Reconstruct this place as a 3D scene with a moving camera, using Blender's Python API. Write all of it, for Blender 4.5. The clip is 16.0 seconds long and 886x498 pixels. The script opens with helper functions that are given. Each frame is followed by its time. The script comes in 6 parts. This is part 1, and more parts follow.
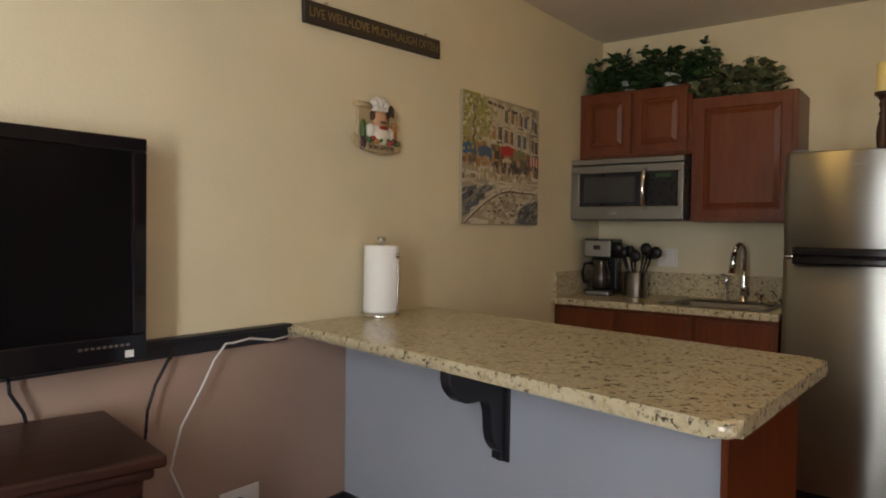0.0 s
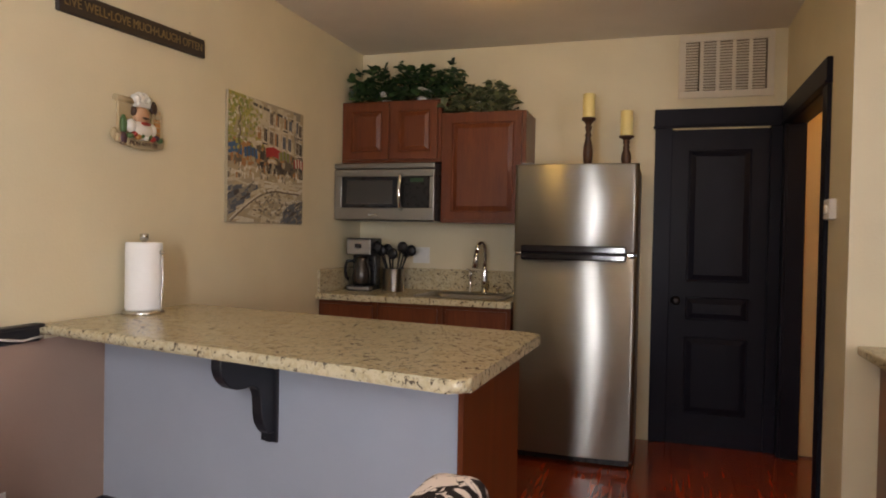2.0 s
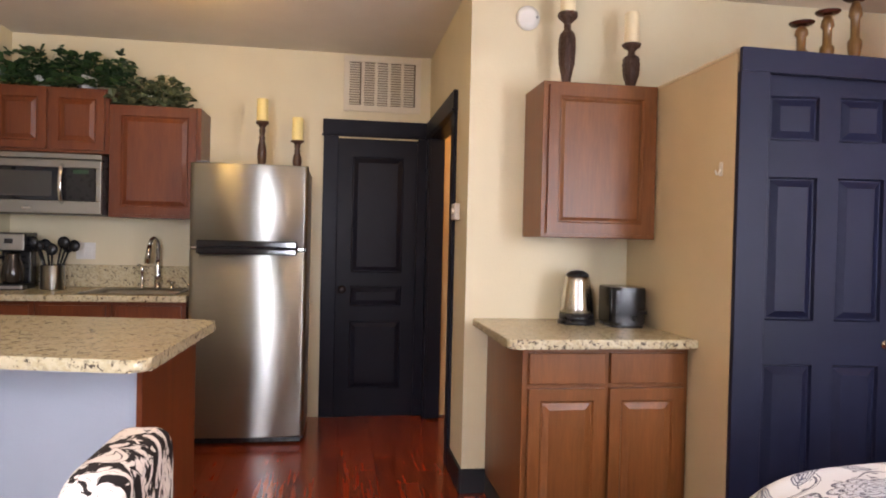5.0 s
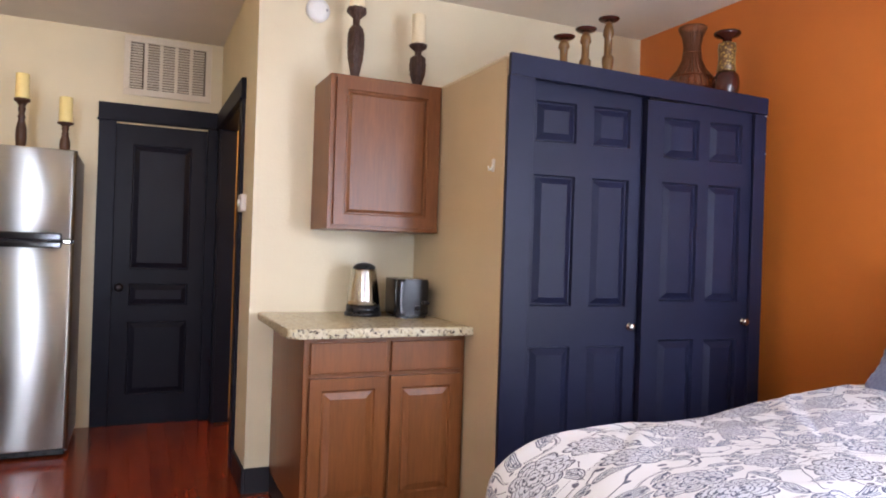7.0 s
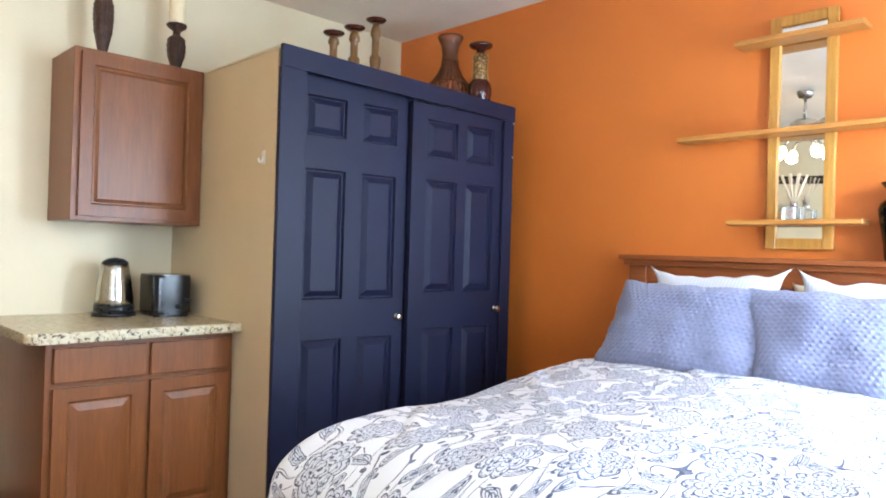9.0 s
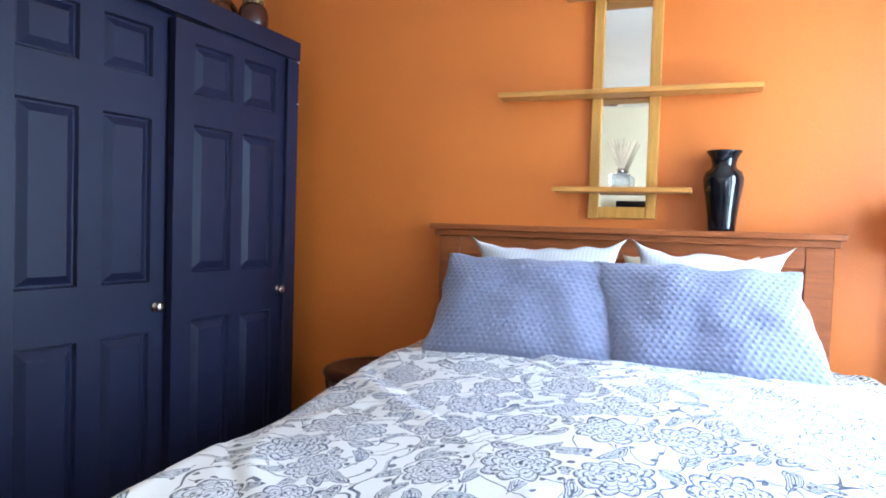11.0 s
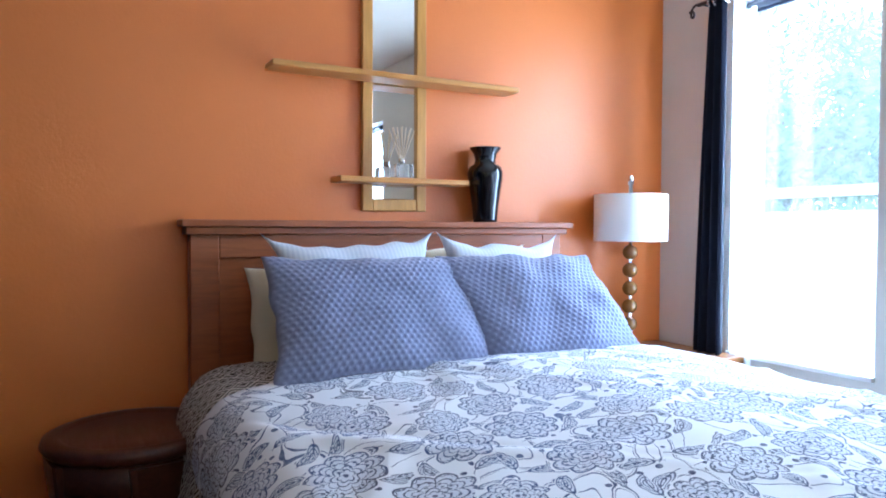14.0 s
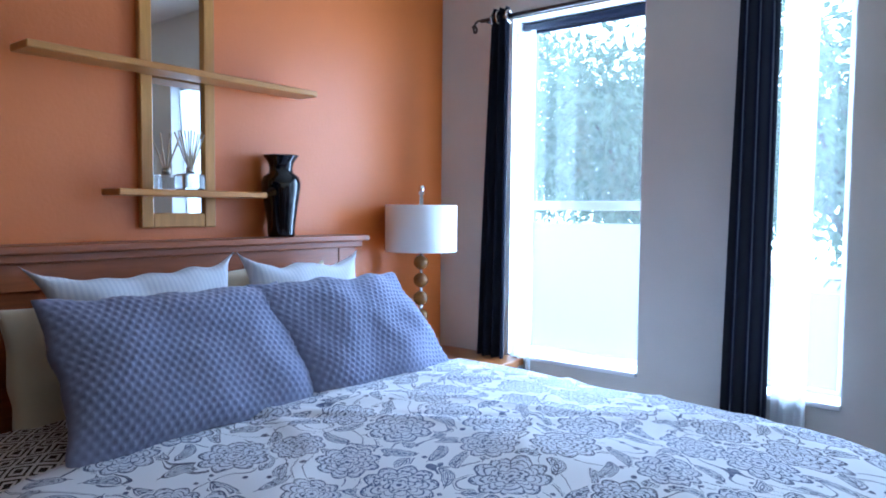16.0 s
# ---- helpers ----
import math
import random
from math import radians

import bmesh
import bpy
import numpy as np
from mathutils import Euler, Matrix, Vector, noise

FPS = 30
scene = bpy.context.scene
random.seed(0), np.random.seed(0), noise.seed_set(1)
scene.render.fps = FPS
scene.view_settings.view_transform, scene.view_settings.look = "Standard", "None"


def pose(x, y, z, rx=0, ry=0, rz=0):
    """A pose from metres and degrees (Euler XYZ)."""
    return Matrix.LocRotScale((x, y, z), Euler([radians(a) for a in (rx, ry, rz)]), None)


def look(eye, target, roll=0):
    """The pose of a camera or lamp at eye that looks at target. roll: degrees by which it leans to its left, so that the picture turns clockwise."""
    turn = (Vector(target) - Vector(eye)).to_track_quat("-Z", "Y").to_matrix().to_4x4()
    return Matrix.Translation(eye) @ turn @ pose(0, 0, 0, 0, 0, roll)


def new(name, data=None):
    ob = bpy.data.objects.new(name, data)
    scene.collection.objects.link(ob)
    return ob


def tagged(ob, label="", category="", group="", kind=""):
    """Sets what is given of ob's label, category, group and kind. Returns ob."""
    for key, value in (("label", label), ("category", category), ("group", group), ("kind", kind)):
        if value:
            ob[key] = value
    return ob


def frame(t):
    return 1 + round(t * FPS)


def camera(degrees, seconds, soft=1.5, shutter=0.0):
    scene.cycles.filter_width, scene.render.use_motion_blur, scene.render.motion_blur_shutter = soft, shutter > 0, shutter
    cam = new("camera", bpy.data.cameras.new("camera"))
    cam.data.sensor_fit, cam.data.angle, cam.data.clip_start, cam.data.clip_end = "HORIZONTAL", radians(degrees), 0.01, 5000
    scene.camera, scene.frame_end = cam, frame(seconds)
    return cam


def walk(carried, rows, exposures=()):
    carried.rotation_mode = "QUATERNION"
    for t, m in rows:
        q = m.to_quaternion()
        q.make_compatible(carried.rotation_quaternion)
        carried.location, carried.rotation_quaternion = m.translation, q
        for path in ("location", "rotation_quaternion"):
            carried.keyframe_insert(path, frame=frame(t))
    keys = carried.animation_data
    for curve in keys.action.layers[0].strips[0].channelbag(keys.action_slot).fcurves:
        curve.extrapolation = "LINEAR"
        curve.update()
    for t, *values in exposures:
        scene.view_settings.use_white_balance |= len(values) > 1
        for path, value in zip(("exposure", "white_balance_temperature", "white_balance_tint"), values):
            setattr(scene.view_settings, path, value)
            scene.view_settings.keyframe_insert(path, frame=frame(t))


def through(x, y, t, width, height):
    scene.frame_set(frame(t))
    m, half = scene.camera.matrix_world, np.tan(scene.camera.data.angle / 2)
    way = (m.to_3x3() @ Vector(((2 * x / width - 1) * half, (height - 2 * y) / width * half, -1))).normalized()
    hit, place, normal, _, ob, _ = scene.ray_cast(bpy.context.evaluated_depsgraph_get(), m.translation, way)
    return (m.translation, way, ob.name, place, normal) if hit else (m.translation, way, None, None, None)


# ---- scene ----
cam = camera(65.5, 16.0, 1.9)
PATH = [
    (0, (0.799, -0.037, 1.318), (-0.406, 1.558, 1.265), 0.8),
    (0.5, (0.809, -0.036, 1.316), (-0.263, 1.652, 1.269), 1.0),
    (1, (0.81, -0.054, 1.31), (-0.095, 1.729, 1.267), 1.1),
    (1.5, (0.845, -0.118, 1.306), (0.106, 1.74, 1.267), 1.2),
    (2, (0.899, -0.243, 1.304), (0.297, 1.664, 1.266), 1.1),
    (2.5, (0.928, -0.343, 1.317), (0.438, 1.595, 1.278), 1.1),
    (3, (0.928, -0.415, 1.315), (0.595, 1.557, 1.279), 1.1),
    (3.5, (0.945, -0.491, 1.323), (0.801, 1.503, 1.286), 1.1),
    (4, (0.955, -0.544, 1.329), (0.961, 1.455, 1.291), 1.1),
    (4.2, (0.956, -0.569, 1.334), (1.011, 1.43, 1.294), 1.0),
    (6.3, (1.038, -0.628, 1.238), (1.692, 1.262, 1.239), 2.1),
    (6.5, (1.076, -0.646, 1.24), (1.757, 1.235, 1.24), 2.0),
    (7, (1.082, -0.641, 1.235), (1.901, 1.183, 1.24), 1.9),
    (7.5, (1.067, -0.634, 1.234), (2.05, 1.107, 1.244), 1.9),
    (8, (1.039, -0.643, 1.246), (2.179, 1.0, 1.249), 1.9),
    (8.5, (1.012, -0.622, 1.229), (2.292, 0.915, 1.242), 1.8),
    (9, (0.991, -0.619, 1.231), (2.397, 0.803, 1.241), 1.7),
    (9.5, (0.994, -0.593, 1.21), (2.502, 0.72, 1.226), 1.7),
    (10, (1.087, -0.502, 1.19), (2.691, 0.692, 1.193), 1.6),
    (10.2, (1.127, -0.466, 1.2), (2.763, 0.685, 1.186), 1.7),
    (12.3, (1.303, 0.961, 1.249), (3.298, 0.845, 1.173), 1.1),
    (12.5, (1.296, 1.012, 1.233), (3.288, 0.838, 1.169), 1.0),
    (13, (1.379, 1.216, 1.171), (3.315, 0.712, 1.162), 0.4),
    (13.5, (1.52, 1.334, 1.165), (3.384, 0.609, 1.139), 0.2),
    (14, (1.636, 1.397, 1.22), (3.398, 0.453, 1.162), 0.2),
    (14.5, (1.8, 1.499, 1.252), (3.425, 0.336, 1.179), 0.1),
    (15, (1.9, 1.584, 1.265), (3.376, 0.238, 1.184), 0.2),
    (15.5, (1.941, 1.596, 1.297), (3.289, 0.12, 1.203), 0.2),
    (16, (1.958, 1.558, 1.348), (3.19, -0.013, 1.234), 0.5),
]
EXPOSURES = [(0, -0.47, 7450, 15), (2, -0.12, 7550, 22), (4, 0.36, 7250, 26), (6.3, 0.98, 6450, 21), (7, 0.78, 6250, 23), (7.5, 0.62, 6150, 25), (8.2, 0.80, 6000, 16), (9, 1.08, 5800, 9), (10, 1.0, 5650, 7), (12.5, 0.68, 5000, 2), (13, 0.84, 4980, 3), (13.5, 0.70, 4930, 5), (14.5, 0.33, 4850, 8), (16, -0.27, 4650, 8)]
walk(cam, [(t, look(eye, target, roll)) for t, eye, target, roll in PATH], EXPOSURES)

# ---- light ----
world = bpy.data.worlds.new("world")
scene.world = world
world.use_nodes = True
sky = world.node_tree.nodes.new("ShaderNodeTexSky")
sky.sky_type, sky.sun_disc = "NISHITA", False
sky.sun_elevation, sky.sun_rotation = radians(52), radians(-40)
world.node_tree.links.new(sky.outputs[0], world.node_tree.nodes["Background"].inputs[0])
world.node_tree.nodes["Background"].inputs[1].default_value = 0.15


def lamp(name, kind, m, energy, colour, **settings):
    data = bpy.data.lights.new(name, kind)
    data.energy, data.color = energy, colour
    if kind == "AREA":
        data.shape, data.size, data.size_y = "RECTANGLE", settings["size"], settings["size_y"]
    elif kind == "SUN":
        data.angle = settings["angle"]
    else:
        data.shadow_soft_size = settings["shadow_soft_size"]
    ob = new(name, data)
    ob.matrix_world = m
    return ob


lamp("sun", "SUN", look((0, 0, 0), (0.45, -0.55, -0.95)), 5.0, (1.0, 0.95, 0.87), angle=radians(0.5))

# Room planes
XW, XE, YS, YN, CEIL = -1.215, 3.985, -1.01, 4.42, 2.617
XHALL, YNOOK, XCLOSET, YCLOSET = 1.614, 2.86, 2.48, 1.85
BOARD = 0.24
WINDOWS = [(3.0, 3.60), (2.30, 2.66), (1.62, 2.02), (0.15, 0.70)]
SILL, HEAD = 0.70, 2.175

# skylight in each opening: (watts for each 0.6 m of width, the way it comes in)
for (x0, x1), (watts, towards) in zip(WINDOWS, ((50, (3.3, 2.0, 1.35)), (40, (2.48, 2.0, 1.45)), (6, (1.82, 2.0, 1.25)), (78, (-1.6, 0.45, 1.45)))):
    lamp("window_light", "AREA", look(((x0 + x1) / 2, YS - 0.10, 1.43), towards), watts * (x1 - x0) / 0.6, (0.76, 0.88, 1.0), size=(x1 - x0 - 0.04) * (0.5 if x0 < 1 else 1.0), size_y=HEAD - SILL - 0.05)
lamp("kitchen_light", "POINT", pose(0.12, 3.10, CEIL - 0.20), 5.0, (1.0, 0.66, 0.18), shadow_soft_size=0.1)
lamp("bath_light", "POINT", pose(2.15, 3.8, 2.2), 7, (1.0, 0.62, 0.22), shadow_soft_size=0.1)
FAN = (1.0, 1.30)
for k in range(4):
    a = radians(45 + 90 * k)
    lamp("fan_bulb_light", "POINT", pose(FAN[0] + 0.2 * math.cos(a), FAN[1] + 0.2 * math.sin(a), 2.1), 3.6, (1.0, 0.74, 0.44), shadow_soft_size=0.04)


# ---- materials ----
def shader(name, rough=0.5, metal=0.0, coat=0.0, spec=0.5):
    m = bpy.data.materials.new(name)
    m.use_nodes = True
    b = m.node_tree.nodes["Principled BSDF"]
    b.inputs["Roughness"].default_value, b.inputs["Metallic"].default_value = rough, metal
    b.inputs["Coat Weight"].default_value, b.inputs["Specular IOR Level"].default_value = coat, spec
    return m, m.node_tree.nodes, m.node_tree.links, b


def coords(nodes, links, scale=(1, 1, 1), source="Object"):
    tc, mp = nodes.new("ShaderNodeTexCoord"), nodes.new("ShaderNodeMapping")
    mp.inputs["Scale"].default_value = scale
    links.new(tc.outputs[source], mp.inputs[0])
    return mp.outputs[0]


def noise_tex(nodes, links, at, scale, detail=3, rough=0.55, distort=0.0):
    n = nodes.new("ShaderNodeTexNoise")
    n.inputs["Scale"].default_value, n.inputs["Detail"].default_value = scale, detail
    n.inputs["Roughness"].default_value, n.inputs["Distortion"].default_value = rough, distort
    links.new(at, n.inputs["Vector"])
    return n.outputs["Fac"]


def ramp(nodes, links, fac, stops):
    r = nodes.new("ShaderNodeValToRGB")
    e = r.color_ramp.elements
    while len(e) < len(stops):
        e.new(0.5)
    for el, (p, c) in zip(e, stops):
        el.position, el.color = p, (*c, 1)
    links.new(fac, r.inputs[0])
    return r.outputs[0]


def mix(nodes, links, fac, a, b, mode="MIX"):
    m = nodes.new("ShaderNodeMix")
    m.data_type, m.blend_type = "RGBA", mode
    for sock, v in ((m.inputs[0], fac), (m.inputs[6], a), (m.inputs[7], b)):
        if isinstance(v, (int, float)):
            sock.default_value = v
        elif isinstance(v, tuple):
            sock.default_value = (*v, 1)
        else:
            links.new(v, sock)
    return m.outputs[2]


def bump(nodes, links, b, height, strength, distance=0.002):
    n = nodes.new("ShaderNodeBump")
    n.inputs["Strength"].default_value, n.inputs["Distance"].default_value = strength, distance
    links.new(height, n.inputs["Height"])
    links.new(n.outputs[0], b.inputs["Normal"])


def value(nodes, links, op, a, b=None):
    n = nodes.new("ShaderNodeMath")
    n.operation = op
    for sock, v in zip(n.inputs, (a, b)):
        if isinstance(v, (int, float)):
            sock.default_value = v
        elif v is not None:
            links.new(v, sock)
    return n.outputs[0]


def rough_from(nodes, links, b, fac, low, high):
    n = nodes.new("ShaderNodeMapRange")
    n.inputs["To Min"].default_value, n.inputs["To Max"].default_value = low, high
    links.new(fac, n.inputs["Value"])
    links.new(n.outputs[0], b.inputs["Roughness"])


def paint(name, colour, rough=0.6, grain=90, depth=0.25, vary=0.06, coat=0.0):
    """Rolled paint: faint patches, roller texture."""
    m, nodes, links, b = shader(name, rough, coat=coat)
    at = coords(nodes, links)
    big = noise_tex(nodes, links, at, 1.6, 4)
    dark = tuple(c * (1 - vary) for c in colour)
    light = tuple(min(1, c * (1 + vary)) for c in colour)
    links.new(ramp(nodes, links, big, [(0.3, dark), (0.7, light)]), b.inputs["Base Color"])
    bump(nodes, links, b, noise_tex(nodes, links, at, grain, 3), depth, 0.003)
    return m


def wood(name, dark, light, rough=0.35, axis=2, scale=9, coat=0.07):
    m, nodes, links, b = shader(name, rough, coat=coat, spec=0.35)
    b.inputs["Coat Roughness"].default_value = 0.25
    stretch = [1.0, 1.0, 1.0]
    stretch[axis] = 0.09
    at = coords(nodes, links, tuple(s * 1.0 for s in stretch))
    fine = noise_tex(nodes, links, at, scale * 9, 4, 0.6, 0.4)
    info = nodes.new("ShaderNodeObjectInfo")
    base = ramp(nodes, links, noise_tex(nodes, links, at, scale, 5, 0.55, 1.2), [(0.25, dark), (0.75, light)])
    grain = mix(nodes, links, 0.35, base, ramp(nodes, links, fine, [(0.3, tuple(c * 0.55 for c in dark)), (0.65, light)]))
    tint = ramp(nodes, links, info.outputs["Random"], [(0.0, (0.82, 0.8, 0.78)), (1.0, (1.0, 1.0, 1.0))])
    links.new(mix(nodes, links, 1.0, grain, tint, "MULTIPLY"), b.inputs["Base Color"])
    rough_from(nodes, links, b, fine, rough - 0.08, rough + 0.12)
    bump(nodes, links, b, fine, 0.12, 0.001)
    return m


def metal(name, colour, rough=0.25, brushed=None):
    m, nodes, links, b = shader(name, rough, 1.0)
    at = coords(nodes, links, brushed or (1, 1, 1))
    f = noise_tex(nodes, links, at, 60 if brushed else 25, 4)
    links.new(ramp(nodes, links, f, [(0.3, tuple(c * 0.88 for c in colour)), (0.7, colour)]), b.inputs["Base Color"])
    rough_from(nodes, links, b, f, rough * 0.8, rough * 1.25)
    if brushed:
        bump(nodes, links, b, f, 0.05, 0.0006)
    return m


def plastic(name, colour, rough=0.4, vary=0.1, spec=0.5):
    m, nodes, links, b = shader(name, rough, spec=spec)
    at = coords(nodes, links)
    f = noise_tex(nodes, links, at, 35, 4)
    links.new(ramp(nodes, links, f, [(0.25, tuple(c * (1 - vary) for c in colour)), (0.75, colour)]), b.inputs["Base Color"])
    rough_from(nodes, links, b, f, rough * 0.85, rough * 1.15)
    return m


def fabric(name, colour, weave=500, vary=0.15, rough=0.9, depth=0.3):
    m, nodes, links, b = shader(name, rough, spec=0.2)
    b.inputs["Sheen Weight"].default_value = 0.25
    at = coords(nodes, links)
    big = noise_tex(nodes, links, at, 6, 3)
    links.new(ramp(nodes, links, big, [(0.3, tuple(c * (1 - vary) for c in colour)), (0.7, colour)]), b.inputs["Base Color"])
    bump(nodes, links, b, noise_tex(nodes, links, at, weave, 2), depth, 0.001)
    return m


def granite_stone(name, pale, tan, speck, grey):
    m, nodes, links, b = shader(name, 0.23)
    at = coords(nodes, links)
    cloud = ramp(nodes, links, noise_tex(nodes, links, at, 14, 6, 0.65, 0.6), [(0.3, tan), (0.52, pale), (0.72, tan)])
    v = nodes.new("ShaderNodeTexVoronoi")
    v.inputs["Scale"].default_value = 95
    links.new(at, v.inputs["Vector"])
    flake = nodes.new("ShaderNodeSeparateColor")
    links.new(v.outputs["Color"], flake.inputs[0])
    grains = mix(nodes, links, 0.42, cloud, ramp(nodes, links, flake.outputs[0], [(0.0, tan), (0.5, pale), (0.93, pale), (1.0, grey)]))
    clumps = noise_tex(nodes, links, at, 62, 4, 0.65, 0.3)
    spots = ramp(nodes, links, clumps, [(0.565, (0, 0, 0)), (0.625, (0.95, 0.95, 0.95))])
    streaks = ramp(nodes, links, noise_tex(nodes, links, coords(nodes, links, (1, 2.0, 1)), 26, 5, 0.75, 1.2), [(0.62, (0, 0, 0)), (0.70, (0.7, 0.7, 0.7))])
    one = mix(nodes, links, spots, grains, speck)
    links.new(mix(nodes, links, streaks, one, grey), b.inputs["Base Color"])
    return m


# closet side, darker and browner than the cream walls
tan_panel = paint("tan_side_panel", (0.53, 0.415, 0.255), 0.5)
cream = paint("cream_wall_paint", (0.64, 0.555, 0.375), 0.55)
orange = paint("orange_wall_paint", (0.58, 0.155, 0.020), 0.46, vary=0.05)
grey_wall = paint("pale_grey_wall_paint", (0.60, 0.56, 0.50), 0.55)
ceiling_paint = paint("ceiling_paint", (0.72, 0.645, 0.54), 0.85, grain=55, depth=0.5)
panel_paint = paint("pale_blue_grey_panel_paint", (0.33, 0.36, 0.41), 0.5, grain=60)
navy = paint("dark_navy_paint", (0.009, 0.0105, 0.030), 0.48, grain=45, depth=0.1, vary=0.2)
door_paint = paint("near_black_door_paint", (0.009, 0.009, 0.016), 0.42, grain=45, depth=0.1, vary=0.2)
for m_ in (navy, door_paint):
    m_.node_tree.nodes["Principled BSDF"].inputs["Specular IOR Level"].default_value = 0.22 if m_ is navy else 0.12
black_trim = paint("black_trim_paint", (0.012, 0.012, 0.016), 0.4, grain=45, depth=0.1, vary=0.2)
white_paint = paint("white_window_paint", (0.80, 0.80, 0.80), 0.4, grain=45, depth=0.08, vary=0.03)
mauve = paint("brown_mauve_lower_wall_paint", (0.33, 0.22, 0.17), 0.55)
warm_wall = paint("warm_tan_wall_paint", (0.60, 0.42, 0.20), 0.6)
cherry = wood("cherry_cabinet_wood", (0.10, 0.021, 0.007), (0.18, 0.047, 0.014), 0.34)
maple = wood("brown_cabinet_wood", (0.15, 0.049, 0.0125), (0.245, 0.085, 0.0225), 0.36)
mahogany = wood("dark_mahogany", (0.016, 0.006, 0.0045), (0.044, 0.013, 0.008), 0.34, axis=1)
headboard_wood = wood("reddish_headboard_wood", (0.20, 0.048, 0.012), (0.35, 0.10, 0.025), 0.36, axis=1)
honey = wood("honey_pine", (0.42, 0.19, 0.03), (0.60, 0.30, 0.06), 0.35, axis=2)
honey_shelf = wood("honey_pine_shelf", (0.42, 0.17, 0.035), (0.58, 0.27, 0.06), 0.35, axis=1)
stool_wood = wood("stool_mahogany", (0.034, 0.010, 0.006), (0.085, 0.026, 0.014), 0.34, axis=0)
turned_wood = wood("turned_dark_wood", (0.030, 0.012, 0.007), (0.095, 0.040, 0.020), 0.3)


def floor_boards(name, dark, light):
    """Lacquered boards: straight fine grain along y, each board of its own tone."""
    m, nodes, links, b = shader(name, 0.2, coat=0.45, spec=0.4)
    b.inputs["Coat Roughness"].default_value = 0.12
    info, geo = nodes.new("ShaderNodeObjectInfo"), nodes.new("ShaderNodeNewGeometry")
    tone = value(nodes, links, "FRACT", value(nodes, links, "ADD", info.outputs["Random"], geo.outputs["Random Per Island"]))
    shift = nodes.new("ShaderNodeVectorMath")
    shift.operation = "ADD"
    links.new(coords(nodes, links, (1, 0.06, 1)), shift.inputs[0])
    links.new(value(nodes, links, "MULTIPLY", tone, 40.0), shift.inputs[1])
    grain = noise_tex(nodes, links, shift.outputs[0], 42, 4, 0.55, 0.15)
    base = ramp(nodes, links, grain, [(0.28, dark), (0.72, light)])
    tint = ramp(nodes, links, tone, [(0.0, (0.62, 0.55, 0.52)), (0.55, (0.95, 0.93, 0.9)), (1.0, (1.0, 1.0, 1.0))])
    links.new(mix(nodes, links, 1.0, base, tint, "MULTIPLY"), b.inputs["Base Color"])
    rough_from(nodes, links, b, grain, 0.16, 0.26)
    return m


plank_wood = floor_boards("red_cherry_floor", (0.155, 0.021, 0.007), (0.32, 0.053, 0.015))
night_wood = wood("nightstand_wood", (0.30, 0.12, 0.035), (0.46, 0.20, 0.06), 0.35, axis=0)
granite = granite_stone("speckled_granite", (0.53, 0.46, 0.31), (0.37, 0.285, 0.15), (0.040, 0.030, 0.024), (0.15, 0.12, 0.09))


def brushed_steel(name, colour, rough):
    """Sheet brushed sideways: reflections smear up and down."""
    m, nodes, links, b = shader(name, rough, 1.0)
    at = coords(nodes, links, (1.5, 1.5, 260))
    f = noise_tex(nodes, links, at, 3, 4)
    smudge = noise_tex(nodes, links, coords(nodes, links), 4, 3)
    links.new(mix(nodes, links, 0.5, ramp(nodes, links, f, [(0.3, tuple(c * 0.8 for c in colour)), (0.7, colour)]), ramp(nodes, links, smudge, [(0.3, tuple(c * 0.88 for c in colour)), (0.7, colour)])), b.inputs["Base Color"])
    rough_from(nodes, links, b, smudge, rough * 0.85, rough * 1.2)
    b.inputs["Anisotropic"].default_value, b.inputs["Anisotropic Rotation"].default_value = 1.0, 0.25
    along = nodes.new("ShaderNodeTangent")
    along.direction_type, along.axis = "RADIAL", "Z"
    links.new(along.outputs[0], b.inputs["Tangent"])
    return m


steel = brushed_steel("brushed_stainless", (0.31, 0.298, 0.272), 0.30)
steel_h = metal("brushed_stainless_across", (0.28, 0.265, 0.24), 0.38, (0.6, 60, 60))
chrome = metal("polished_chrome", (0.80, 0.80, 0.80), 0.08)
nickel = metal("satin_nickel", (0.62, 0.60, 0.56), 0.25)
iron = metal("dark_iron", (0.06, 0.05, 0.05), 0.4)
fridge_grey = plastic("dark_grey_enamel", (0.14, 0.14, 0.15), 0.45)
black_plastic = plastic("black_plastic", (0.010, 0.010, 0.011), 0.28, spec=0.3)
black_gloss = plastic("black_gloss", (0.006, 0.006, 0.008), 0.08)
screen_black = plastic("dark_screen", (0.003, 0.003, 0.004), 0.2, spec=0.2)
white_plastic = plastic("white_plastic", (0.72, 0.70, 0.66), 0.4, 0.05)
vent_white = plastic("cream_vent_enamel", (0.66, 0.58, 0.46), 0.5, 0.05)
vent_dark = plastic("vent_shadow_backing", (0.13, 0.10, 0.07), 0.8)
wax = plastic("yellow_candle_wax", (0.80, 0.66, 0.28), 0.45, 0.06)
ivory_wax = plastic("ivory_candle_wax", (0.80, 0.68, 0.44), 0.45, 0.06)
pot_white = plastic("white_glazed_pot", (0.70, 0.68, 0.64), 0.3, 0.05)
paper = fabric("white_paper_towel", (0.80, 0.79, 0.77), 220, 0.04, 0.95)
curtain_cloth = fabric("navy_curtain_cloth", (0.012, 0.014, 0.034), 420, 0.25)
liner_cloth = fabric("white_sheer_cloth", (0.82, 0.82, 0.82), 420, 0.04)
blue_quilt = fabric("blue_grey_quilted_cotton", (0.232, 0.248, 0.375), 420, 0.14)
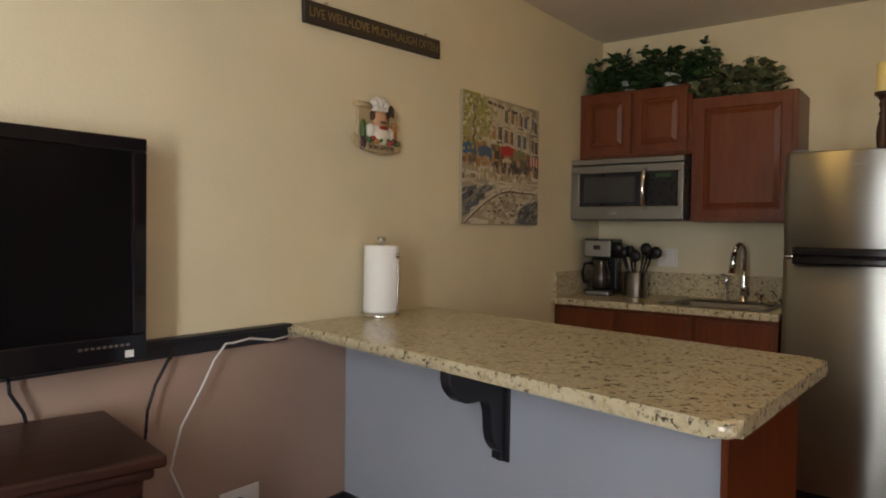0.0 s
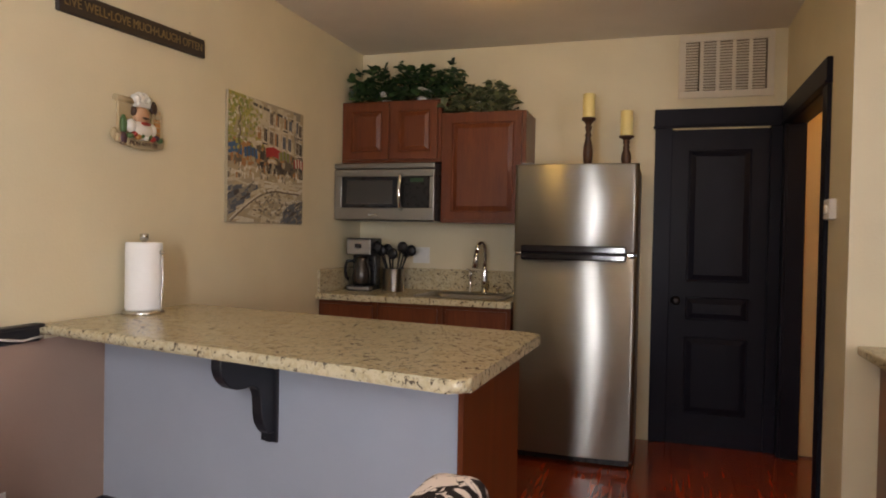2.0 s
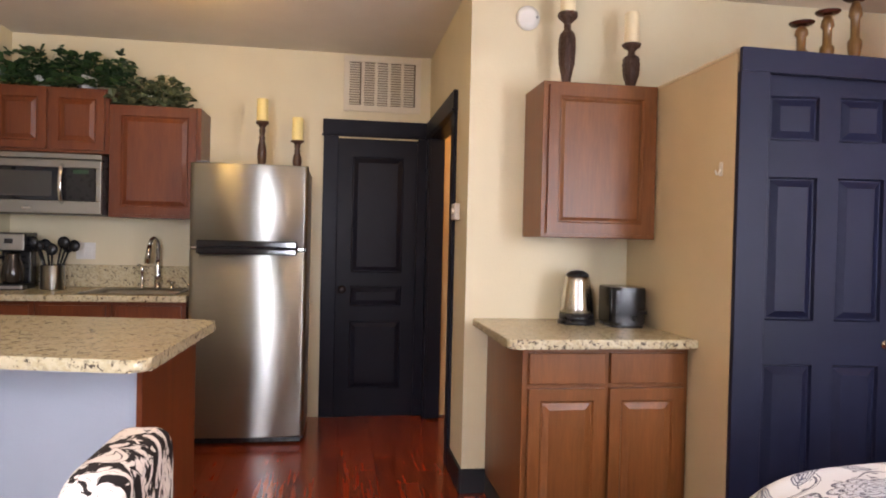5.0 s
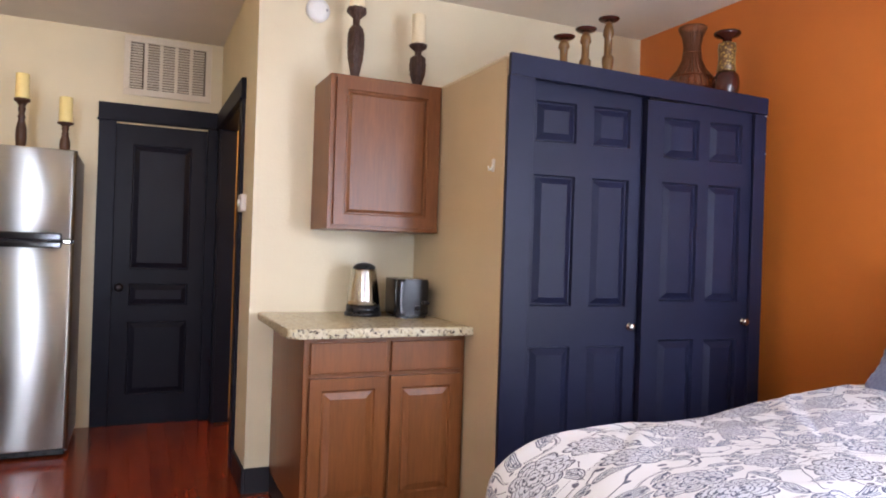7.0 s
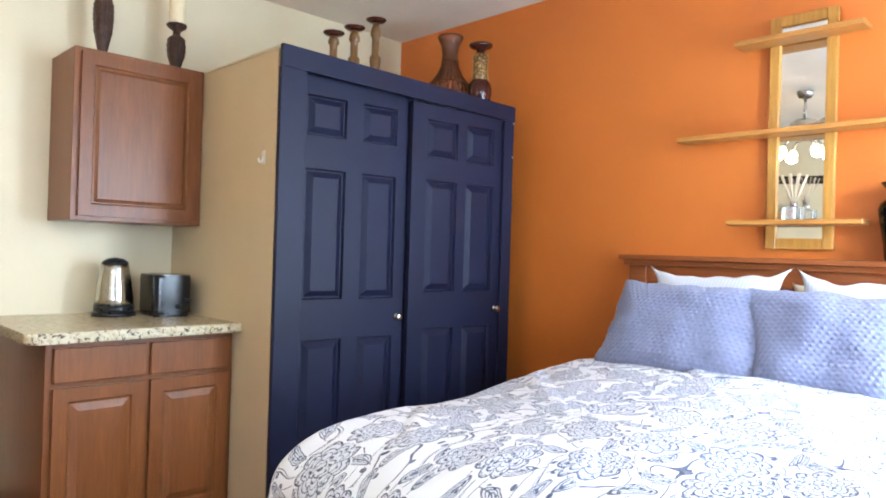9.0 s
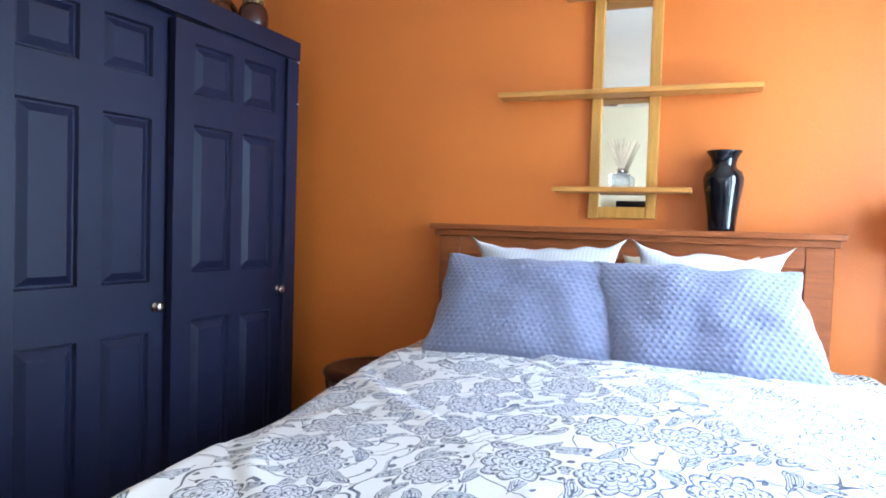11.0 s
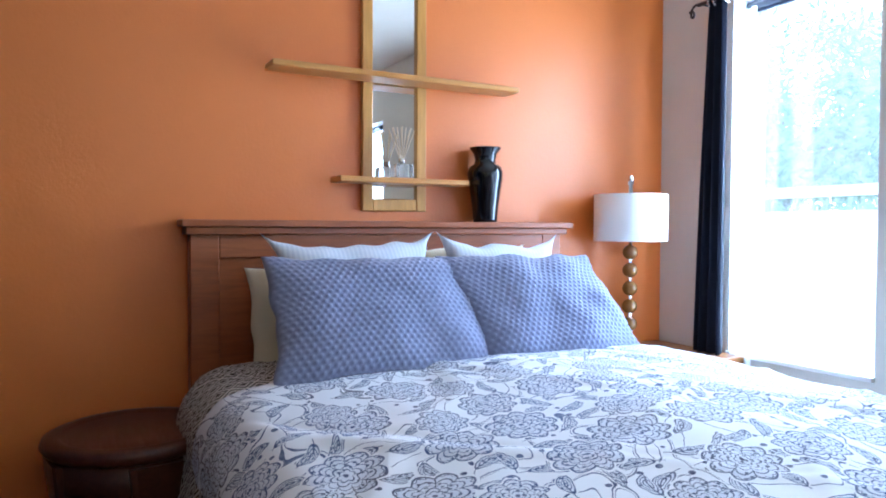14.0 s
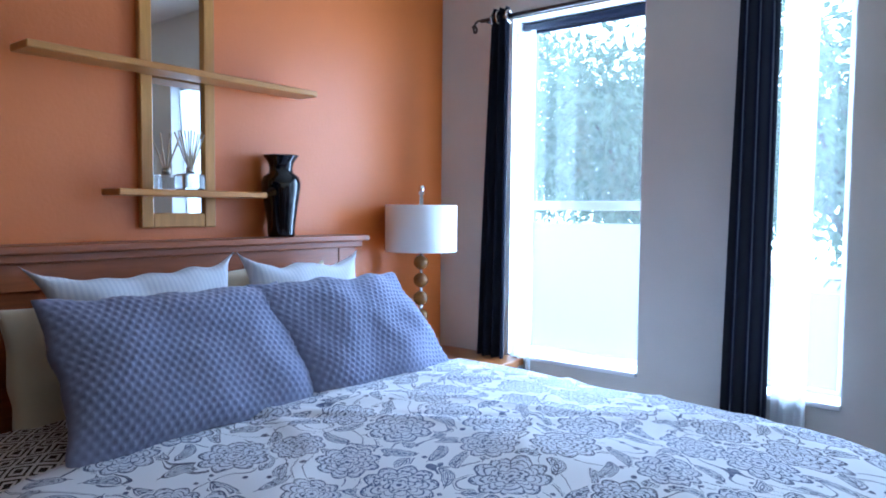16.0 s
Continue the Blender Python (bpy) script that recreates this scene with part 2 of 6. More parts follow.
white_cotton = fabric("white_striped_cotton", (0.60, 0.61, 0.66), 420, 0.06)
w_nodes, w_links = white_cotton.node_tree.nodes, white_cotton.node_tree.links
band = w_nodes.new("ShaderNodeTexWave")
band.inputs["Scale"].default_value, band.inputs["Distortion"].default_value = 22, 0.4
w_links.new(coords(w_nodes, w_links), band.inputs["Vector"])
w_links.new(ramp(w_nodes, w_links, band.outputs["Fac"], [(0.35, (0.54, 0.555, 0.62)), (0.6, (0.62, 0.63, 0.675))]), w_nodes["Principled BSDF"].inputs["Base Color"])
cream_cotton = fabric("cream_cotton", (0.72, 0.62, 0.44), 420, 0.08)
shade_cloth = fabric("white_lamp_shade_linen", (0.85, 0.85, 0.84), 420, 0.04)
white_cord = plastic("white_cable", (0.62, 0.60, 0.57), 0.5)


# ---- mesh helpers ----
def box(bm, x0, y0, z0, x1, y1, z1, bevel=0.0, segments=1):
    made = bmesh.ops.create_cube(bm, size=1.0)["verts"]
    bmesh.ops.scale(bm, vec=(x1 - x0, y1 - y0, z1 - z0), verts=made)
    bmesh.ops.translate(bm, vec=((x0 + x1) / 2, (y0 + y1) / 2, (z0 + z1) / 2), verts=made)
    if bevel:
        edges = list({e for v in made for e in v.link_edges})
        bmesh.ops.bevel(bm, geom=edges, offset=bevel, segments=segments, affect="EDGES", profile=0.5)
    return bm


def lathe(bm, profile, x=0.0, y=0.0, z=0.0, steps=28, waves=0, wave=0.0):
    """Turns (radius, height) rows round an upright axis, closed at both ends."""
    rings = []
    for r, h in profile:
        ring = []
        for k in range(steps):
            a = 2 * math.pi * k / steps
            rr = max(r, 0.0004) * (1 + wave * math.cos(waves * a))
            ring.append(bm.verts.new((x + rr * math.cos(a), y + rr * math.sin(a), z + h)))
        rings.append(ring)
    for a, b in zip(rings, rings[1:]):
        for k in range(steps):
            f = bm.faces.new((a[k], a[(k + 1) % steps], b[(k + 1) % steps], b[k]))
            f.smooth = True
    bm.faces.new(list(reversed(rings[0])))
    bm.faces.new(rings[-1])
    return bm


def rod(bm, a, b, radius, steps=12):
    a, b = Vector(a), Vector(b)
    made = bmesh.ops.create_cone(bm, cap_ends=True, segments=steps, radius1=radius, radius2=radius, depth=(b - a).length)["verts"]
    m = Matrix.Translation((a + b) / 2) @ (b - a).to_track_quat("Z", "Y").to_matrix().to_4x4()
    bmesh.ops.transform(bm, matrix=m, verts=made)
    for v in made:
        for f in v.link_faces:
            f.smooth = len(f.verts) == 4
    return bm


def tube(bm, points, radius, steps=10, taper=None):
    """A pipe along points."""
    pts = [Vector(p) for p in points]
    rings, side = [], None
    for i, p in enumerate(pts):
        way = (pts[min(i + 1, len(pts) - 1)] - pts[max(i - 1, 0)]).normalized()
        if side is None:
            side = way.orthogonal().normalized()
        side = (side - way * side.dot(way)).normalized()
        up = way.cross(side)
        r = radius if taper is None else radius + (taper - radius) * i / (len(pts) - 1)
        rings.append([bm.verts.new(p + r * (math.cos(2 * math.pi * k / steps) * side + math.sin(2 * math.pi * k / steps) * up)) for k in range(steps)])
    for a, b in zip(rings, rings[1:]):
        for k in range(steps):
            bm.faces.new((a[k], a[(k + 1) % steps], b[(k + 1) % steps], b[k])).smooth = True
    bm.faces.new(list(reversed(rings[0])))
    bm.faces.new(rings[-1])
    return bm


def prism(bm, outline, z0, z1, bevel=0.0, segments=2):
    """An upright slab over a flat outline (counter-clockwise)."""
    low = [bm.verts.new((x, y, z0)) for x, y in outline]
    high = [bm.verts.new((x, y, z1)) for x, y in outline]
    n = len(outline)
    faces = [bm.faces.new(list(reversed(low))), bm.faces.new(high)]
    for k in range(n):
        faces.append(bm.faces.new((low[k], low[(k + 1) % n], high[(k + 1) % n], high[k])))
    if bevel:
        edges = [e for f in faces[:2] for e in f.edges]
        bmesh.ops.bevel(bm, geom=edges, offset=bevel, segments=segments, affect="EDGES", profile=0.5)
    return bm


def rounded(corners, radius, steps=6):
    """An outline with its corners rounded."""
    out, n = [], len(corners)
    for k in range(n):
        p, a, b = Vector(corners[k]), Vector(corners[k - 1]), Vector(corners[(k + 1) % n])
        r = radius[k] if isinstance(radius, (list, tuple)) else radius
        if r <= 0:
            out.append(tuple(p))
            continue
        u, w = (a - p).normalized() * r, (b - p).normalized() * r
        for s in range(steps + 1):
            t = s / steps
            out.append(tuple(p + u * (1 - t) ** 2 + w * t ** 2))
    return out


def mesh_of(bm, name, *mats):
    bmesh.ops.recalc_face_normals(bm, faces=bm.faces)
    me = bpy.data.meshes.new(name)
    bm.to_mesh(me)
    bm.free()
    for m in mats:
        me.materials.append(m)
    return me


def part(name, bm, material, parent, label="", m=None):
    mats = material if isinstance(material, (list, tuple)) else (material,)
    ob = new(name, mesh_of(bm, name, *mats))
    ob.parent = parent
    if m is not None:
        ob.matrix_local = m
    return tagged(ob, label)


def thing(name, m, label, category, group=""):
    ob = new(name)
    ob.empty_display_size = 0.1
    ob.matrix_world = m
    return tagged(ob, label, category, group)


def solid(name, bm, material, label, category, group="", m=None):
    """A thing of one mesh."""
    mats = material if isinstance(material, (list, tuple)) else (material,)
    ob = new(name, mesh_of(bm, name, *mats))
    if m is not None:
        ob.matrix_world = m
    return tagged(ob, label, category, group)


def structure(name, bm, material, label="", category="", m=None):
    ob = solid(name, bm, material, label, category, m=m)
    return tagged(ob, kind="structure")


def B(*a, **k):
    return box(bmesh.new(), *a, **k)


# ---- shell ----
T = 0.14
tagged(structure("wall_west", B(XW - T, YS - T, 0, XW, YN + T, CEIL), cream), "cream painted plaster wall", "wall")
bm = bmesh.new()
for x0, z0, x1, z1 in ((XW, 0, 0.95, CEIL), (0.95, 2.03, 1.535, CEIL), (1.535, 0, XHALL, CEIL)):
    box(bm, x0, YN, z0, x1, YN + T, z1)
tagged(structure("wall_north", bm, cream), "cream painted kitchen end wall", "wall")
TH = 0.10
bm = bmesh.new()
for y0, z0, y1, z1 in ((YNOOK, 0, 3.32, CEIL), (3.32, 2.03, 4.33, CEIL), (4.33, 0, YN + T, CEIL)):
    box(bm, XHALL, y0, z0, XHALL + TH, y1, z1)
tagged(structure("wall_hall", bm, cream), "cream painted hall wall with a doorway", "wall")
tagged(structure("wall_nook", B(XHALL + TH, YNOOK, 0, XE + T, YNOOK + T, CEIL), cream), "cream painted wall behind the cabinets", "wall")
tagged(structure("wall_east", B(XE, YS - T, 0, XE + T, YNOOK, CEIL), orange), "burnt-orange painted bedroom wall", "wall")
bm = bmesh.new()
edges = [XW]
for x0, x1 in sorted(WINDOWS):
    edges += [x0, x1]
edges.append(XE)
TS = 0.2
for k in range(0, len(edges), 2):
    box(bm, edges[k], YS - TS, 0, edges[k + 1], YS, CEIL)
for x0, x1 in WINDOWS:
    box(bm, x0, YS - TS, 0, x1, YS, SILL)
    box(bm, x0, YS - TS, HEAD, x1, YS, CEIL)
tagged(structure("wall_south", bm, grey_wall), "pale grey painted wall with tall windows", "wall")
tagged(structure("ceiling", B(XW - T, YS - TS, CEIL, XE + T, YN + T, CEIL + 0.1), ceiling_paint), "off-white textured ceiling", "ceiling")
floor = tagged(structure("floor", B(XW - T, YS - TS, -0.12, XE + T, YN + T, -0.012), plank_wood), "glossy red cherry plank floor", "floor")
# room behind the hall doorway
bm = bmesh.new()
box(bm, XHALL + TH, YN, 0, 3.2, YN + T, CEIL)
box(bm, 3.2, YNOOK + T, 0, 3.3, YN + T, CEIL)
structure("wall_bath", bm, warm_wall, "warm tan painted wall behind the doorway", "wall")
tagged(structure("wall_wainscot", B(XW, YS, BOARD, XW + 0.003, 1.972, 0.905), mauve), "brown-mauve painted wall below the chair rail", "wall")
# added slab, out of view, keeps daylight out of the door gaps
tagged(structure("light_stop_behind_door", B(0.85, YN + T + 0.3, 0, XHALL, YN + T + 0.4, CEIL), cream), "unseen slab added behind the hall door to stop light leaks", "wall")

# ---- doors, trim, windows ----
def raised_panel(bm, x0, z0, x1, z1, y, depth=0.010, slope=0.022, out=-1):
    """A sunk moulded frame with a raised field, on a face looking towards -y (out=-1)."""
    s = out
    rings = [(0, 0.0), (0.006, -s * depth), (0.012, -s * depth), (0.012 + slope, s * 0.001)]
    prev = None
    for inset, dy in rings:
        ring = [bm.verts.new(p) for p in ((x0 + inset, y + dy, z0 + inset), (x1 - inset, y + dy, z0 + inset), (x1 - inset, y + dy, z1 - inset), (x0 + inset, y + dy, z1 - inset))]
        if prev:
            for k in range(4):
                bm.faces.new((prev[k], prev[(k + 1) % 4], ring[(k + 1) % 4], ring[k]))
        prev = ring
    bm.faces.new(prev)


def panelled_leaf(w, h, thick, panels, slope=0.022, depth=0.010):
    """A door leaf from (0, 0, 0) to (w, thick, h) whose -y face carries moulded panels given as (x0, z0, x1, z1)."""
    bm = bmesh.new()
    xs = sorted({0, w, *[p[0] for p in panels], *[p[2] for p in panels]})
    zs = sorted({0, h, *[p[1] for p in panels], *[p[3] for p in panels]})
    for a, b in zip(xs, xs[1:]):
        for c, d in zip(zs, zs[1:]):
            if any(p[0] <= a and b <= p[2] and p[1] <= c and d <= p[3] for p in panels):
                continue
            bm.faces.new([bm.verts.new(p) for p in ((a, 0, c), (b, 0, c), (b, 0, d), (a, 0, d))])
    for x0, z0, x1, z1 in panels:
        raised_panel(bm, x0, z0, x1, z1, 0.0, depth, slope)
    back = [(0, thick, 0), (w, thick, 0), (w, thick, h), (0, thick, h)]
    front = [(0, 0, 0), (w, 0, 0), (w, 0, h), (0, 0, h)]
    bm.faces.new([bm.verts.new(p) for p in reversed(back)])
    for k in range(4):
        j = (k + 1) % 4
        bm.faces.new([bm.verts.new(p) for p in (front[k], back[k], back[j], front[j])])
    bmesh.ops.remove_doubles(bm, verts=bm.verts, dist=0.0003)
    return bm


def knob_mesh(r=0.022, reach=0.045):
    return lathe(bmesh.new(), [(r * 1.1, 0), (r * 1.1, 0.006), (r * 0.45, 0.01), (r * 0.45, reach * 0.5), (r, reach * 0.62), (r * 1.02, reach * 0.85), (r * 0.6, reach), (0.001, reach)], steps=20)


TO_SOUTH = pose(0, 0, 0, 90)  # turns an upright lathe towards -y
door = thing("door_1", pose(0.945, YN + 0.004, -0.010), "black painted three-panel hall door, closed", "door")
tagged(door, kind="structure")
W = 0.60
part("door_leaf", panelled_leaf(W, 2.02, 0.035, [(0.115, 1.055, W - 0.115, 1.89), (0.115, 0.81, W - 0.115, 0.955), (0.115, 0.21, W - 0.115, 0.70)], 0.03), door_paint, door)
part("door_handle", knob_mesh(0.026, 0.06), iron, door, "dark round door knob", Matrix.Translation((0.055, 0, 0.93)) @ TO_SOUTH)
bm = bmesh.new()
box(bm, 0.85, YN - 0.02, 0, 0.956, YN, 2.02, 0.003)
box(bm, 1.528, YN - 0.02, 0, XHALL - 0.002, YN, 2.02, 0.003)
box(bm, 0.845, YN - 0.026, 2.034, XHALL - 0.001, YN, 2.14, 0.003)
box(bm, 0.838, YN - 0.034, 2.02, XHALL - 0.001, YN, 2.034, 0.003)
structure("trim_hall_door", bm, door_paint, "dark painted flat door casing", "trim")
bm = bmesh.new()
box(bm, XHALL - 0.02, 3.22, 0, XHALL, 3.315, 2.02, 0.003)
box(bm, XHALL - 0.02, 4.315, 0, XHALL, 4.395, 2.02, 0.003)
box(bm, XHALL - 0.026, 3.215, 2.034, XHALL, 4.39, 2.14, 0.003)
box(bm, XHALL - 0.034, 3.208, 2.02, XHALL, 4.385, 2.034, 0.003)
box(bm, XHALL, 3.315, 0, XHALL + TH, 3.33, 2.03)
box(bm, XHALL, 4.315, 0, XHALL + TH, 4.33, 2.03)
box(bm, XHALL, 3.33, 2.015, XHALL + TH, 4.315, 2.03)
structure("trim_doorway", bm, door_paint, "dark painted doorway casing", "trim")
bm = bmesh.new()
box(bm, XW, YS, 0, XW + 0.016, 1.97, BOARD, 0.003)
box(bm, XE - 0.016, YS, 0, XE, YCLOSET, BOARD, 0.003)
box(bm, XW + 0.016, YS, 0, XE - 0.016, YS + 0.016, BOARD, 0.003)
box(bm, XHALL - 0.016, YNOOK - 0.016, 0, XHALL, 3.22, 0.125, 0.003)
box(bm, XHALL, YNOOK - 0.016, 0, 1.74, YNOOK, 0.125, 0.003)
structure("baseboard", bm, black_trim, "black painted baseboard", "baseboard")
bm = bmesh.new()
box(bm, XW, YS, 0.905, XW + 0.022, 1.655, 0.965, 0.003)
box(bm, XW, YS, 0.955, XW + 0.045, 1.655, 0.968, 0.003)
structure("trim_chair_rail", bm, black_trim, "black painted chair rail", "trim")

glass = bpy.data.materials.new("window_glass")
glass.use_nodes = True
g = glass.node_tree
g.nodes.clear()
out, mixer, clear, gloss = g.nodes.new("ShaderNodeOutputMaterial"), g.nodes.new("ShaderNodeMixShader"), g.nodes.new("ShaderNodeBsdfTransparent"), g.nodes.new("ShaderNodeBsdfGlossy")
gloss.inputs["Roughness"].default_value = 0.02
mixer.inputs[0].default_value = 0.06
g.links.new(clear.outputs[0], mixer.inputs[1])
g.links.new(gloss.outputs[0], mixer.inputs[2])
haze, veil = g.nodes.new("ShaderNodeBsdfTranslucent"), g.nodes.new("ShaderNodeMixShader")
haze.inputs["Color"].default_value = (0.80, 0.88, 0.88, 1)  # pale glare put into the panes to wash out the trees
veil.inputs[0].default_value = 0.17
g.links.new(mixer.outputs[0], veil.inputs[1])
g.links.new(haze.outputs[0], veil.inputs[2])
g.links.new(veil.outputs[0], out.inputs[0])

frost = bpy.data.materials.new("frosted_film")
frost.use_nodes = True
g = frost.node_tree
g.nodes.clear()
out, mixer, thin, clear = g.nodes.new("ShaderNodeOutputMaterial"), g.nodes.new("ShaderNodeMixShader"), g.nodes.new("ShaderNodeBsdfTranslucent"), g.nodes.new("ShaderNodeBsdfTransparent")
thin.inputs["Color"].default_value = (0.93, 0.95, 0.97, 1)
mixer.inputs[0].default_value = 0.15
g.links.new(thin.outputs[0], mixer.inputs[1])
g.links.new(clear.outputs[0], mixer.inputs[2])
g.links.new(mixer.outputs[0], out.inputs[0])


def window(number, x0, x1, rail):
    w = thing(f"window_{number}", pose(x0, YS - TS, SILL), "white sash window with frosted lower pane", "window")
    tagged(w, kind="structure")
    wide, high = x1 - x0, HEAD - SILL
    bm = bmesh.new()
    f = 0.035
    box(bm, 0, 0.03, 0, f, 0.08, high, 0.003)
    box(bm, wide - f, 0.03, 0, wide, 0.08, high, 0.003)
    box(bm, f, 0.03, 0, wide - f, 0.08, f, 0.003)
    box(bm, f, 0.03, high - f, wide - f, 0.08, high, 0.003)
    part("window_frame", bm, white_paint, w)
    part("meeting_rail", box(bmesh.new(), f, 0.03, rail - SILL - 0.02, wide - f, 0.085, rail - SILL + 0.02, 0.003), white_paint, w)
    pane = part("pane", box(bmesh.new(), f, 0.05, rail - SILL + 0.02, wide - f, 0.054, high - f), glass, w)
    low = part("frosted_pane", box(bmesh.new(), f, 0.05, f, wide - f, 0.054, rail - SILL - 0.075), frost, w, "white frosted lower pane")
    strip = part("pane", box(bmesh.new(), f, 0.05, rail - SILL - 0.075, wide - f, 0.054, rail - SILL - 0.02), glass, w)
    strip.visible_shadow = False
    pane.visible_shadow = low.visible_shadow = False
    bm = bmesh.new()
    box(bm, 0.001, 0.085, 0, wide - 0.001, TS + 0.02, 0.018, 0.003)
    part("window_sill", bm, white_paint, w)
    bm = bmesh.new()
    box(bm, 0.004, 0.085, high - 0.004, wide - 0.004, TS, high)
    box(bm, 0.0, 0.085, 0.018, 0.004, TS, high)
    box(bm, wide - 0.004, 0.085, 0.018, wide, TS, high)
    part("window_lining", bm, white_paint, w)


for n, (x0, x1) in enumerate(WINDOWS):
    window(n + 1, x0, x1, (1.37, 1.14, 1.14, 1.37)[n])


# ---- kitchen run ----
def cabinet(name, m, w, h, d, doors, material, label, drawers=0, hollow_toe=0.0, group="", slope=0.026):
    """A cabinet whose front looks towards -y; its box runs from (0, 0, 0) to (w, d, h)."""
    c = thing(name, m, label, "cabinet", group)
    part("body", box(bmesh.new(), 0, 0.018, hollow_toe, w, d, h, 0.002), material, c)
    if hollow_toe:
        part("toe_kick", box(bmesh.new(), 0.0, 0.07, 0, w, d, hollow_toe), black_trim, c)
    gap, top = 0.022, h - 0.02
    unit = (w - 0.03) / doors
    if drawers:
        for k in range(doors):
            a = 0.015 + k * unit + gap / 2
            part("drawer_front", box(bmesh.new(), a, -0.002, h - 0.155, a + unit - gap, 0.017, h - 0.025, 0.004, 2), material, c)
        top = h - 0.175
    for k in range(doors):
        a = 0.015 + k * unit + gap / 2
        z0 = hollow_toe + 0.02
        ww, hh = unit - gap, top - z0
        leaf = panelled_leaf(ww, hh, 0.019, [(0.05, 0.05, ww - 0.05, hh - 0.05)], slope, 0.008)
        part("cabinet_door", leaf, material, c, "", Matrix.Translation((a, -0.002, z0)))
    return c


cabinet("wall_cabinet", pose(XW + 0.002, 4.075, 1.792), 0.719, 0.415, 0.343, 2, cherry, "reddish cherry wall cabinet above the microwave", group="kitchen wall cabinets")
cabinet("wall_cabinet", pose(-0.493, 4.075, 1.392), 0.563, 0.722, 0.343, 1, cherry, "tall reddish cherry wall cabinet over the sink", group="kitchen wall cabinets")
for k, (x0, x1) in enumerate(((XW + 0.002, -0.80), (-0.80, -0.37), (-0.37, 0.062))):
    cabinet("base_cabinet", pose(x0, 3.765, 0), x1 - x0 - 0.002, 0.88, 0.653, 1, cherry, "reddish cherry base cabinet under the kitchen worktop", drawers=1, hollow_toe=0.1, group="kitchen base cabinets")

# worktop with a sink cut-out
top = thing("kitchen_worktop", pose(0, 0, 0.88), "speckled tan granite worktop with low backsplash", "countertop")
SX0, SX1, SY0, SY1 = -0.56, -0.02, 3.83, 4.22
bm = bmesh.new()
box(bm, XW + 0.001, 3.735, 0, SX0, YN - 0.001, 0.04, 0.006, 2)
box(bm, SX1, 3.735, 0, 0.068, YN - 0.001, 0.04, 0.006, 2)
box(bm, SX0, 3.735, 0, SX1, SY0, 0.04, 0.006, 2)
box(bm, SX0, SY1, 0, SX1, YN - 0.001, 0.04, 0.006, 2)
part("slab", bm, granite, top)
part("backsplash", box(bmesh.new(), XW + 0.021, YN - 0.021, 0.04, 0.068, YN - 0.001, 0.19, 0.003), granite, top)
part("side_splash", box(bmesh.new(), XW + 0.001, 3.76, 0.04, XW + 0.021, YN - 0.001, 0.19, 0.003), granite, top)

sink = thing("sink", pose((SX0 + SX1) / 2, (SY0 + SY1) / 2, 0.92), "stainless steel drop-in kitchen sink", "sink")
hw, hd = (SX1 - SX0) / 2, (SY1 - SY0) / 2
bm = bmesh.new()
rings = []
for inset, z, r in ((-0.022, 0.002, 0.05), (-0.02, 0.006, 0.05), (0.006, 0.006, 0.06), (0.02, -0.012, 0.06), (0.03, -0.16, 0.07), (0.08, -0.17, 0.06)):
    a, b = hw - inset, hd - inset
    rings.append([bm.verts.new((x, y, z)) for x, y in rounded([(-a, -b), (a, -b), (a, b), (-a, b)], r, 5)])
for a, b in zip(rings, rings[1:]):
    for k in range(len(a)):
        bm.faces.new((a[k], a[(k + 1) % len(a)], b[(k + 1) % len(a)], b[k])).smooth = True
bm.faces.new(rings[-1])
part("basin", bm, steel_h, sink)
part("drain", lathe(bmesh.new(), [(0.04, -0.171), (0.04, -0.166), (0.03, -0.166), (0.028, -0.169)]), chrome, sink)

faucet = thing("kitchen_faucet", pose(-0.235, 4.30, 0.92), "polished chrome high-arc kitchen faucet", "faucet")
part("base", lathe(bmesh.new(), [(0.028, 0), (0.028, 0.008), (0.02, 0.014), (0.017, 0.05), (0.013, 0.07)]), chrome, faucet)
arc = [(0, 0, 0.06), (0, 0, 0.29)] + [(-0.018 + 0.018 * math.cos(a), -0.035 + 0.035 * math.cos(a), 0.29 + 0.05 * math.sin(a)) for a in [math.pi * k / 10 for k in range(1, 10)]] + [(-0.037, -0.07, 0.28)]
part("spout", tube(bmesh.new(), arc, 0.0145, 14, 0.013), chrome, faucet)
part("spray_head", tube(bmesh.new(), [(-0.037, -0.07, 0.295), (-0.044, -0.074, 0.235), (-0.050, -0.078, 0.17)], 0.015, 14, 0.021), chrome, faucet)
part("body", lathe(bmesh.new(), [(0.022, 0.04), (0.021, 0.09), (0.018, 0.15), (0.0155, 0.20)], steps=18), chrome, faucet)
for dx, name, label in ((-0.1, "soap_dispenser", "small chrome soap pump beside the faucet"), (0.09, "faucet_lever", "short chrome mixer handle beside the faucet"), (0.2, "side_sprayer", "chrome side sprayer at the sink")):
    t_ = thing(name, pose(-0.235 + dx, 4.30, 0.92), label, "faucet")
    tall = {"soap_dispenser": 0.15, "faucet_lever": 0.045, "side_sprayer": 0.03}[name]
    part("stem", lathe(bmesh.new(), [(0.018, 0), (0.018, 0.006), (0.011, 0.012), (0.010, tall * 0.7), (0.014, tall * 0.75), (0.013, tall), (0.002, tall + 0.006)], steps=18), chrome, t_)
    if tall > 0.04:
        part("lever", tube(bmesh.new(), [(0, 0, tall), (-0.01, -0.02, tall + 0.012), (-0.015, -0.05, tall + 0.006)], 0.006, 8), chrome, t_)

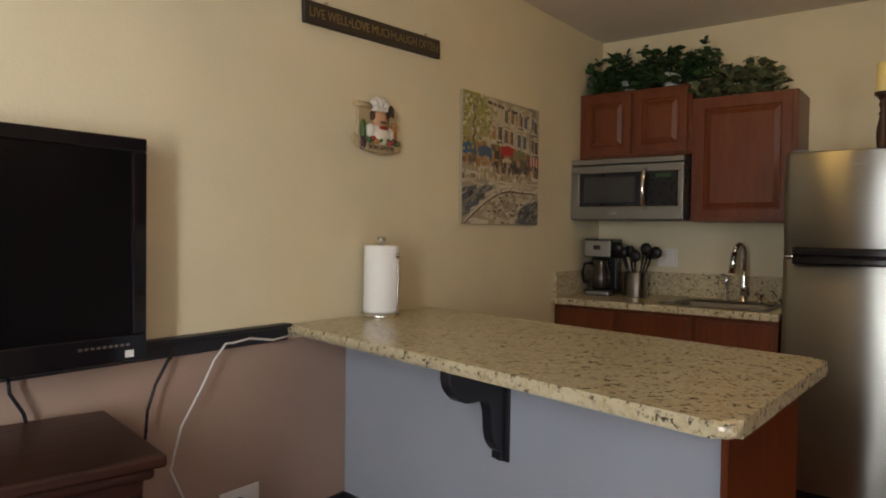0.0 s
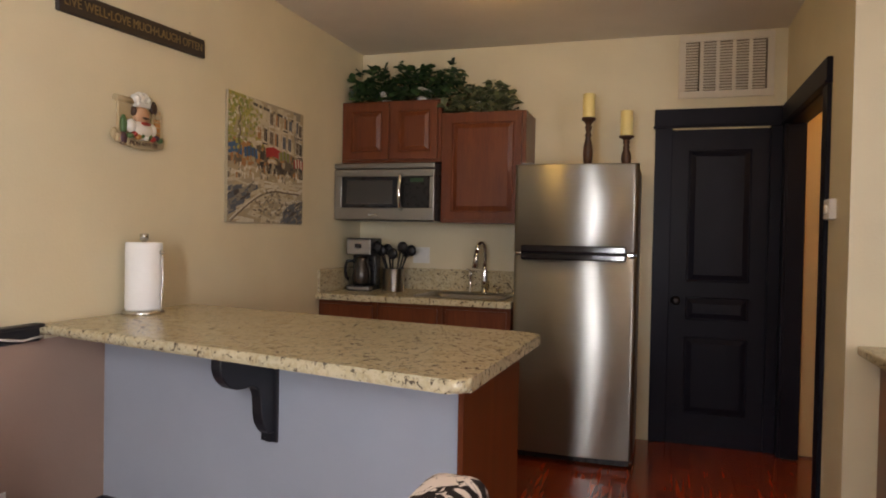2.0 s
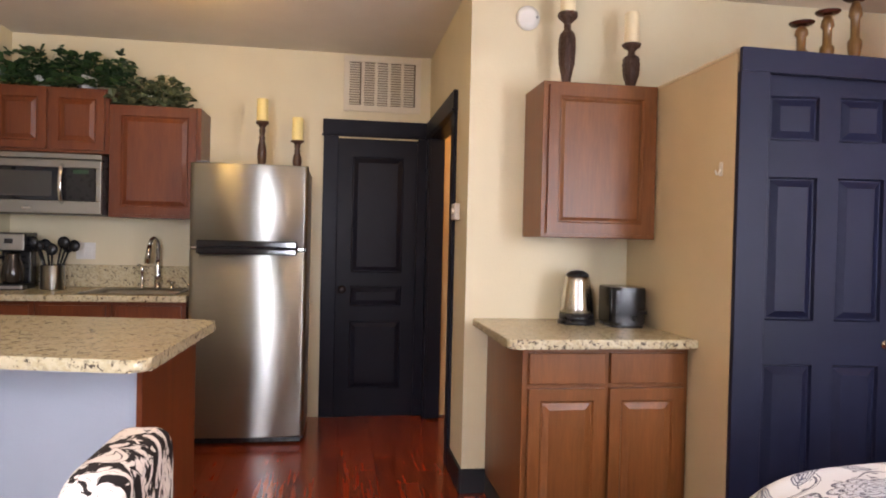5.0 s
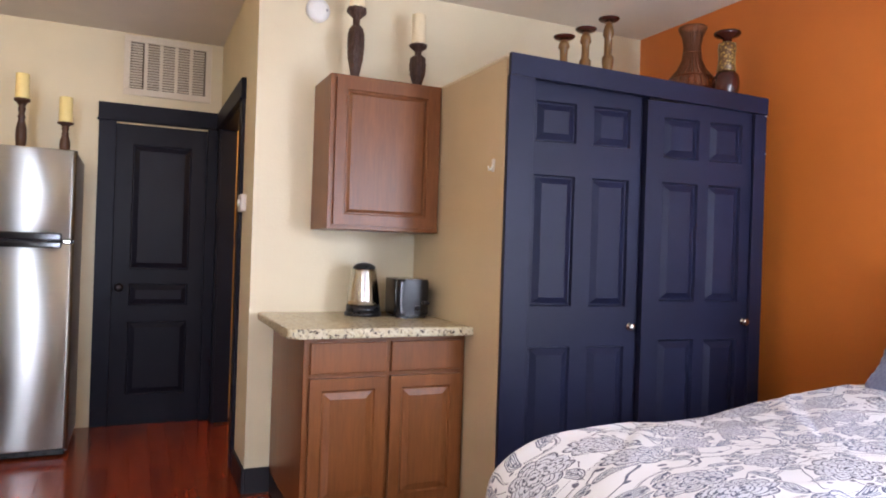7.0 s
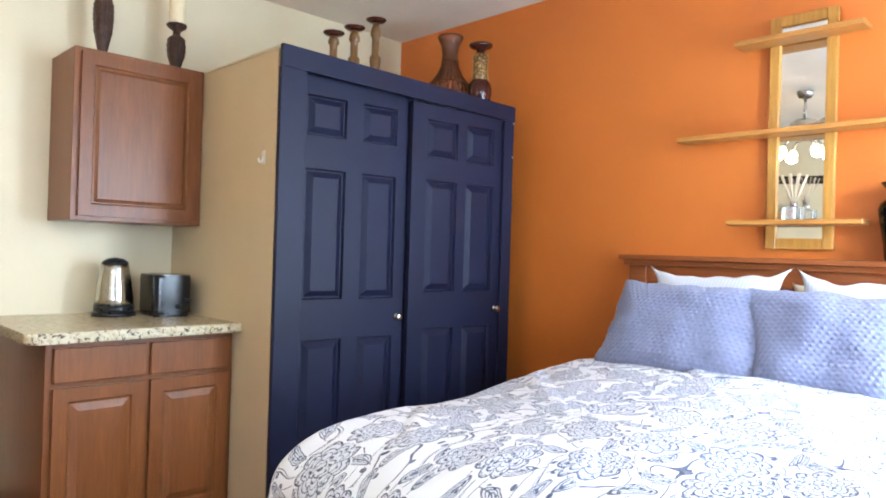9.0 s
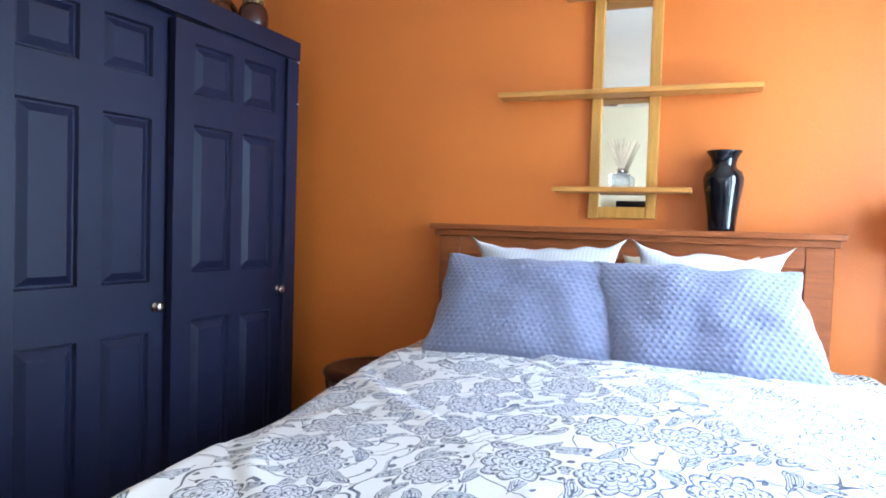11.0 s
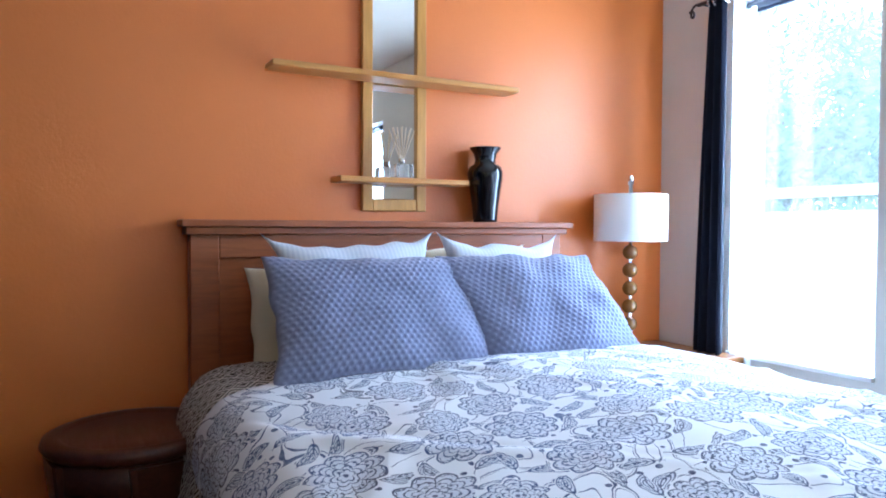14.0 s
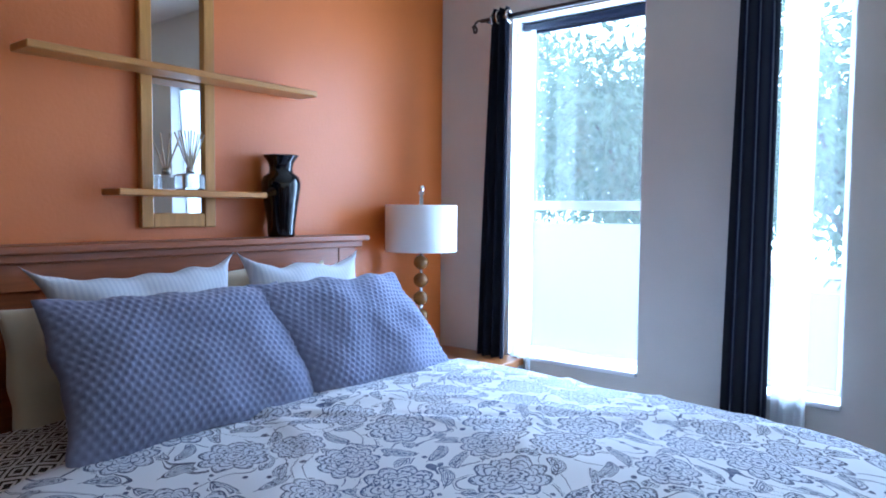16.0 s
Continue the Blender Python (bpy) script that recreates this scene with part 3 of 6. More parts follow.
# microwave
mw = thing("microwave", pose(XW + 0.004, 3.976, 1.398), "stainless over-the-range microwave with black door glass", "microwave")
MW, MH = 0.712, 0.378
part("body", box(bmesh.new(), 0, 0.03, 0, MW, 0.43, MH, 0.003), black_plastic, mw)
bm = bmesh.new()
box(bm, 0, 0.0, 0.004, MW - 0.002, 0.03, 0.085, 0.004, 2)
box(bm, 0, 0.0, 0.29, MW - 0.002, 0.03, 0.338, 0.004, 2)
box(bm, 0, 0.0, 0.085, 0.055, 0.03, 0.29, 0.004, 2)
box(bm, MW - 0.035, 0.0, 0.085, MW - 0.002, 0.03, 0.29, 0.004, 2)
part("door_frame", bm, steel_h, mw)
part("vent_strip", box(bmesh.new(), 0, -0.002, 0.344, MW, 0.03, MH, 0.004, 2), steel_h, mw)
part("door_glass", box(bmesh.new(), 0.055, 0.004, 0.085, 0.475, 0.03, 0.29, 0.002), black_gloss, mw)
part("door_screen", box(bmesh.new(), 0.09, 0.0025, 0.11, 0.42, 0.005, 0.265, 0.001), plastic("grey_mesh_screen", (0.035, 0.033, 0.03), 0.3), mw)
panel_mw = part("control_panel", box(bmesh.new(), 0.505, 0.002, 0.085, MW - 0.037, 0.03, 0.29, 0.002), black_plastic, mw)
part("display", box(bmesh.new(), 0.545, 0.0, 0.255, 0.635, 0.003, 0.278), plastic("green_display", (0.02, 0.07, 0.03), 0.3), panel_mw)
part("handle", tube(bmesh.new(), [(0.485, 0.0, 0.075), (0.485, -0.03, 0.095), (0.485, -0.042, 0.15), (0.485, -0.045, 0.19), (0.485, -0.042, 0.23), (0.485, -0.03, 0.285), (0.485, 0.0, 0.305)], 0.013, 12), chrome, mw)
part("badge", box(bmesh.new(), 0.25, -0.0015, 0.03, 0.31, 0.002, 0.042, 0.001), nickel, mw)

# refrigerator
fr = thing("refrigerator", pose(0.078, 3.72, 0.0), "brushed stainless top-freezer refrigerator", "refrigerator")
FW = 0.70


def fridge_door(z0, z1):
    """A bowed door skin with rolled edges."""
    bm = bmesh.new()
    steps = 28
    xs = [(0.0, 0.036), (0.002, 0.026)] + [(0.006 + (FW - 0.012) * k / steps, 0.018 * (2 * k / steps - 1) ** 2) for k in range(steps + 1)] + [(FW - 0.002, 0.026), (FW, 0.036)]
    zs = [(z0, 0.010), (z0 + 0.003, 0.003), (z0 + 0.009, 0.0), (z1 - 0.009, 0.0), (z1 - 0.003, 0.003), (z1, 0.010)]
    last = None
    for z, dy in zs:
        row = [bm.verts.new((x, y + dy, z)) for x, y in xs]
        if last:
            for k in range(len(xs) - 1):
                bm.faces.new((last[k], last[k + 1], row[k + 1], row[k])).smooth = True
        last = row
    box(bm, 0.001, 0.040, z0, FW - 0.001, 0.06, z1)
    return bm


part("cabinet_body", box(bmesh.new(), 0.004, 0.066, 0.03, FW - 0.004, 0.68, 1.722, 0.006, 2), fridge_grey, fr)
part("freezer_door", fridge_door(1.225, 1.73), steel, fr)
part("fridge_door", fridge_door(0.055, 1.205), steel, fr)
part("toe_grille", box(bmesh.new(), 0.02, 0.06, 0.012, FW - 0.02, 0.12, 0.052, 0.003), black_plastic, fr)
bm = bmesh.new()
box(bm, 0.05, -0.035, 1.178, FW - 0.06, 0.006, 1.2155, 0.008, 2)
box(bm, 0.05, -0.035, 1.2195, FW - 0.06, 0.006, 1.262, 0.008, 2)
part("handle", bm, black_gloss, fr, "black recessed door handles")
part("handle_gasket", box(bmesh.new(), 0.004, 0.034, 1.2055, FW - 0.004, 0.055, 1.2245), black_plastic, fr)
for x0 in (0.012, FW - 0.056):
    part("handle_cap", box(bmesh.new(), x0, 0.004, 1.208, x0 + 0.036, 0.033, 1.222, 0.003, 2), chrome, fr)
part("hinge_cap", box(bmesh.new(), 0.03, 0.03, 1.722, 0.10, 0.13, 1.742, 0.004), fridge_grey, fr)
part("badge", box(bmesh.new(), 0.29, 0.0, 1.655, 0.35, 0.004, 1.664, 0.001), steel_h, fr)

# ---- peninsula ----
pen = thing("peninsula", pose(0, 0, 0), "breakfast peninsula with pale panel and cherry end", "counter")
front = [(XW + 0.001, 1.975), (0.345, 1.69)]
bm = prism(bmesh.new(), [front[0], front[1], (0.375, 2.10), (XW + 0.001, 2.42)], 0.0, 0.926)
part("panel", bm, panel_paint, pen)
bm = prism(bmesh.new(), [(0.349, 1.675), (0.367, 1.672), (0.432, 2.16), (0.38, 2.165)], 0.0, 0.926, 0.002)
part("end_panel", bm, cherry, pen, "reddish cherry end panel")
bm = prism(bmesh.new(), [(XW + 0.017, 1.955), (0.345, 1.671), (0.347, 1.687), (XW + 0.017, 1.972)], 0.0, BOARD, 0.002)
part("kick_board", bm, black_trim, pen, "black painted baseboard")
bar = solid("bar_top", prism(bmesh.new(), rounded([(XW + 0.001, 1.655), (0.470, 1.312), (0.503, 2.215), (XW + 0.001, 2.50)], [0, 0.05, 0.04, 0]), 0.926, 0.962, 0.0165, 4), granite,
            "speckled tan granite bar top with eased edge", "countertop")

# corbel
ang = math.degrees(math.atan2(1.69 - 1.975, 0.345 - XW))
corbel = solid("corbel", bmesh.new(), black_trim, "black painted scrolled corbel under the bar top", "bracket", m=pose(-0.358, 1.822, 0.591, 0, 0, ang))
prof = [(-0.255 * d, 0.335 * (1 - h)) for d, h in ((0, 0.9), (0.12, 0.9), (0.18, 0.86), (0.25, 0.78), (0.28, 0.68), (0.29, 0.58), (0.30, 0.49), (0.34, 0.42), (0.40, 0.385), (0.48, 0.37), (0.58, 0.378), (0.72, 0.37), (0.82, 0.34), (0.90, 0.29), (0.97, 0.22), (1, 0.15), (1, 0), (0, 0))]
bm = bmesh.new()
sides = [[bm.verts.new((x, y, z)) for y, z in prof] for x in (-0.022, 0.022)]
bm.faces.new(sides[0])
bm.faces.new(list(reversed(sides[1])))
for k in range(len(prof)):
    j = (k + 1) % len(prof)
    bm.faces.new((sides[0][k], sides[1][k], sides[1][j], sides[0][j]))
bmesh.ops.recalc_face_normals(bm, faces=bm.faces)
bmesh.ops.bevel(bm, geom=list(bm.edges), offset=0.003, segments=1, affect="EDGES")
box(bm, -0.036, -0.012, 0.0, 0.036, 0.002, 0.335, 0.002)
box(bm, -0.012, -0.018, 0.0, 0.012, -0.01, 0.06, 0.002)
bm.to_mesh(corbel.data)
bm.free()

# ---- nook ----
cabinet("base_cabinet", pose(1.735, 2.165, 0), 0.74, 0.86, 0.69, 2, maple, "brown wooden base cabinet with two drawers", drawers=1, hollow_toe=0.1)
cabinet("wall_cabinet", pose(1.905, 2.522, 1.322), 0.570, 0.735, 0.336, 1, maple, "brown wooden wall cabinet with one raised panel", slope=0.013)
solid("coffee_counter", prism(bmesh.new(), rounded([(1.655, 2.105), (XCLOSET - 0.003, 2.105), (XCLOSET - 0.003, YNOOK - 0.001), (1.655, YNOOK - 0.001)], [0.04, 0, 0, 0]), 0.86, 0.90, 0.010, 3),
      granite, "speckled granite top on the brown base cabinet", "countertop")

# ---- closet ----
tagged(structure("wall_closet_side", B(XCLOSET, YCLOSET + 0.03, 0, XCLOSET + 0.08, YNOOK, 2.05), tan_panel), "tan side panel of the closet", "wall")
tagged(structure("trim_closet_cap", B(XCLOSET - 0.006, YCLOSET + 0.03, 2.05, XCLOSET + 0.08, YNOOK, 2.062, 0.002), cream), "cream cap on the closet side", "trim")
CLOSET_TURN = math.degrees(math.atan(0.1091))  # the closet front runs out of square with the room
SLANT = pose(XCLOSET, YCLOSET, 0, 0, 0, -CLOSET_TURN)
CW = 1.319
roof_line = [(XCLOSET + 0.08, YCLOSET + 0.05), (3.76, YCLOSET - 0.1091 * (3.76 - XCLOSET) + 0.06), (3.76, YNOOK), (XCLOSET + 0.08, YNOOK)]
tagged(structure("closet_roof", prism(bmesh.new(), roof_line, 1.985, 2.008), cream), "cream painted closet top", "shelf")
tagged(structure("wall_closet_end", B(3.71, 1.79, 0, 3.77, YNOOK, 1.985), navy), "dark painted end panel of the closet", "wall")
bm = bmesh.new()
box(bm, -0.002, 0, 0, 0.115, 0.018, 1.975, 0.002)
box(bm, 0.0, 0.018, 0, 0.02, 0.11, 1.975)
box(bm, CW - 0.068, 0, 0, CW, 0.018, 1.925, 0.002)
box(bm, CW - 0.02, 0.018, 0, CW, 0.11, 1.925)
low_, high_ = [(0.001, 1.975), (CW + 0.002, 1.927)], [(CW + 0.002, 2.003), (0.001, 2.066)]
ends = [[bm.verts.new((x, y, z)) for x, z in low_ + high_] for y in (-0.004, 0.02)]
bm.faces.new(ends[0])
bm.faces.new(list(reversed(ends[1])))
for k in range(4):
    bm.faces.new((ends[0][k], ends[1][k], ends[1][(k + 1) % 4], ends[0][(k + 1) % 4]))
closet_frame = structure("trim_closet", bm, navy, "dark navy painted closet frame", "trim", m=SLANT)
for z, tall_ in ((1.917, 0.005), (1.74, 0.004)):  # chipped paint on the outer corner
    part("paint_chip", box(bmesh.new(), CW - 0.010, -0.0012, z, CW + 0.0012, 0.006, z + tall_, 0.0008), white_paint, closet_frame, "small chip of bare white wood")
for x0, x1, y0, high, cols, rows, kx, kz in (
        (0.10, 0.715, 0.060, 1.975, ((0.050, 0.247), (0.330, 0.518)), ((1.71, 1.885), (1.0, 1.567), (0.24, 0.825)), 0.545, 0.912),
        (0.679, CW - 0.055, 0.020, 1.93, ((0.087, 0.278), (0.335, 0.518)), ((1.677, 1.86), (1.03, 1.567), (0.24, 0.856)), 0.553, 0.938)):
    w = x1 - x0
    d = thing("closet_door", SLANT @ pose(x0, y0, 0.01), "dark navy six-panel sliding closet door", "door", "sliding closet doors")
    part("door_leaf", panelled_leaf(w, high, 0.032, [(c0, r0, c1, r1) for c0, c1 in cols for r0, r1 in rows], 0.026, 0.014), navy, d)
    part("knob", knob_mesh(0.017, 0.03), nickel, d, "small satin nickel knob", Matrix.Translation((kx, 0, kz)) @ TO_SOUTH)

# ---- bed ----
bed = thing("bed", pose(0, 0, 0), "queen bed with white floral comforter and wooden headboard", "bed")
HY0, HY1 = -0.40, 1.108
bm = bmesh.new()
part("headboard_post", box(bmesh.new(), 3.91, HY0 + 0.03, 0.05, 3.965, HY0 + 0.12, 1.20, 0.003), headboard_wood, bed)
part("headboard_post", box(bmesh.new(), 3.91, HY1 - 0.12, 0.05, 3.965, HY1 - 0.03, 1.20, 0.003), headboard_wood, bed)
part("headboard_rail", box(bmesh.new(), 3.912, HY0 + 0.12, 1.125, 3.963, HY1 - 0.12, 1.20, 0.002), headboard_wood, bed)
box(bm, 3.925, HY0 + 0.12, 0.3, 3.955, HY1 - 0.12, 1.125)
part("headboard_panel", bm, headboard_wood, bed)
bm = bmesh.new()
box(bm, 3.86, HY0, 1.225, 3.975, HY1, 1.247, 0.004, 2)
box(bm, 3.885, HY0 + 0.015, 1.20, 3.97, HY1 - 0.015, 1.225, 0.004, 2)
part("headboard_cap", bm, headboard_wood, bed)
part("mattress", box(bmesh.new(), 2.28, -0.36, 0.30, 3.90, 0.94, 0.66, 0.05, 3), white_cotton, bed)
part("bed_base", box(bmesh.new(), 2.30, -0.33, 0.04, 3.90, 0.92, 0.30, 0.01), black_trim, bed)


def floral():
    """White cotton printed with scalloped flowers, paisley leaves and thin vines, laid out on the flat cloth in metres."""
    m, nodes, links, b = shader("white_floral_cotton", 0.85, spec=0.2)
    tc = nodes.new("ShaderNodeTexCoord")
    cloth = tc.outputs["UV"]
    wob = nodes.new("ShaderNodeTexNoise")
    wob.inputs["Scale"].default_value, wob.inputs["Detail"].default_value = 14, 2
    links.new(cloth, wob.inputs["Vector"])
    off = nodes.new("ShaderNodeVectorMath")
    off.operation = "MULTIPLY_ADD"
    links.new(wob.outputs["Color"], off.inputs[0])
    off.inputs[1].default_value = (0.022, 0.022, 0.0)
    links.new(cloth, off.inputs[2])
    flat = off.outputs[0]

    def cells(scale, loose, shift):
        mv = nodes.new("ShaderNodeVectorMath")
        mv.operation = "ADD"
        mv.inputs[1].default_value = shift
        links.new(flat, mv.inputs[0])
        v = nodes.new("ShaderNodeTexVoronoi")
        v.voronoi_dimensions = "2D"
        v.inputs["Scale"].default_value, v.inputs["Randomness"].default_value = scale, loose
        links.new(mv.outputs[0], v.inputs["Vector"])
        d = nodes.new("ShaderNodeVectorMath")
        d.operation = "SUBTRACT"
        links.new(mv.outputs[0], d.inputs[0])
        links.new(v.outputs["Position"], d.inputs[1])
        sep, col = nodes.new("ShaderNodeSeparateXYZ"), nodes.new("ShaderNodeSeparateColor")
        links.new(d.outputs[0], sep.inputs[0])
        links.new(v.outputs["Color"], col.inputs[0])
        return sep.outputs[0], sep.outputs[1], col.outputs[0]

    def V(op, a, c=None):
        return value(nodes, links, op, a, c)

    def near(x, at, half):
        return V("LESS_THAN", V("ABSOLUTE", V("SUBTRACT", x, at)), half)

    def union(*parts):
        out_ = parts[0]
        for p_ in parts[1:]:
            out_ = V("MAXIMUM", out_, p_)
        return out_

    # flowers
    dx, dy, rnd = cells(5.5, 0.6, (0.13, 0.06, 0))
    ang_ = V("ADD", V("ARCTAN2", dy, dx), V("MULTIPLY", rnd, 6.28))
    radius = V("ADD", V("MULTIPLY", rnd, 0.028), 0.055)
    rr = V("DIVIDE", V("SQRT", V("ADD", V("MULTIPLY", dx, dx), V("MULTIPLY", dy, dy))), radius)
    petal = V("ABSOLUTE", V("SINE", V("MULTIPLY", ang_, 4.5)))
    inner = V("ABSOLUTE", V("SINE", V("MULTIPLY", ang_, 3.0)))
    outer_r = V("DIVIDE", rr, V("ADD", V("MULTIPLY", petal, 0.20), 0.82))
    mid_r = V("DIVIDE", rr, V("ADD", V("MULTIPLY", petal, 0.16), 0.60))
    core_r = V("DIVIDE", rr, V("ADD", V("MULTIPLY", inner, 0.12), 0.28))
    in_flower = V("LESS_THAN", outer_r, 1.04)
    veins = V("MULTIPLY", V("LESS_THAN", petal, 0.10), V("MULTIPLY", V("GREATER_THAN", rr, 0.36), V("LESS_THAN", outer_r, 1.0)))
    fine_petal = V("ABSOLUTE", V("SINE", V("MULTIPLY", ang_, 13.5)))
    fringe_r = V("DIVIDE", rr, V("ADD", V("MULTIPLY", fine_petal, 0.07), V("ADD", V("MULTIPLY", petal, 0.16), 0.74)))
    flower = union(near(outer_r, 1.0, 0.030), near(fringe_r, 1.0, 0.016), near(mid_r, 1.0, 0.032), near(mid_r, 0.76, 0.020), near(core_r, 1.0, 0.065), near(core_r, 0.6, 0.05), V("LESS_THAN", rr, 0.07), veins)
    # leaves
    lx, ly, lrnd = cells(12.0, 0.75, (5.13, 2.71, 0))
    turn_ = V("MULTIPLY", lrnd, 6.28)
    c_, s_ = V("COSINE", turn_), V("SINE", turn_)
    px = V("ADD", V("MULTIPLY", lx, c_), V("MULTIPLY", ly, s_))
    py = V("SUBTRACT", V("MULTIPLY", ly, c_), V("MULTIPLY", lx, s_))
    py = V("ADD", py, V("MULTIPLY", V("MULTIPLY", px, px), 6.0))
    lr = V("DIVIDE", V("SQRT", V("ADD", V("MULTIPLY", V("MULTIPLY", px, px), 0.22), V("MULTIPLY", V("MULTIPLY", py, py), 1.5))), 0.0175)
    clear_ = V("GREATER_THAN", outer_r, 1.12)
    leaf = V("MULTIPLY", clear_, union(near(lr, 1.0, 0.075), near(lr, 0.72, 0.05), near(lr, 0.42, 0.06), V("MULTIPLY", near(py, 0.0, 0.0013), V("LESS_THAN", lr, 1.5))))
    in_leaf = V("MULTIPLY", clear_, V("LESS_THAN", lr, 1.0))
    # small scrolls and buds between the leaves
    bx, by, brnd = cells(17.0, 0.9, (1.37, 8.2, 0))
    br = V("DIVIDE", V("SQRT", V("ADD", V("MULTIPLY", bx, bx), V("MULTIPLY", by, by))), V("ADD", V("MULTIPLY", brnd, 0.009), 0.007))
    free_ = V("MULTIPLY", clear_, V("MULTIPLY", V("GREATER_THAN", lr, 1.25), V("GREATER_THAN", brnd, 0.35)))
    bud = V("MULTIPLY", free_, V("LESS_THAN", br, 0.5))
    # stippling on the petals
    dotx, doty, dotr = cells(75.0, 0.7, (0, 0, 0))
    dots = V("MULTIPLY", V("LESS_THAN", V("SQRT", V("ADD", V("MULTIPLY", dotx, dotx), V("MULTIPLY", doty, doty))), 0.0034), V("MULTIPLY", V("GREATER_THAN", dotr, 0.6), V("MAXIMUM", in_flower, in_leaf)))
    # vines
    vn = noise_tex(nodes, links, flat, 5.0, 1.0, 0.4, 0.5)
    vine = V("MULTIPLY", V("MULTIPLY", clear_, V("GREATER_THAN", lr, 1.2)), union(near(vn, 0.5, 0.0046), near(vn, 0.515, 0.0020), near(vn, 0.61, 0.0040), near(vn, 0.40, 0.0040)))
    lines = union(V("MULTIPLY", flower, in_flower), leaf, vine, bud, dots)
    blot = noise_tex(nodes, links, flat, 60, 3)
    ink = ramp(nodes, links, noise_tex(nodes, links, cloth, 2.6, 2), [(0.40, (0.045, 0.070, 0.17)), (0.60, (0.055, 0.052, 0.085))])
    tint = V("MULTIPLY", V("MAXIMUM", in_flower, in_leaf), V("ADD", V("MULTIPLY", blot, 0.5), 0.0))
    ground = mix(nodes, links, tint, (0.73, 0.73, 0.745), (0.27, 0.32, 0.50))
    links.new(mix(nodes, links, V("MULTIPLY", lines, V("ADD", V("MULTIPLY", blot, 0.6), 0.58)), ground, ink), b.inputs["Base Color"])
    bump(nodes, links, b, noise_tex(nodes, links, cloth, 420, 2), 0.25, 0.001)
    return m


def lattice():
    """Black and ivory diamond print."""
    m, nodes, links, b = shader("black_and_ivory_diamond_cotton", 0.85, spec=0.2)
    tc, sep = nodes.new("ShaderNodeTexCoord"), nodes.new("ShaderNodeSeparateXYZ")
    links.new(tc.outputs["UV"], sep.inputs[0])

    def V(op, a, c=None):
        return value(nodes, links, op, a, c)

    p, q_ = V("MULTIPLY", V("ADD", sep.outputs[0], sep.outputs[1]), 15), V("MULTIPLY", V("SUBTRACT", sep.outputs[0], sep.outputs[1]), 15)
    fp, fq = V("ABSOLUTE", V("SUBTRACT", V("FRACT", p), 0.5)), V("ABSOLUTE", V("SUBTRACT", V("FRACT", q_), 0.5))
    d = V("MAXIMUM", fp, fq)
    dark = V("MAXIMUM", V("LESS_THAN", d, 0.17), V("MULTIPLY", V("GREATER_THAN", d, 0.30), V("LESS_THAN", d, 0.42)))
    links.new(mix(nodes, links, dark, (0.62, 0.58, 0.52), (0.022, 0.018, 0.02)), b.inputs["Base Color"])
    return m


floral_cotton, lattice_cotton = floral(), lattice()


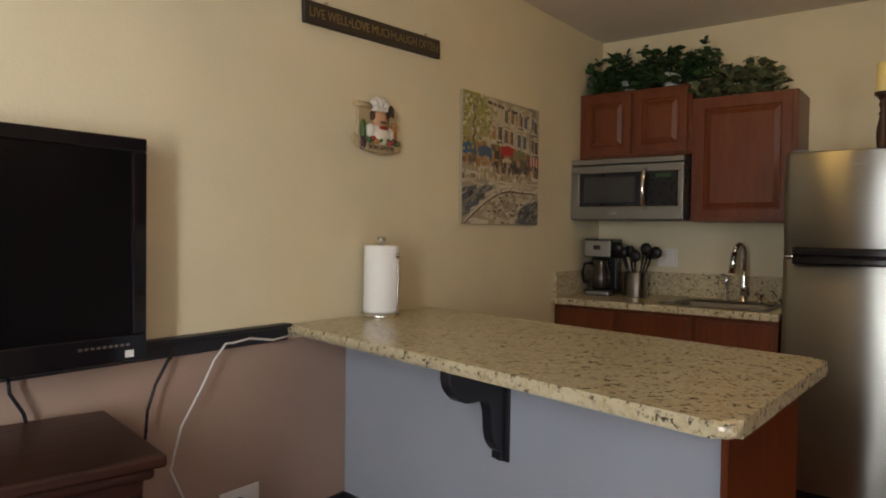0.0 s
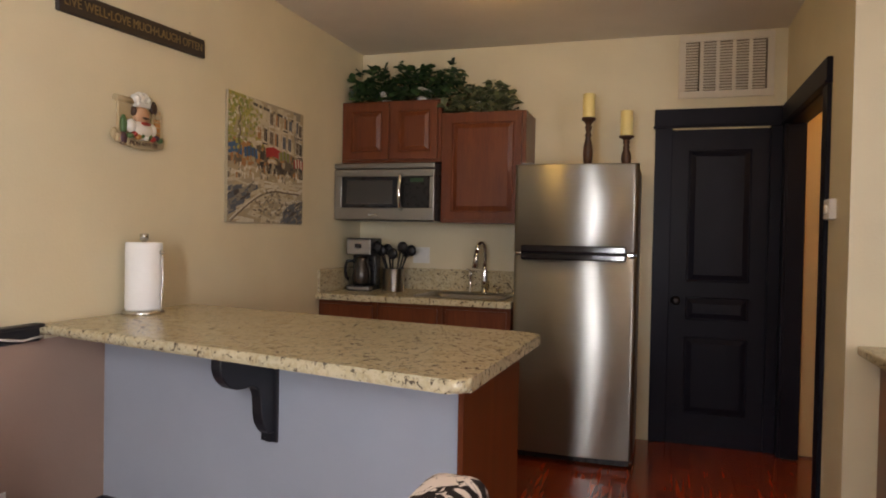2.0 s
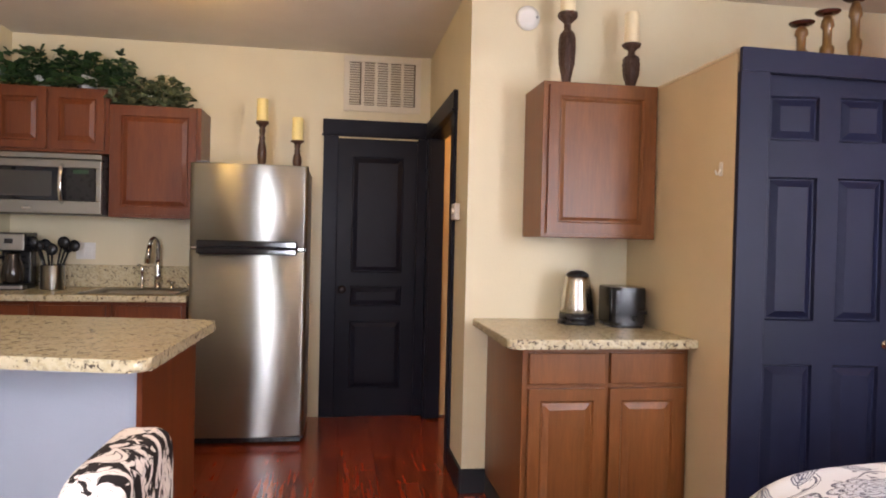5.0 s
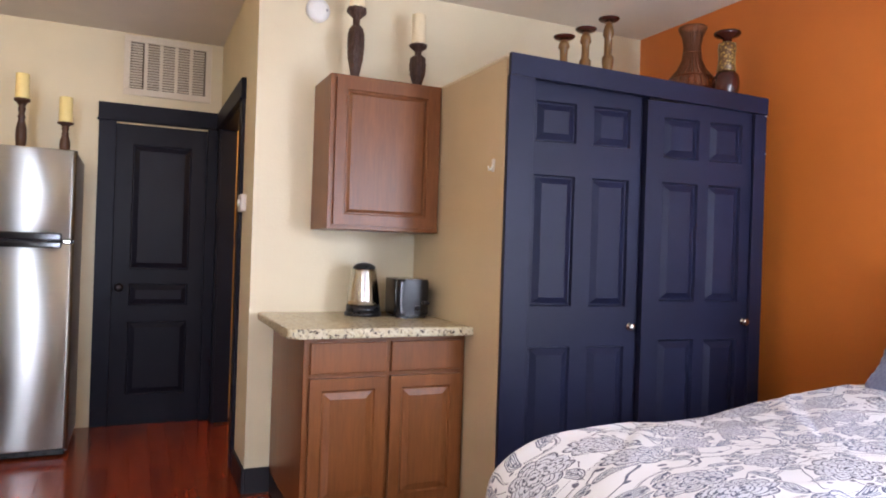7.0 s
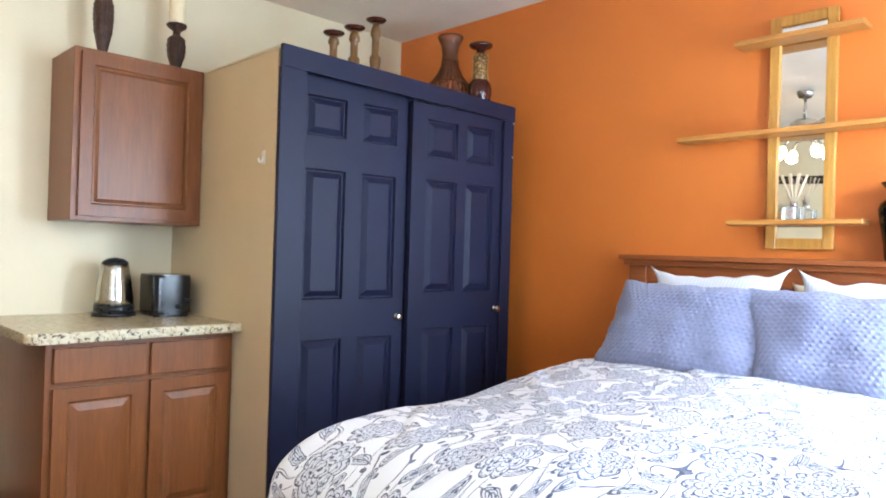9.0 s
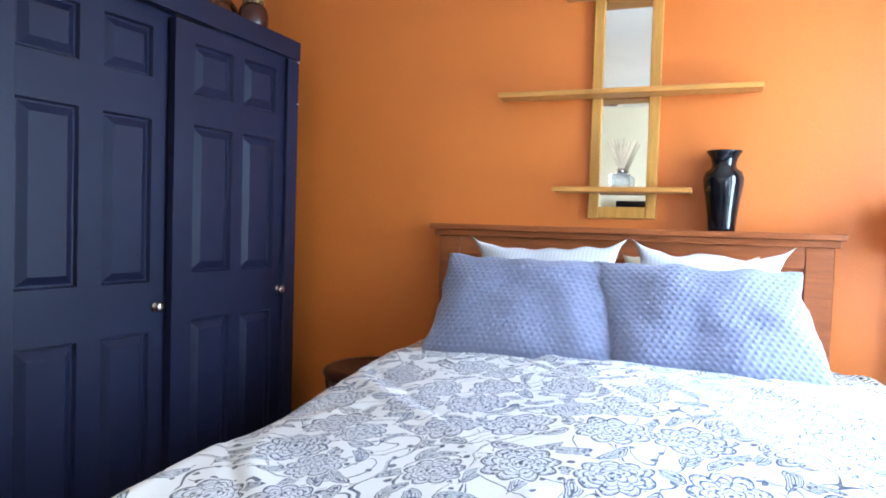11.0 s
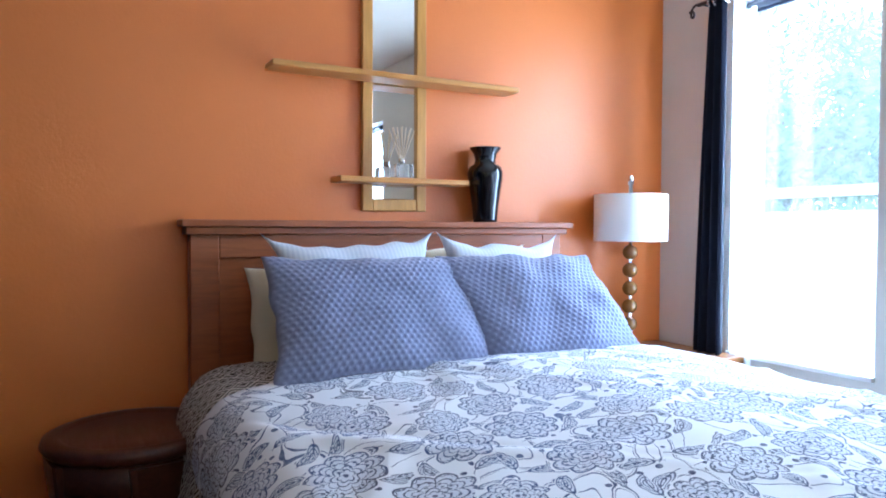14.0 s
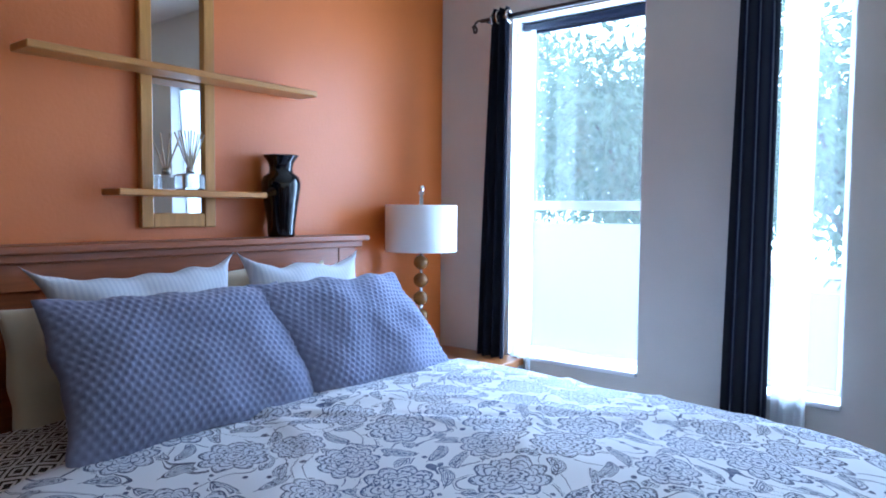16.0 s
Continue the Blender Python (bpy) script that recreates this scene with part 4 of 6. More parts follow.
def cloth_over_bed(x_from, x_to, lift, nx, ny, foot=True, flare=0.10):
    """Cloth draped over the bed: top, rounded edges and hanging sides, with soft folds."""
    bm = bmesh.new()
    uv = bm.loops.layers.uv.new("cloth")
    x0, y0, y1, z = 1.98, -0.56, 1.13, 0.788
    drop, r = 0.55, 0.15
    span_x, span_y = (x_to - x_from) + (drop if foot else 0), (y1 - y0) + 2 * drop
    x_in, y_lo, y_hi = x0 + 1.9 * r, y0 + r, y1 - r
    arc = r * math.pi / 2
    grid, flat = [], {}
    for i in range(nx + 1):
        u = x_to - span_x * i / nx
        row = []
        for j in range(ny + 1):
            w = y0 - drop + span_y * j / ny
            ix, iy = max(u, x_in), min(max(w, y_lo), y_hi)
            sx, sy = ix - u, w - iy
            s = math.hypot(sx, sy)
            px, py, pz = ix, iy, z + lift
            e = min(1.0, min(iy - y_lo, y_hi - iy, (ix - x_in) * 0.8) / 0.3 + 0.15)
            pz += 0.036 * e ** 0.6 - 0.030 * min(1.0, max(0.0, 3.35 - ix) / 1.1)
            pz -= 0.055 * min(1.0, max(0.0, iy - 0.25) / 0.7) * min(1.0, max(0.0, 3.5 - ix) / 0.7)
            if s > 0:
                kx, ky = -sx / s, sy / s
                if s < arc:
                    out_, down = r * math.sin(s / r), r * (1 - math.cos(s / r))
                else:
                    out_, down = r + flare * (s - arc), r + 0.98 * (s - arc)
                    run = (u if abs(sy) > abs(sx) else w)
                    out_ += 0.020 * math.sin(run * 19 + 2 * noise.noise(Vector((u, w, 1)))) * min(1, (s - arc) / 0.25)
                px, py, pz = px + kx * out_ * (1 + 0.9 * abs(kx)), py + ky * out_, pz - down
            fade = max(0.15, 1 - s * 2)
            pz += fade * (0.014 * noise.noise(Vector((u * 2.1, w * 2.1, 0))) + 0.006 * noise.noise(Vector((u * 6, w * 6, 3))))
            for k_, (nx_, ny_) in enumerate(((0.9, 0.45), (-0.5, 0.85), (0.75, -0.6))):
                ridge = max(-0.33, min(0.33, noise.noise(Vector((u * 1.1 + k_ * 9, w * 1.1, 7))))) - 0.9 * ((u * nx_ + w * ny_) * 1.7 % 1.0 - 0.5)
                pz += fade * 0.006 * math.exp(-(ridge / 0.045) ** 2)
            across = ((u * 0.67 - w * 0.74 - 0.919) / 0.472 + 0.5) % 1.0 - 0.5
            pz -= fade * 0.005 * math.exp(-(across * 0.472 / 0.014) ** 2)
            v = bm.verts.new((px, py, max(pz, 0.05)))
            flat[v] = (u, w)
            row.append(v)
        grid.append(row)
    for i in range(nx):
        for j in range(ny):
            f = bm.faces.new((grid[i][j], grid[i + 1][j], grid[i + 1][j + 1], grid[i][j + 1]))
            f.smooth = True
            for loop in f.loops:
                loop[uv].uv = flat[loop.vert]
    return bm


quilt = solid("comforter", cloth_over_bed(1.98, 3.44, 0.0, 190, 250), floral_cotton, "white comforter with grey-blue floral print, spread over the bed", "comforter")
fold_ = solid("folded_sheet", cloth_over_bed(2.70, 3.76, -0.010, 60, 150, False, 0.20), lattice_cotton, "black and ivory diamond-print sheet under the comforter", "sheet")
for ob in (quilt, fold_):
    mod = ob.modifiers.new("thick", "SOLIDIFY")
    mod.thickness, mod.offset = 0.012, 1


def pillow_mesh(w, h, t, quilt=0.0, seed=0, n=56, shear=0.0):
    """A stuffed pillow lying in x (width) and y (height), thick in z."""
    bm = bmesh.new()
    rows = {}
    for s in (1, -1):
        for i in range(n + 1):
            for j in range(n + 1):
                u, v = 2 * i / n - 1, 2 * j / n - 1
                edge = max(abs(u), abs(v)) >= 1 - 1e-6
                if s < 0 and edge:
                    rows[s, i, j] = rows[1, i, j]
                    continue
                pinch = 0.05 if quilt or seed > 10 else 0.19
                ear = 2 if quilt else 4.5
                pinch_x, pinch_y = 1 - pinch * (1 - abs(v) ** ear), 1 - pinch * (1 - abs(u) ** ear)
                body = max(0.0, (1 - abs(u) ** 2.6) * (1 - abs(v) ** 2.6)) ** 0.48
                z = s * t / 2 * body
                z += s * 0.026 * body * noise.noise(Vector((u * 2 + seed, v * 2, s)))
                if quilt and body > 0.05:
                    warp = 0.5 * noise.noise(Vector((u * 3 + seed, v * 3, 5)))
                    a, b = u * w * 68 + v * h * 50 + warp, u * w * 68 - v * h * 50 + warp
                    z += s * quilt * ((math.sin(a) * math.sin(b)) ** 2 - 0.3)
                rim = max(abs(u), abs(v)) ** 3
                slack_x = 0.016 * rim * noise.noise(Vector((v * 2.6, seed * 1.7, 2)))
                slack_y = 0.020 * rim * noise.noise(Vector((u * 3.1, seed * 2.3, 4)))
                rows[s, i, j] = bm.verts.new((u * w / 2 * pinch_x + shear * v * h / 2 + slack_x, v * h / 2 * pinch_y + slack_y, z))
        for i in range(n):
            for j in range(n):
                q4 = (rows[s, i, j], rows[s, i + 1, j], rows[s, i + 1, j + 1], rows[s, i, j + 1])
                bm.faces.new(q4 if s > 0 else tuple(reversed(q4))).smooth = True
    return bm


def pillow(name, centre, w, h, t, lean, turn, material, label, quilt=0.0, seed=0, roll=0.0, shear=0.0):
    """Stands on its long edge; lean: degrees back from upright towards +x; turn: about z."""
    m = Matrix.Translation(centre) @ pose(0, 0, 0, 0, 0, turn) @ pose(0, 0, 0, 0, lean, 0) @ pose(0, 0, 0, 0, -90, 0) @ pose(0, 0, 0, 0, 0, -90) @ pose(0, 0, 0, 0, 0, roll)
    return solid(name, pillow_mesh(w, h, t, quilt, seed, 150 if quilt else 48, shear), material, label, "pillow", m=m)


pillow("pillow", (3.50, 0.60, 0.957), 0.665, 0.41, 0.16, 32, -2, blue_quilt, "blue-grey quilted pillow sham leaning on the headboard", 0.0046, 1, shear=0.03)
pillow("pillow", (3.48, 0.03, 0.957), 0.63, 0.405, 0.16, 31, 2, blue_quilt, "blue-grey quilted pillow sham leaning on the headboard", 0.0046, 4, roll=0, shear=-0.25)
pillow("pillow", (3.70, 0.59, 0.978), 0.60, 0.48, 0.15, 16, -1, white_cotton, "white pillow behind the quilted sham", 0, 6)
pillow("pillow", (3.70, 0.03, 0.974), 0.53, 0.48, 0.15, 16, 1, white_cotton, "white pillow behind the quilted sham", 0, 9)
pillow("pillow", (3.80, 0.61, 0.92), 0.64, 0.37, 0.15, 10, 0, cream_cotton, "cream pillow against the headboard", 0, 12)
pillow("pillow", (3.80, 0.09, 0.95), 0.46, 0.42, 0.15, 10, 0, cream_cotton, "cream pillow against the headboard", 0, 15)
# ---- mirror with shelves ----
mirror = thing("wall_mirror", pose(3.985, 0.352, 1.285), "tall mirror in a honey pine frame with three shelves", "mirror")
bm = bmesh.new()
box(bm, -0.024, -0.128, 0, -0.001, -0.088, 0.96, 0.003)
box(bm, -0.024, 0.088, 0, -0.001, 0.128, 0.96, 0.003)
box(bm, -0.0225, -0.088, 0, -0.001, 0.088, 0.045, 0.003)
box(bm, -0.0225, -0.088, 0.915, -0.001, 0.088, 0.96, 0.003)
part("frame", bm, honey, mirror)
bm = bmesh.new()
box(bm, -0.010, -0.088, 0.045, -0.002, 0.088, 0.915, 0.0)
silver, n_, l_, b_ = shader("mirror_silver", 0.01, 1.0)
b_.inputs["Base Color"].default_value = (0.88, 0.89, 0.88, 1)
part("glass", bm, silver, mirror, "bevelled mirror glass")
for z, y0, y1 in ((0.84, -0.245, 0.235), (0.462, -0.478, 0.478), (0.096, -0.255, 0.25)):
    part("shelf", box(bmesh.new(), -0.13, y0, z, -0.0245, y1, z + 0.02, 0.003), honey_shelf, mirror)

# ---- black vase ----
solid("vase", lathe(bmesh.new(), [(0.045, 0), (0.047, 0.01), (0.05, 0.05), (0.060, 0.12), (0.068, 0.17), (0.069, 0.19), (0.062, 0.212), (0.043, 0.225), (0.040, 0.24), (0.045, 0.262), (0.06, 0.282), (0.062, 0.287), (0.056, 0.284), (0.040, 0.262), (0.034, 0.24), (0.03, 0.1)], steps=40),
      black_gloss, "glossy black ceramic vase on the headboard", "vase", m=pose(3.915, -0.008, 1.247))
# ---- nightstand and lamp ----
ns = thing("nightstand", pose(3.50, -0.985, 0), "low honey-brown wooden nightstand beside the bed", "nightstand")
part("top", box(bmesh.new(), 0, 0, 0.68, 0.47, 0.52, 0.71, 0.005, 2), night_wood, ns)
part("body", box(bmesh.new(), 0.015, 0.015, 0.08, 0.455, 0.505, 0.68, 0.003), night_wood, ns)
tl = thing("table_lamp", pose(3.825, -0.672, 0.71), "table lamp with white drum shade and amber ball stem", "lamp")
part("shade", lathe(bmesh.new(), [(0.150, 0.462), (0.152, 0.464), (0.152, 0.655), (0.150, 0.657), (0.147, 0.655), (0.147, 0.464)], steps=48), shade_cloth, tl, "white linen drum shade")
part("base", box(bmesh.new(), -0.065, -0.065, 0, 0.065, 0.065, 0.03, 0.004, 2), chrome, tl, "square clear and chrome foot")
part("neck", lathe(bmesh.new(), [(0.035, 0.03), (0.03, 0.045), (0.012, 0.06), (0.008, 0.075), (0.008, 0.70), (0.012, 0.70), (0.012, 0.735), (0.004, 0.74)], steps=18), chrome, tl)
amber = plastic("amber_brown_ball", (0.20, 0.085, 0.018), 0.15)
for k in range(5):
    part("ball", lathe(bmesh.new(), [(0.031 * math.sin(math.pi * j / 12), 0.031 - 0.031 * math.cos(math.pi * j / 12)) for j in range(13)], z=0.080 + 0.076 * k, steps=24), amber, tl)
# ---- stool ----
st = thing("stool", pose(3.745, 1.25, 0), "round dark mahogany stool with broad tapering legs", "stool")
part("seat", lathe(bmesh.new(), [(0.205, 0.612), (0.226, 0.620), (0.237, 0.636), (0.232, 0.652), (0.215, 0.660), (0.196, 0.660), (0.188, 0.655), (0.180, 0.651), (0.002, 0.650)], steps=56), stool_wood, st)
part("apron", lathe(bmesh.new(), [(0.196, 0.50), (0.205, 0.507), (0.214, 0.612), (0.18, 0.614), (0.18, 0.50)], steps=48), stool_wood, st)
for k in range(4):
    a = radians(12 + 90 * k)
    bm = bmesh.new()
    side_ = Vector((-math.sin(a), math.cos(a), 0))
    out_ = Vector((math.cos(a), math.sin(a), 0))
    last = None
    for r, z, wide_ in ((0.221, 0.608, 0.075), (0.214, 0.54, 0.068), (0.200, 0.44, 0.052), (0.184, 0.32, 0.040), (0.172, 0.20, 0.032), (0.168, 0.10, 0.030), (0.178, 0.03, 0.034), (0.184, 0.0, 0.036)):
        ring = [bm.verts.new(out_ * (r - dr) + side_ * wide_ * sw + Vector((0, 0, z))) for dr, sw in ((0, -0.8), (0.006, -1), (0.034, -1), (0.034, 1), (0.006, 1), (0, 0.8))]
        if last:
            for j in range(6):
                bm.faces.new((last[j], last[(j + 1) % 6], ring[(j + 1) % 6], ring[j]))
        else:
            bm.faces.new(ring)
        last = ring
    bm.faces.new(list(reversed(last)))
    part("leg", bm, stool_wood, st)

# ---- outside ----
tagged(structure("ground", B(-60, -90, -0.5, 70, 60, -0.42), paint("pale_dry_ground", (0.42, 0.40, 0.34), 0.9, 12, 0.6, 0.2)), "pale dry ground outside", "ground")
glow = bpy.data.materials.new("bright_sky_backdrop")
glow.use_nodes = True
glow.node_tree.nodes.clear()
em, o_ = glow.node_tree.nodes.new("ShaderNodeEmission"), glow.node_tree.nodes.new("ShaderNodeOutputMaterial")
em.inputs[0].default_value, em.inputs[1].default_value = (0.90, 0.97, 1.0, 1), 8.0
glow.node_tree.links.new(em.outputs[0], o_.inputs[0])
tagged(structure("backdrop", B(-25, -24.2, -0.4, 40, -24, 22), glow), "bright hazy sky beyond the garden", "backdrop")


def leaf_material(name, dark, light, through=0.35):
    m, nodes, links, b = shader(name, 0.5)
    geo = nodes.new("ShaderNodeNewGeometry")
    col = ramp(nodes, links, geo.outputs["Random Per Island"], [(0.0, dark), (0.6, tuple((a + c) / 2 for a, c in zip(dark, light))), (1.0, light)])
    links.new(col, b.inputs["Base Color"])
    thin_, mx = nodes.new("ShaderNodeBsdfTranslucent"), nodes.new("ShaderNodeMixShader")
    links.new(col, thin_.inputs[0])
    mx.inputs[0].default_value = through
    links.new(b.outputs[0], mx.inputs[1])
    links.new(thin_.outputs[0], mx.inputs[2])
    links.new(mx.outputs[0], nodes["Material Output"].inputs[0])
    return m


tree_leaf = leaf_material("grey_green_tree_leaf", (0.14, 0.24, 0.13), (0.50, 0.66, 0.44), 0.6)
bark = paint("grey_bark", (0.12, 0.10, 0.08), 0.9, 30, 0.8, 0.3)
ivy_leaf = leaf_material("dark_ivy_leaf", (0.012, 0.035, 0.012), (0.045, 0.10, 0.030), 0.15)
pale_ivy_leaf = leaf_material("variegated_ivy_leaf", (0.035, 0.055, 0.02), (0.20, 0.22, 0.11), 0.15)


def leaf_blade(bm, at, way, up, length, width):
    """A folded pointed leaf of four faces."""
    side = way.cross(up).normalized() * width / 2
    fold = up * width * 0.18
    p = [at, at + way * length * 0.35 + side + fold, at + way * length * 0.75 + side * 0.6 + fold, at + way * length - up * length * 0.08,
         at + way * length * 0.75 - side * 0.6 + fold, at + way * length * 0.35 - side + fold]
    v = [bm.verts.new(q) for q in p]
    for a in ((0, 1, 2, 3), (0, 3, 4, 5)):
        bm.faces.new([v[k] for k in a])


def tree(x, y, height, spread, seed):
    rng = random.Random(seed)
    t = thing("tree", pose(x, y, -0.42), "broad garden tree with grey-green leaves beyond the window", "tree", "garden trees")
    bm = bmesh.new()
    tube(bm, [(0, 0, 0), (0.05, 0.03, height * 0.2), (0.0, 0.0, height * 0.45)], 0.16, 10, 0.09)
    tips = []
    for k in range(11):
        a, h = rng.uniform(0, 6.28), height * rng.uniform(0.2, 0.45)
        r = spread * rng.uniform(0.5, 0.95)
        mid = Vector((0.4 * r * math.cos(a), 0.4 * r * math.sin(a), h + 0.18 * height))
        tip = Vector((r * math.cos(a), r * math.sin(a), h + height * rng.uniform(0.12, 0.5)))
        tube(bm, [(0, 0, h), mid, tip], 0.06, 7, 0.015)
        tips += [tip, (mid + tip) / 2, mid]
    part("trunk", bm, bark, t)
    bm = bmesh.new()
    for tip in tips:
        for _ in range(3):
            c = tip + Vector([rng.gauss(0, 0.35) for _ in range(3)])
            for _ in range(80):
                d = Vector([rng.gauss(0, 1) for _ in range(3)]).normalized()
                at = c + d * rng.uniform(0.05, 0.5)
                leaf_blade(bm, at, (d + Vector((0, 0, -0.4))).normalized(), Vector([rng.gauss(0, 1) for _ in range(3)]).normalized(), rng.uniform(0.09, 0.15), rng.uniform(0.05, 0.085))
    part("crown", bm, tree_leaf, t)


for args in ((5.2, -6.6, 4.8, 1.8, 3), (8.2, -7.6, 5.8, 2.3, 4), (2.9, -7.4, 4.2, 1.9, 5), (11.2, -9.5, 6.2, 2.5, 6), (0.2, -8.5, 4.4, 2.1, 8), (6.8, -9.6, 5.8, 2.2, 11)):
    tree(*args)


# ---- curtains ----
def curtain_mesh(x0, x1, top, bottom, waves, flare=0.0, depth=0.03):
    bm = bmesh.new()
    n, rows = 60, []
    for z in [top - (top - bottom) * k / 24 for k in range(25)]:
        f = (top - z) / (top - bottom)
        row = []
        for k in range(n + 1):
            s = k / n
            x = x0 + (x1 - x0 + flare * f) * s
            y = depth * math.sin(2 * math.pi * waves * s + 0.6 * math.sin(3 * f)) * (0.8 + 0.4 * f)
            row.append(bm.verts.new((x, y, z)))
        rows.append(row)
    for a, b in zip(rows, rows[1:]):
        for k in range(n):
            bm.faces.new((a[k], a[k + 1], b[k + 1], b[k])).smooth = True
    bmesh.ops.solidify(bm, geom=bm.faces[:], thickness=0.003)
    return bm


YR = -0.93
for x0, x1, rx0, rx1, sx0, sx1 in ((3.562, 3.652, 2.90, 3.71, 3.46, 3.56), (2.508, 2.635, 2.20, 2.72, 2.40, 2.508)):
    cur = thing("curtain", pose(0, YR, 0), "navy grommet curtain drawn to the side of the window", "curtain", "window curtains")
    part("drape", curtain_mesh(x0, x1, 2.20, 0.03, 3.0, 0.07 if x0 > 3 else 0.035), curtain_cloth, cur)
    part("white_lining", curtain_mesh(sx0, sx1, 2.10, 0.03, 2.0, 0.0, 0.012), liner_cloth, cur, "white sheer lining behind the drape", Matrix.Translation((0, -0.045, 0)))
    for gx in (x0 + 0.005, x0 + 0.055, x1 - 0.01):
        ring = bmesh.new()
        pts = [(0, 0.024 * math.cos(a), 0.024 * math.sin(a)) for a in [2 * math.pi * k / 16 for k in range(17)]]
        part("grommet", tube(ring, pts, 0.006, 8), nickel, cur, "", Matrix.Translation((gx, 0.0, 2.165)))
    rodt = thing("curtain_rod", pose(0, YR, 2.165), "black iron curtain rod with scrolled finial", "curtain rod", "curtain rods")
    part("rod", rod(bmesh.new(), (rx0, 0, 0), (rx1, 0, 0), 0.009), iron, rodt)
    scroll = [(rx1 + 0.012 + 0.03 * a / 6 + (0.028 - 0.003 * a) * math.sin(a) * 0.8, 0, 0.004 + (0.030 - 0.0035 * a) * math.cos(a) - 0.03) for a in [0.35 * k for k in range(20)]]
    part("finial", tube(bmesh.new(), [(rx1, 0, 0)] + scroll, 0.005, 8), iron, rodt)
    for bx in (rx1 - 0.02, rx0 + 0.05):
        part("wall_bracket", rod(bmesh.new(), (bx, 0, 0), (bx, YS - YR, 0), 0.007), iron, rodt)
for (x0, x1) in (WINDOWS[0], WINDOWS[3]):
    sh = thing("roller_shade", pose(x0 + 0.01, YS - 0.09, 2.148), "dark rolled-up window shade", "window shade", "roller shades")
    part("roll", rod(bmesh.new(), (0.0, 0, 0), (x1 - x0 - 0.02, 0, 0), 0.02, 20), curtain_cloth, sh)
    part("hem_bar", box(bmesh.new(), 0.01, 0.0, -0.030, x1 - x0 - 0.03, 0.01, -0.018, 0.002), curtain_cloth, sh)

# ---- television corner ----
tv = thing("television", pose(-1.095, 0.04, 0.935), "black flat-screen television mounted on the wall", "television")
part("body", box(bmesh.new(), -0.06, 0, 0, 0.0, 0.995, 0.635, 0.008, 2), black_plastic, tv)
bm = bmesh.new()
for y0, z0, y1, z1 in ((0, 0, 0.995, 0.075), (0, 0.595, 0.995, 0.635), (0, 0.075, 0.042, 0.595), (0.953, 0.075, 0.995, 0.595)):
    box(bm, 0.0005, y0, z0, 0.012, y1, z1, 0.004, 2)
part("bezel", bm, black_gloss, tv)
part("screen", box(bmesh.new(), 0.0005, 0.042, 0.075, 0.004, 0.953, 0.595), screen_black, tv)
bm = bmesh.new()
for k in range(9):
    box(bm, 0.0118, 0.80 + k * 0.0165, 0.045, 0.0135, 0.811 + k * 0.0165, 0.052)
part("nameplate", bm, nickel, tv)
part("sticker", box(bmesh.new(), 0.0118, 0.93, 0.012, 0.0135, 0.955, 0.032), white_plastic, tv, "small white energy sticker")
part("wall_arm", box(bmesh.new(), -0.119, 0.40, 0.2, -0.06, 0.62, 0.45, 0.004), black_plastic, tv)

con = thing("console_cabinet", pose(-1.142, 0.942, 0, 0, 0, -11.7), "dark mahogany console cabinet under the television", "cabinet")
part("top", box(bmesh.new(), 0.0, -0.352, 0.765, 0.505, 0.0, 0.795, 0.008, 3), mahogany, con)
part("moulding", box(bmesh.new(), 0.02, -0.34, 0.735, 0.485, -0.02, 0.765, 0.012, 3), mahogany, con)
part("body", box(bmesh.new(), 0.035, -0.33, 0.06, 0.46, -0.04, 0.735, 0.004), mahogany, con)
part("cabinet_door", panelled_leaf(0.27, 0.60, 0.02, [(0.05, 0.05, 0.22, 0.55)]), mahogany, con, "", Matrix.Translation((0.482, -0.32, 0.10)) @ pose(0, 0, 0, 0, 0, 90))
part("plinth", box(bmesh.new(), 0.02, -0.34, 0.0, 0.475, -0.02, 0.06, 0.006, 2), mahogany, con)

for name, pts, r, mat, label in (
        ("black_cable", [(-1.16, 1.18, 0.935), (-1.165, 1.15, 0.90), (-1.165, 1.11, 0.835), (-1.165, 1.085, 0.76), (-1.165, 1.078, 0.685), (-1.175, 1.07, 0.5), (-1.18, 1.08, 0.40)], 0.005, black_plastic, "black cable hanging from the chair rail"),
        ("white_cable", [(-1.168, 1.64, 0.925), (-1.165, 1.56, 0.918), (-1.165, 1.46, 0.936), (-1.165, 1.39, 0.928), (-1.162, 1.36, 0.93), (-1.162, 1.315, 0.88), (-1.165, 1.27, 0.795), (-1.17, 1.20, 0.68), (-1.18, 1.17, 0.55), (-1.185, 1.23, 0.42)], 0.004, white_cord, "white cable looping down from the chair rail"),
        ("black_cable", [(-1.165, 0.70, 0.94), (-1.165, 0.705, 0.88), (-1.168, 0.74, 0.82), (-1.17, 0.75, 0.78)], 0.005, black_plastic, "black cable hanging behind the television")):
    solid(name, tube(bmesh.new(), pts, r, 8), mat, label, "cable")


def outlet(name, m, w, h, label, holes=2, plug=False):
    o = thing(name, m, label, "outlet")
    part("plate", box(bmesh.new(), -w / 2, -0.006, -h / 2, w / 2, 0.0, h / 2, 0.002, 2), white_plastic, o)
    for k in range(holes):
        x = (k - (holes - 1) / 2) * 0.048
        part("socket", box(bmesh.new(), x - 0.016, -0.0085, -0.033, x + 0.016, -0.005, 0.033, 0.0015), white_plastic, o)
    if plug:
        part("plug", box(bmesh.new(), -0.06, -0.035, -0.035, 0.0, -0.008, 0.03, 0.006, 2), black_plastic, o, "black plug in the socket")


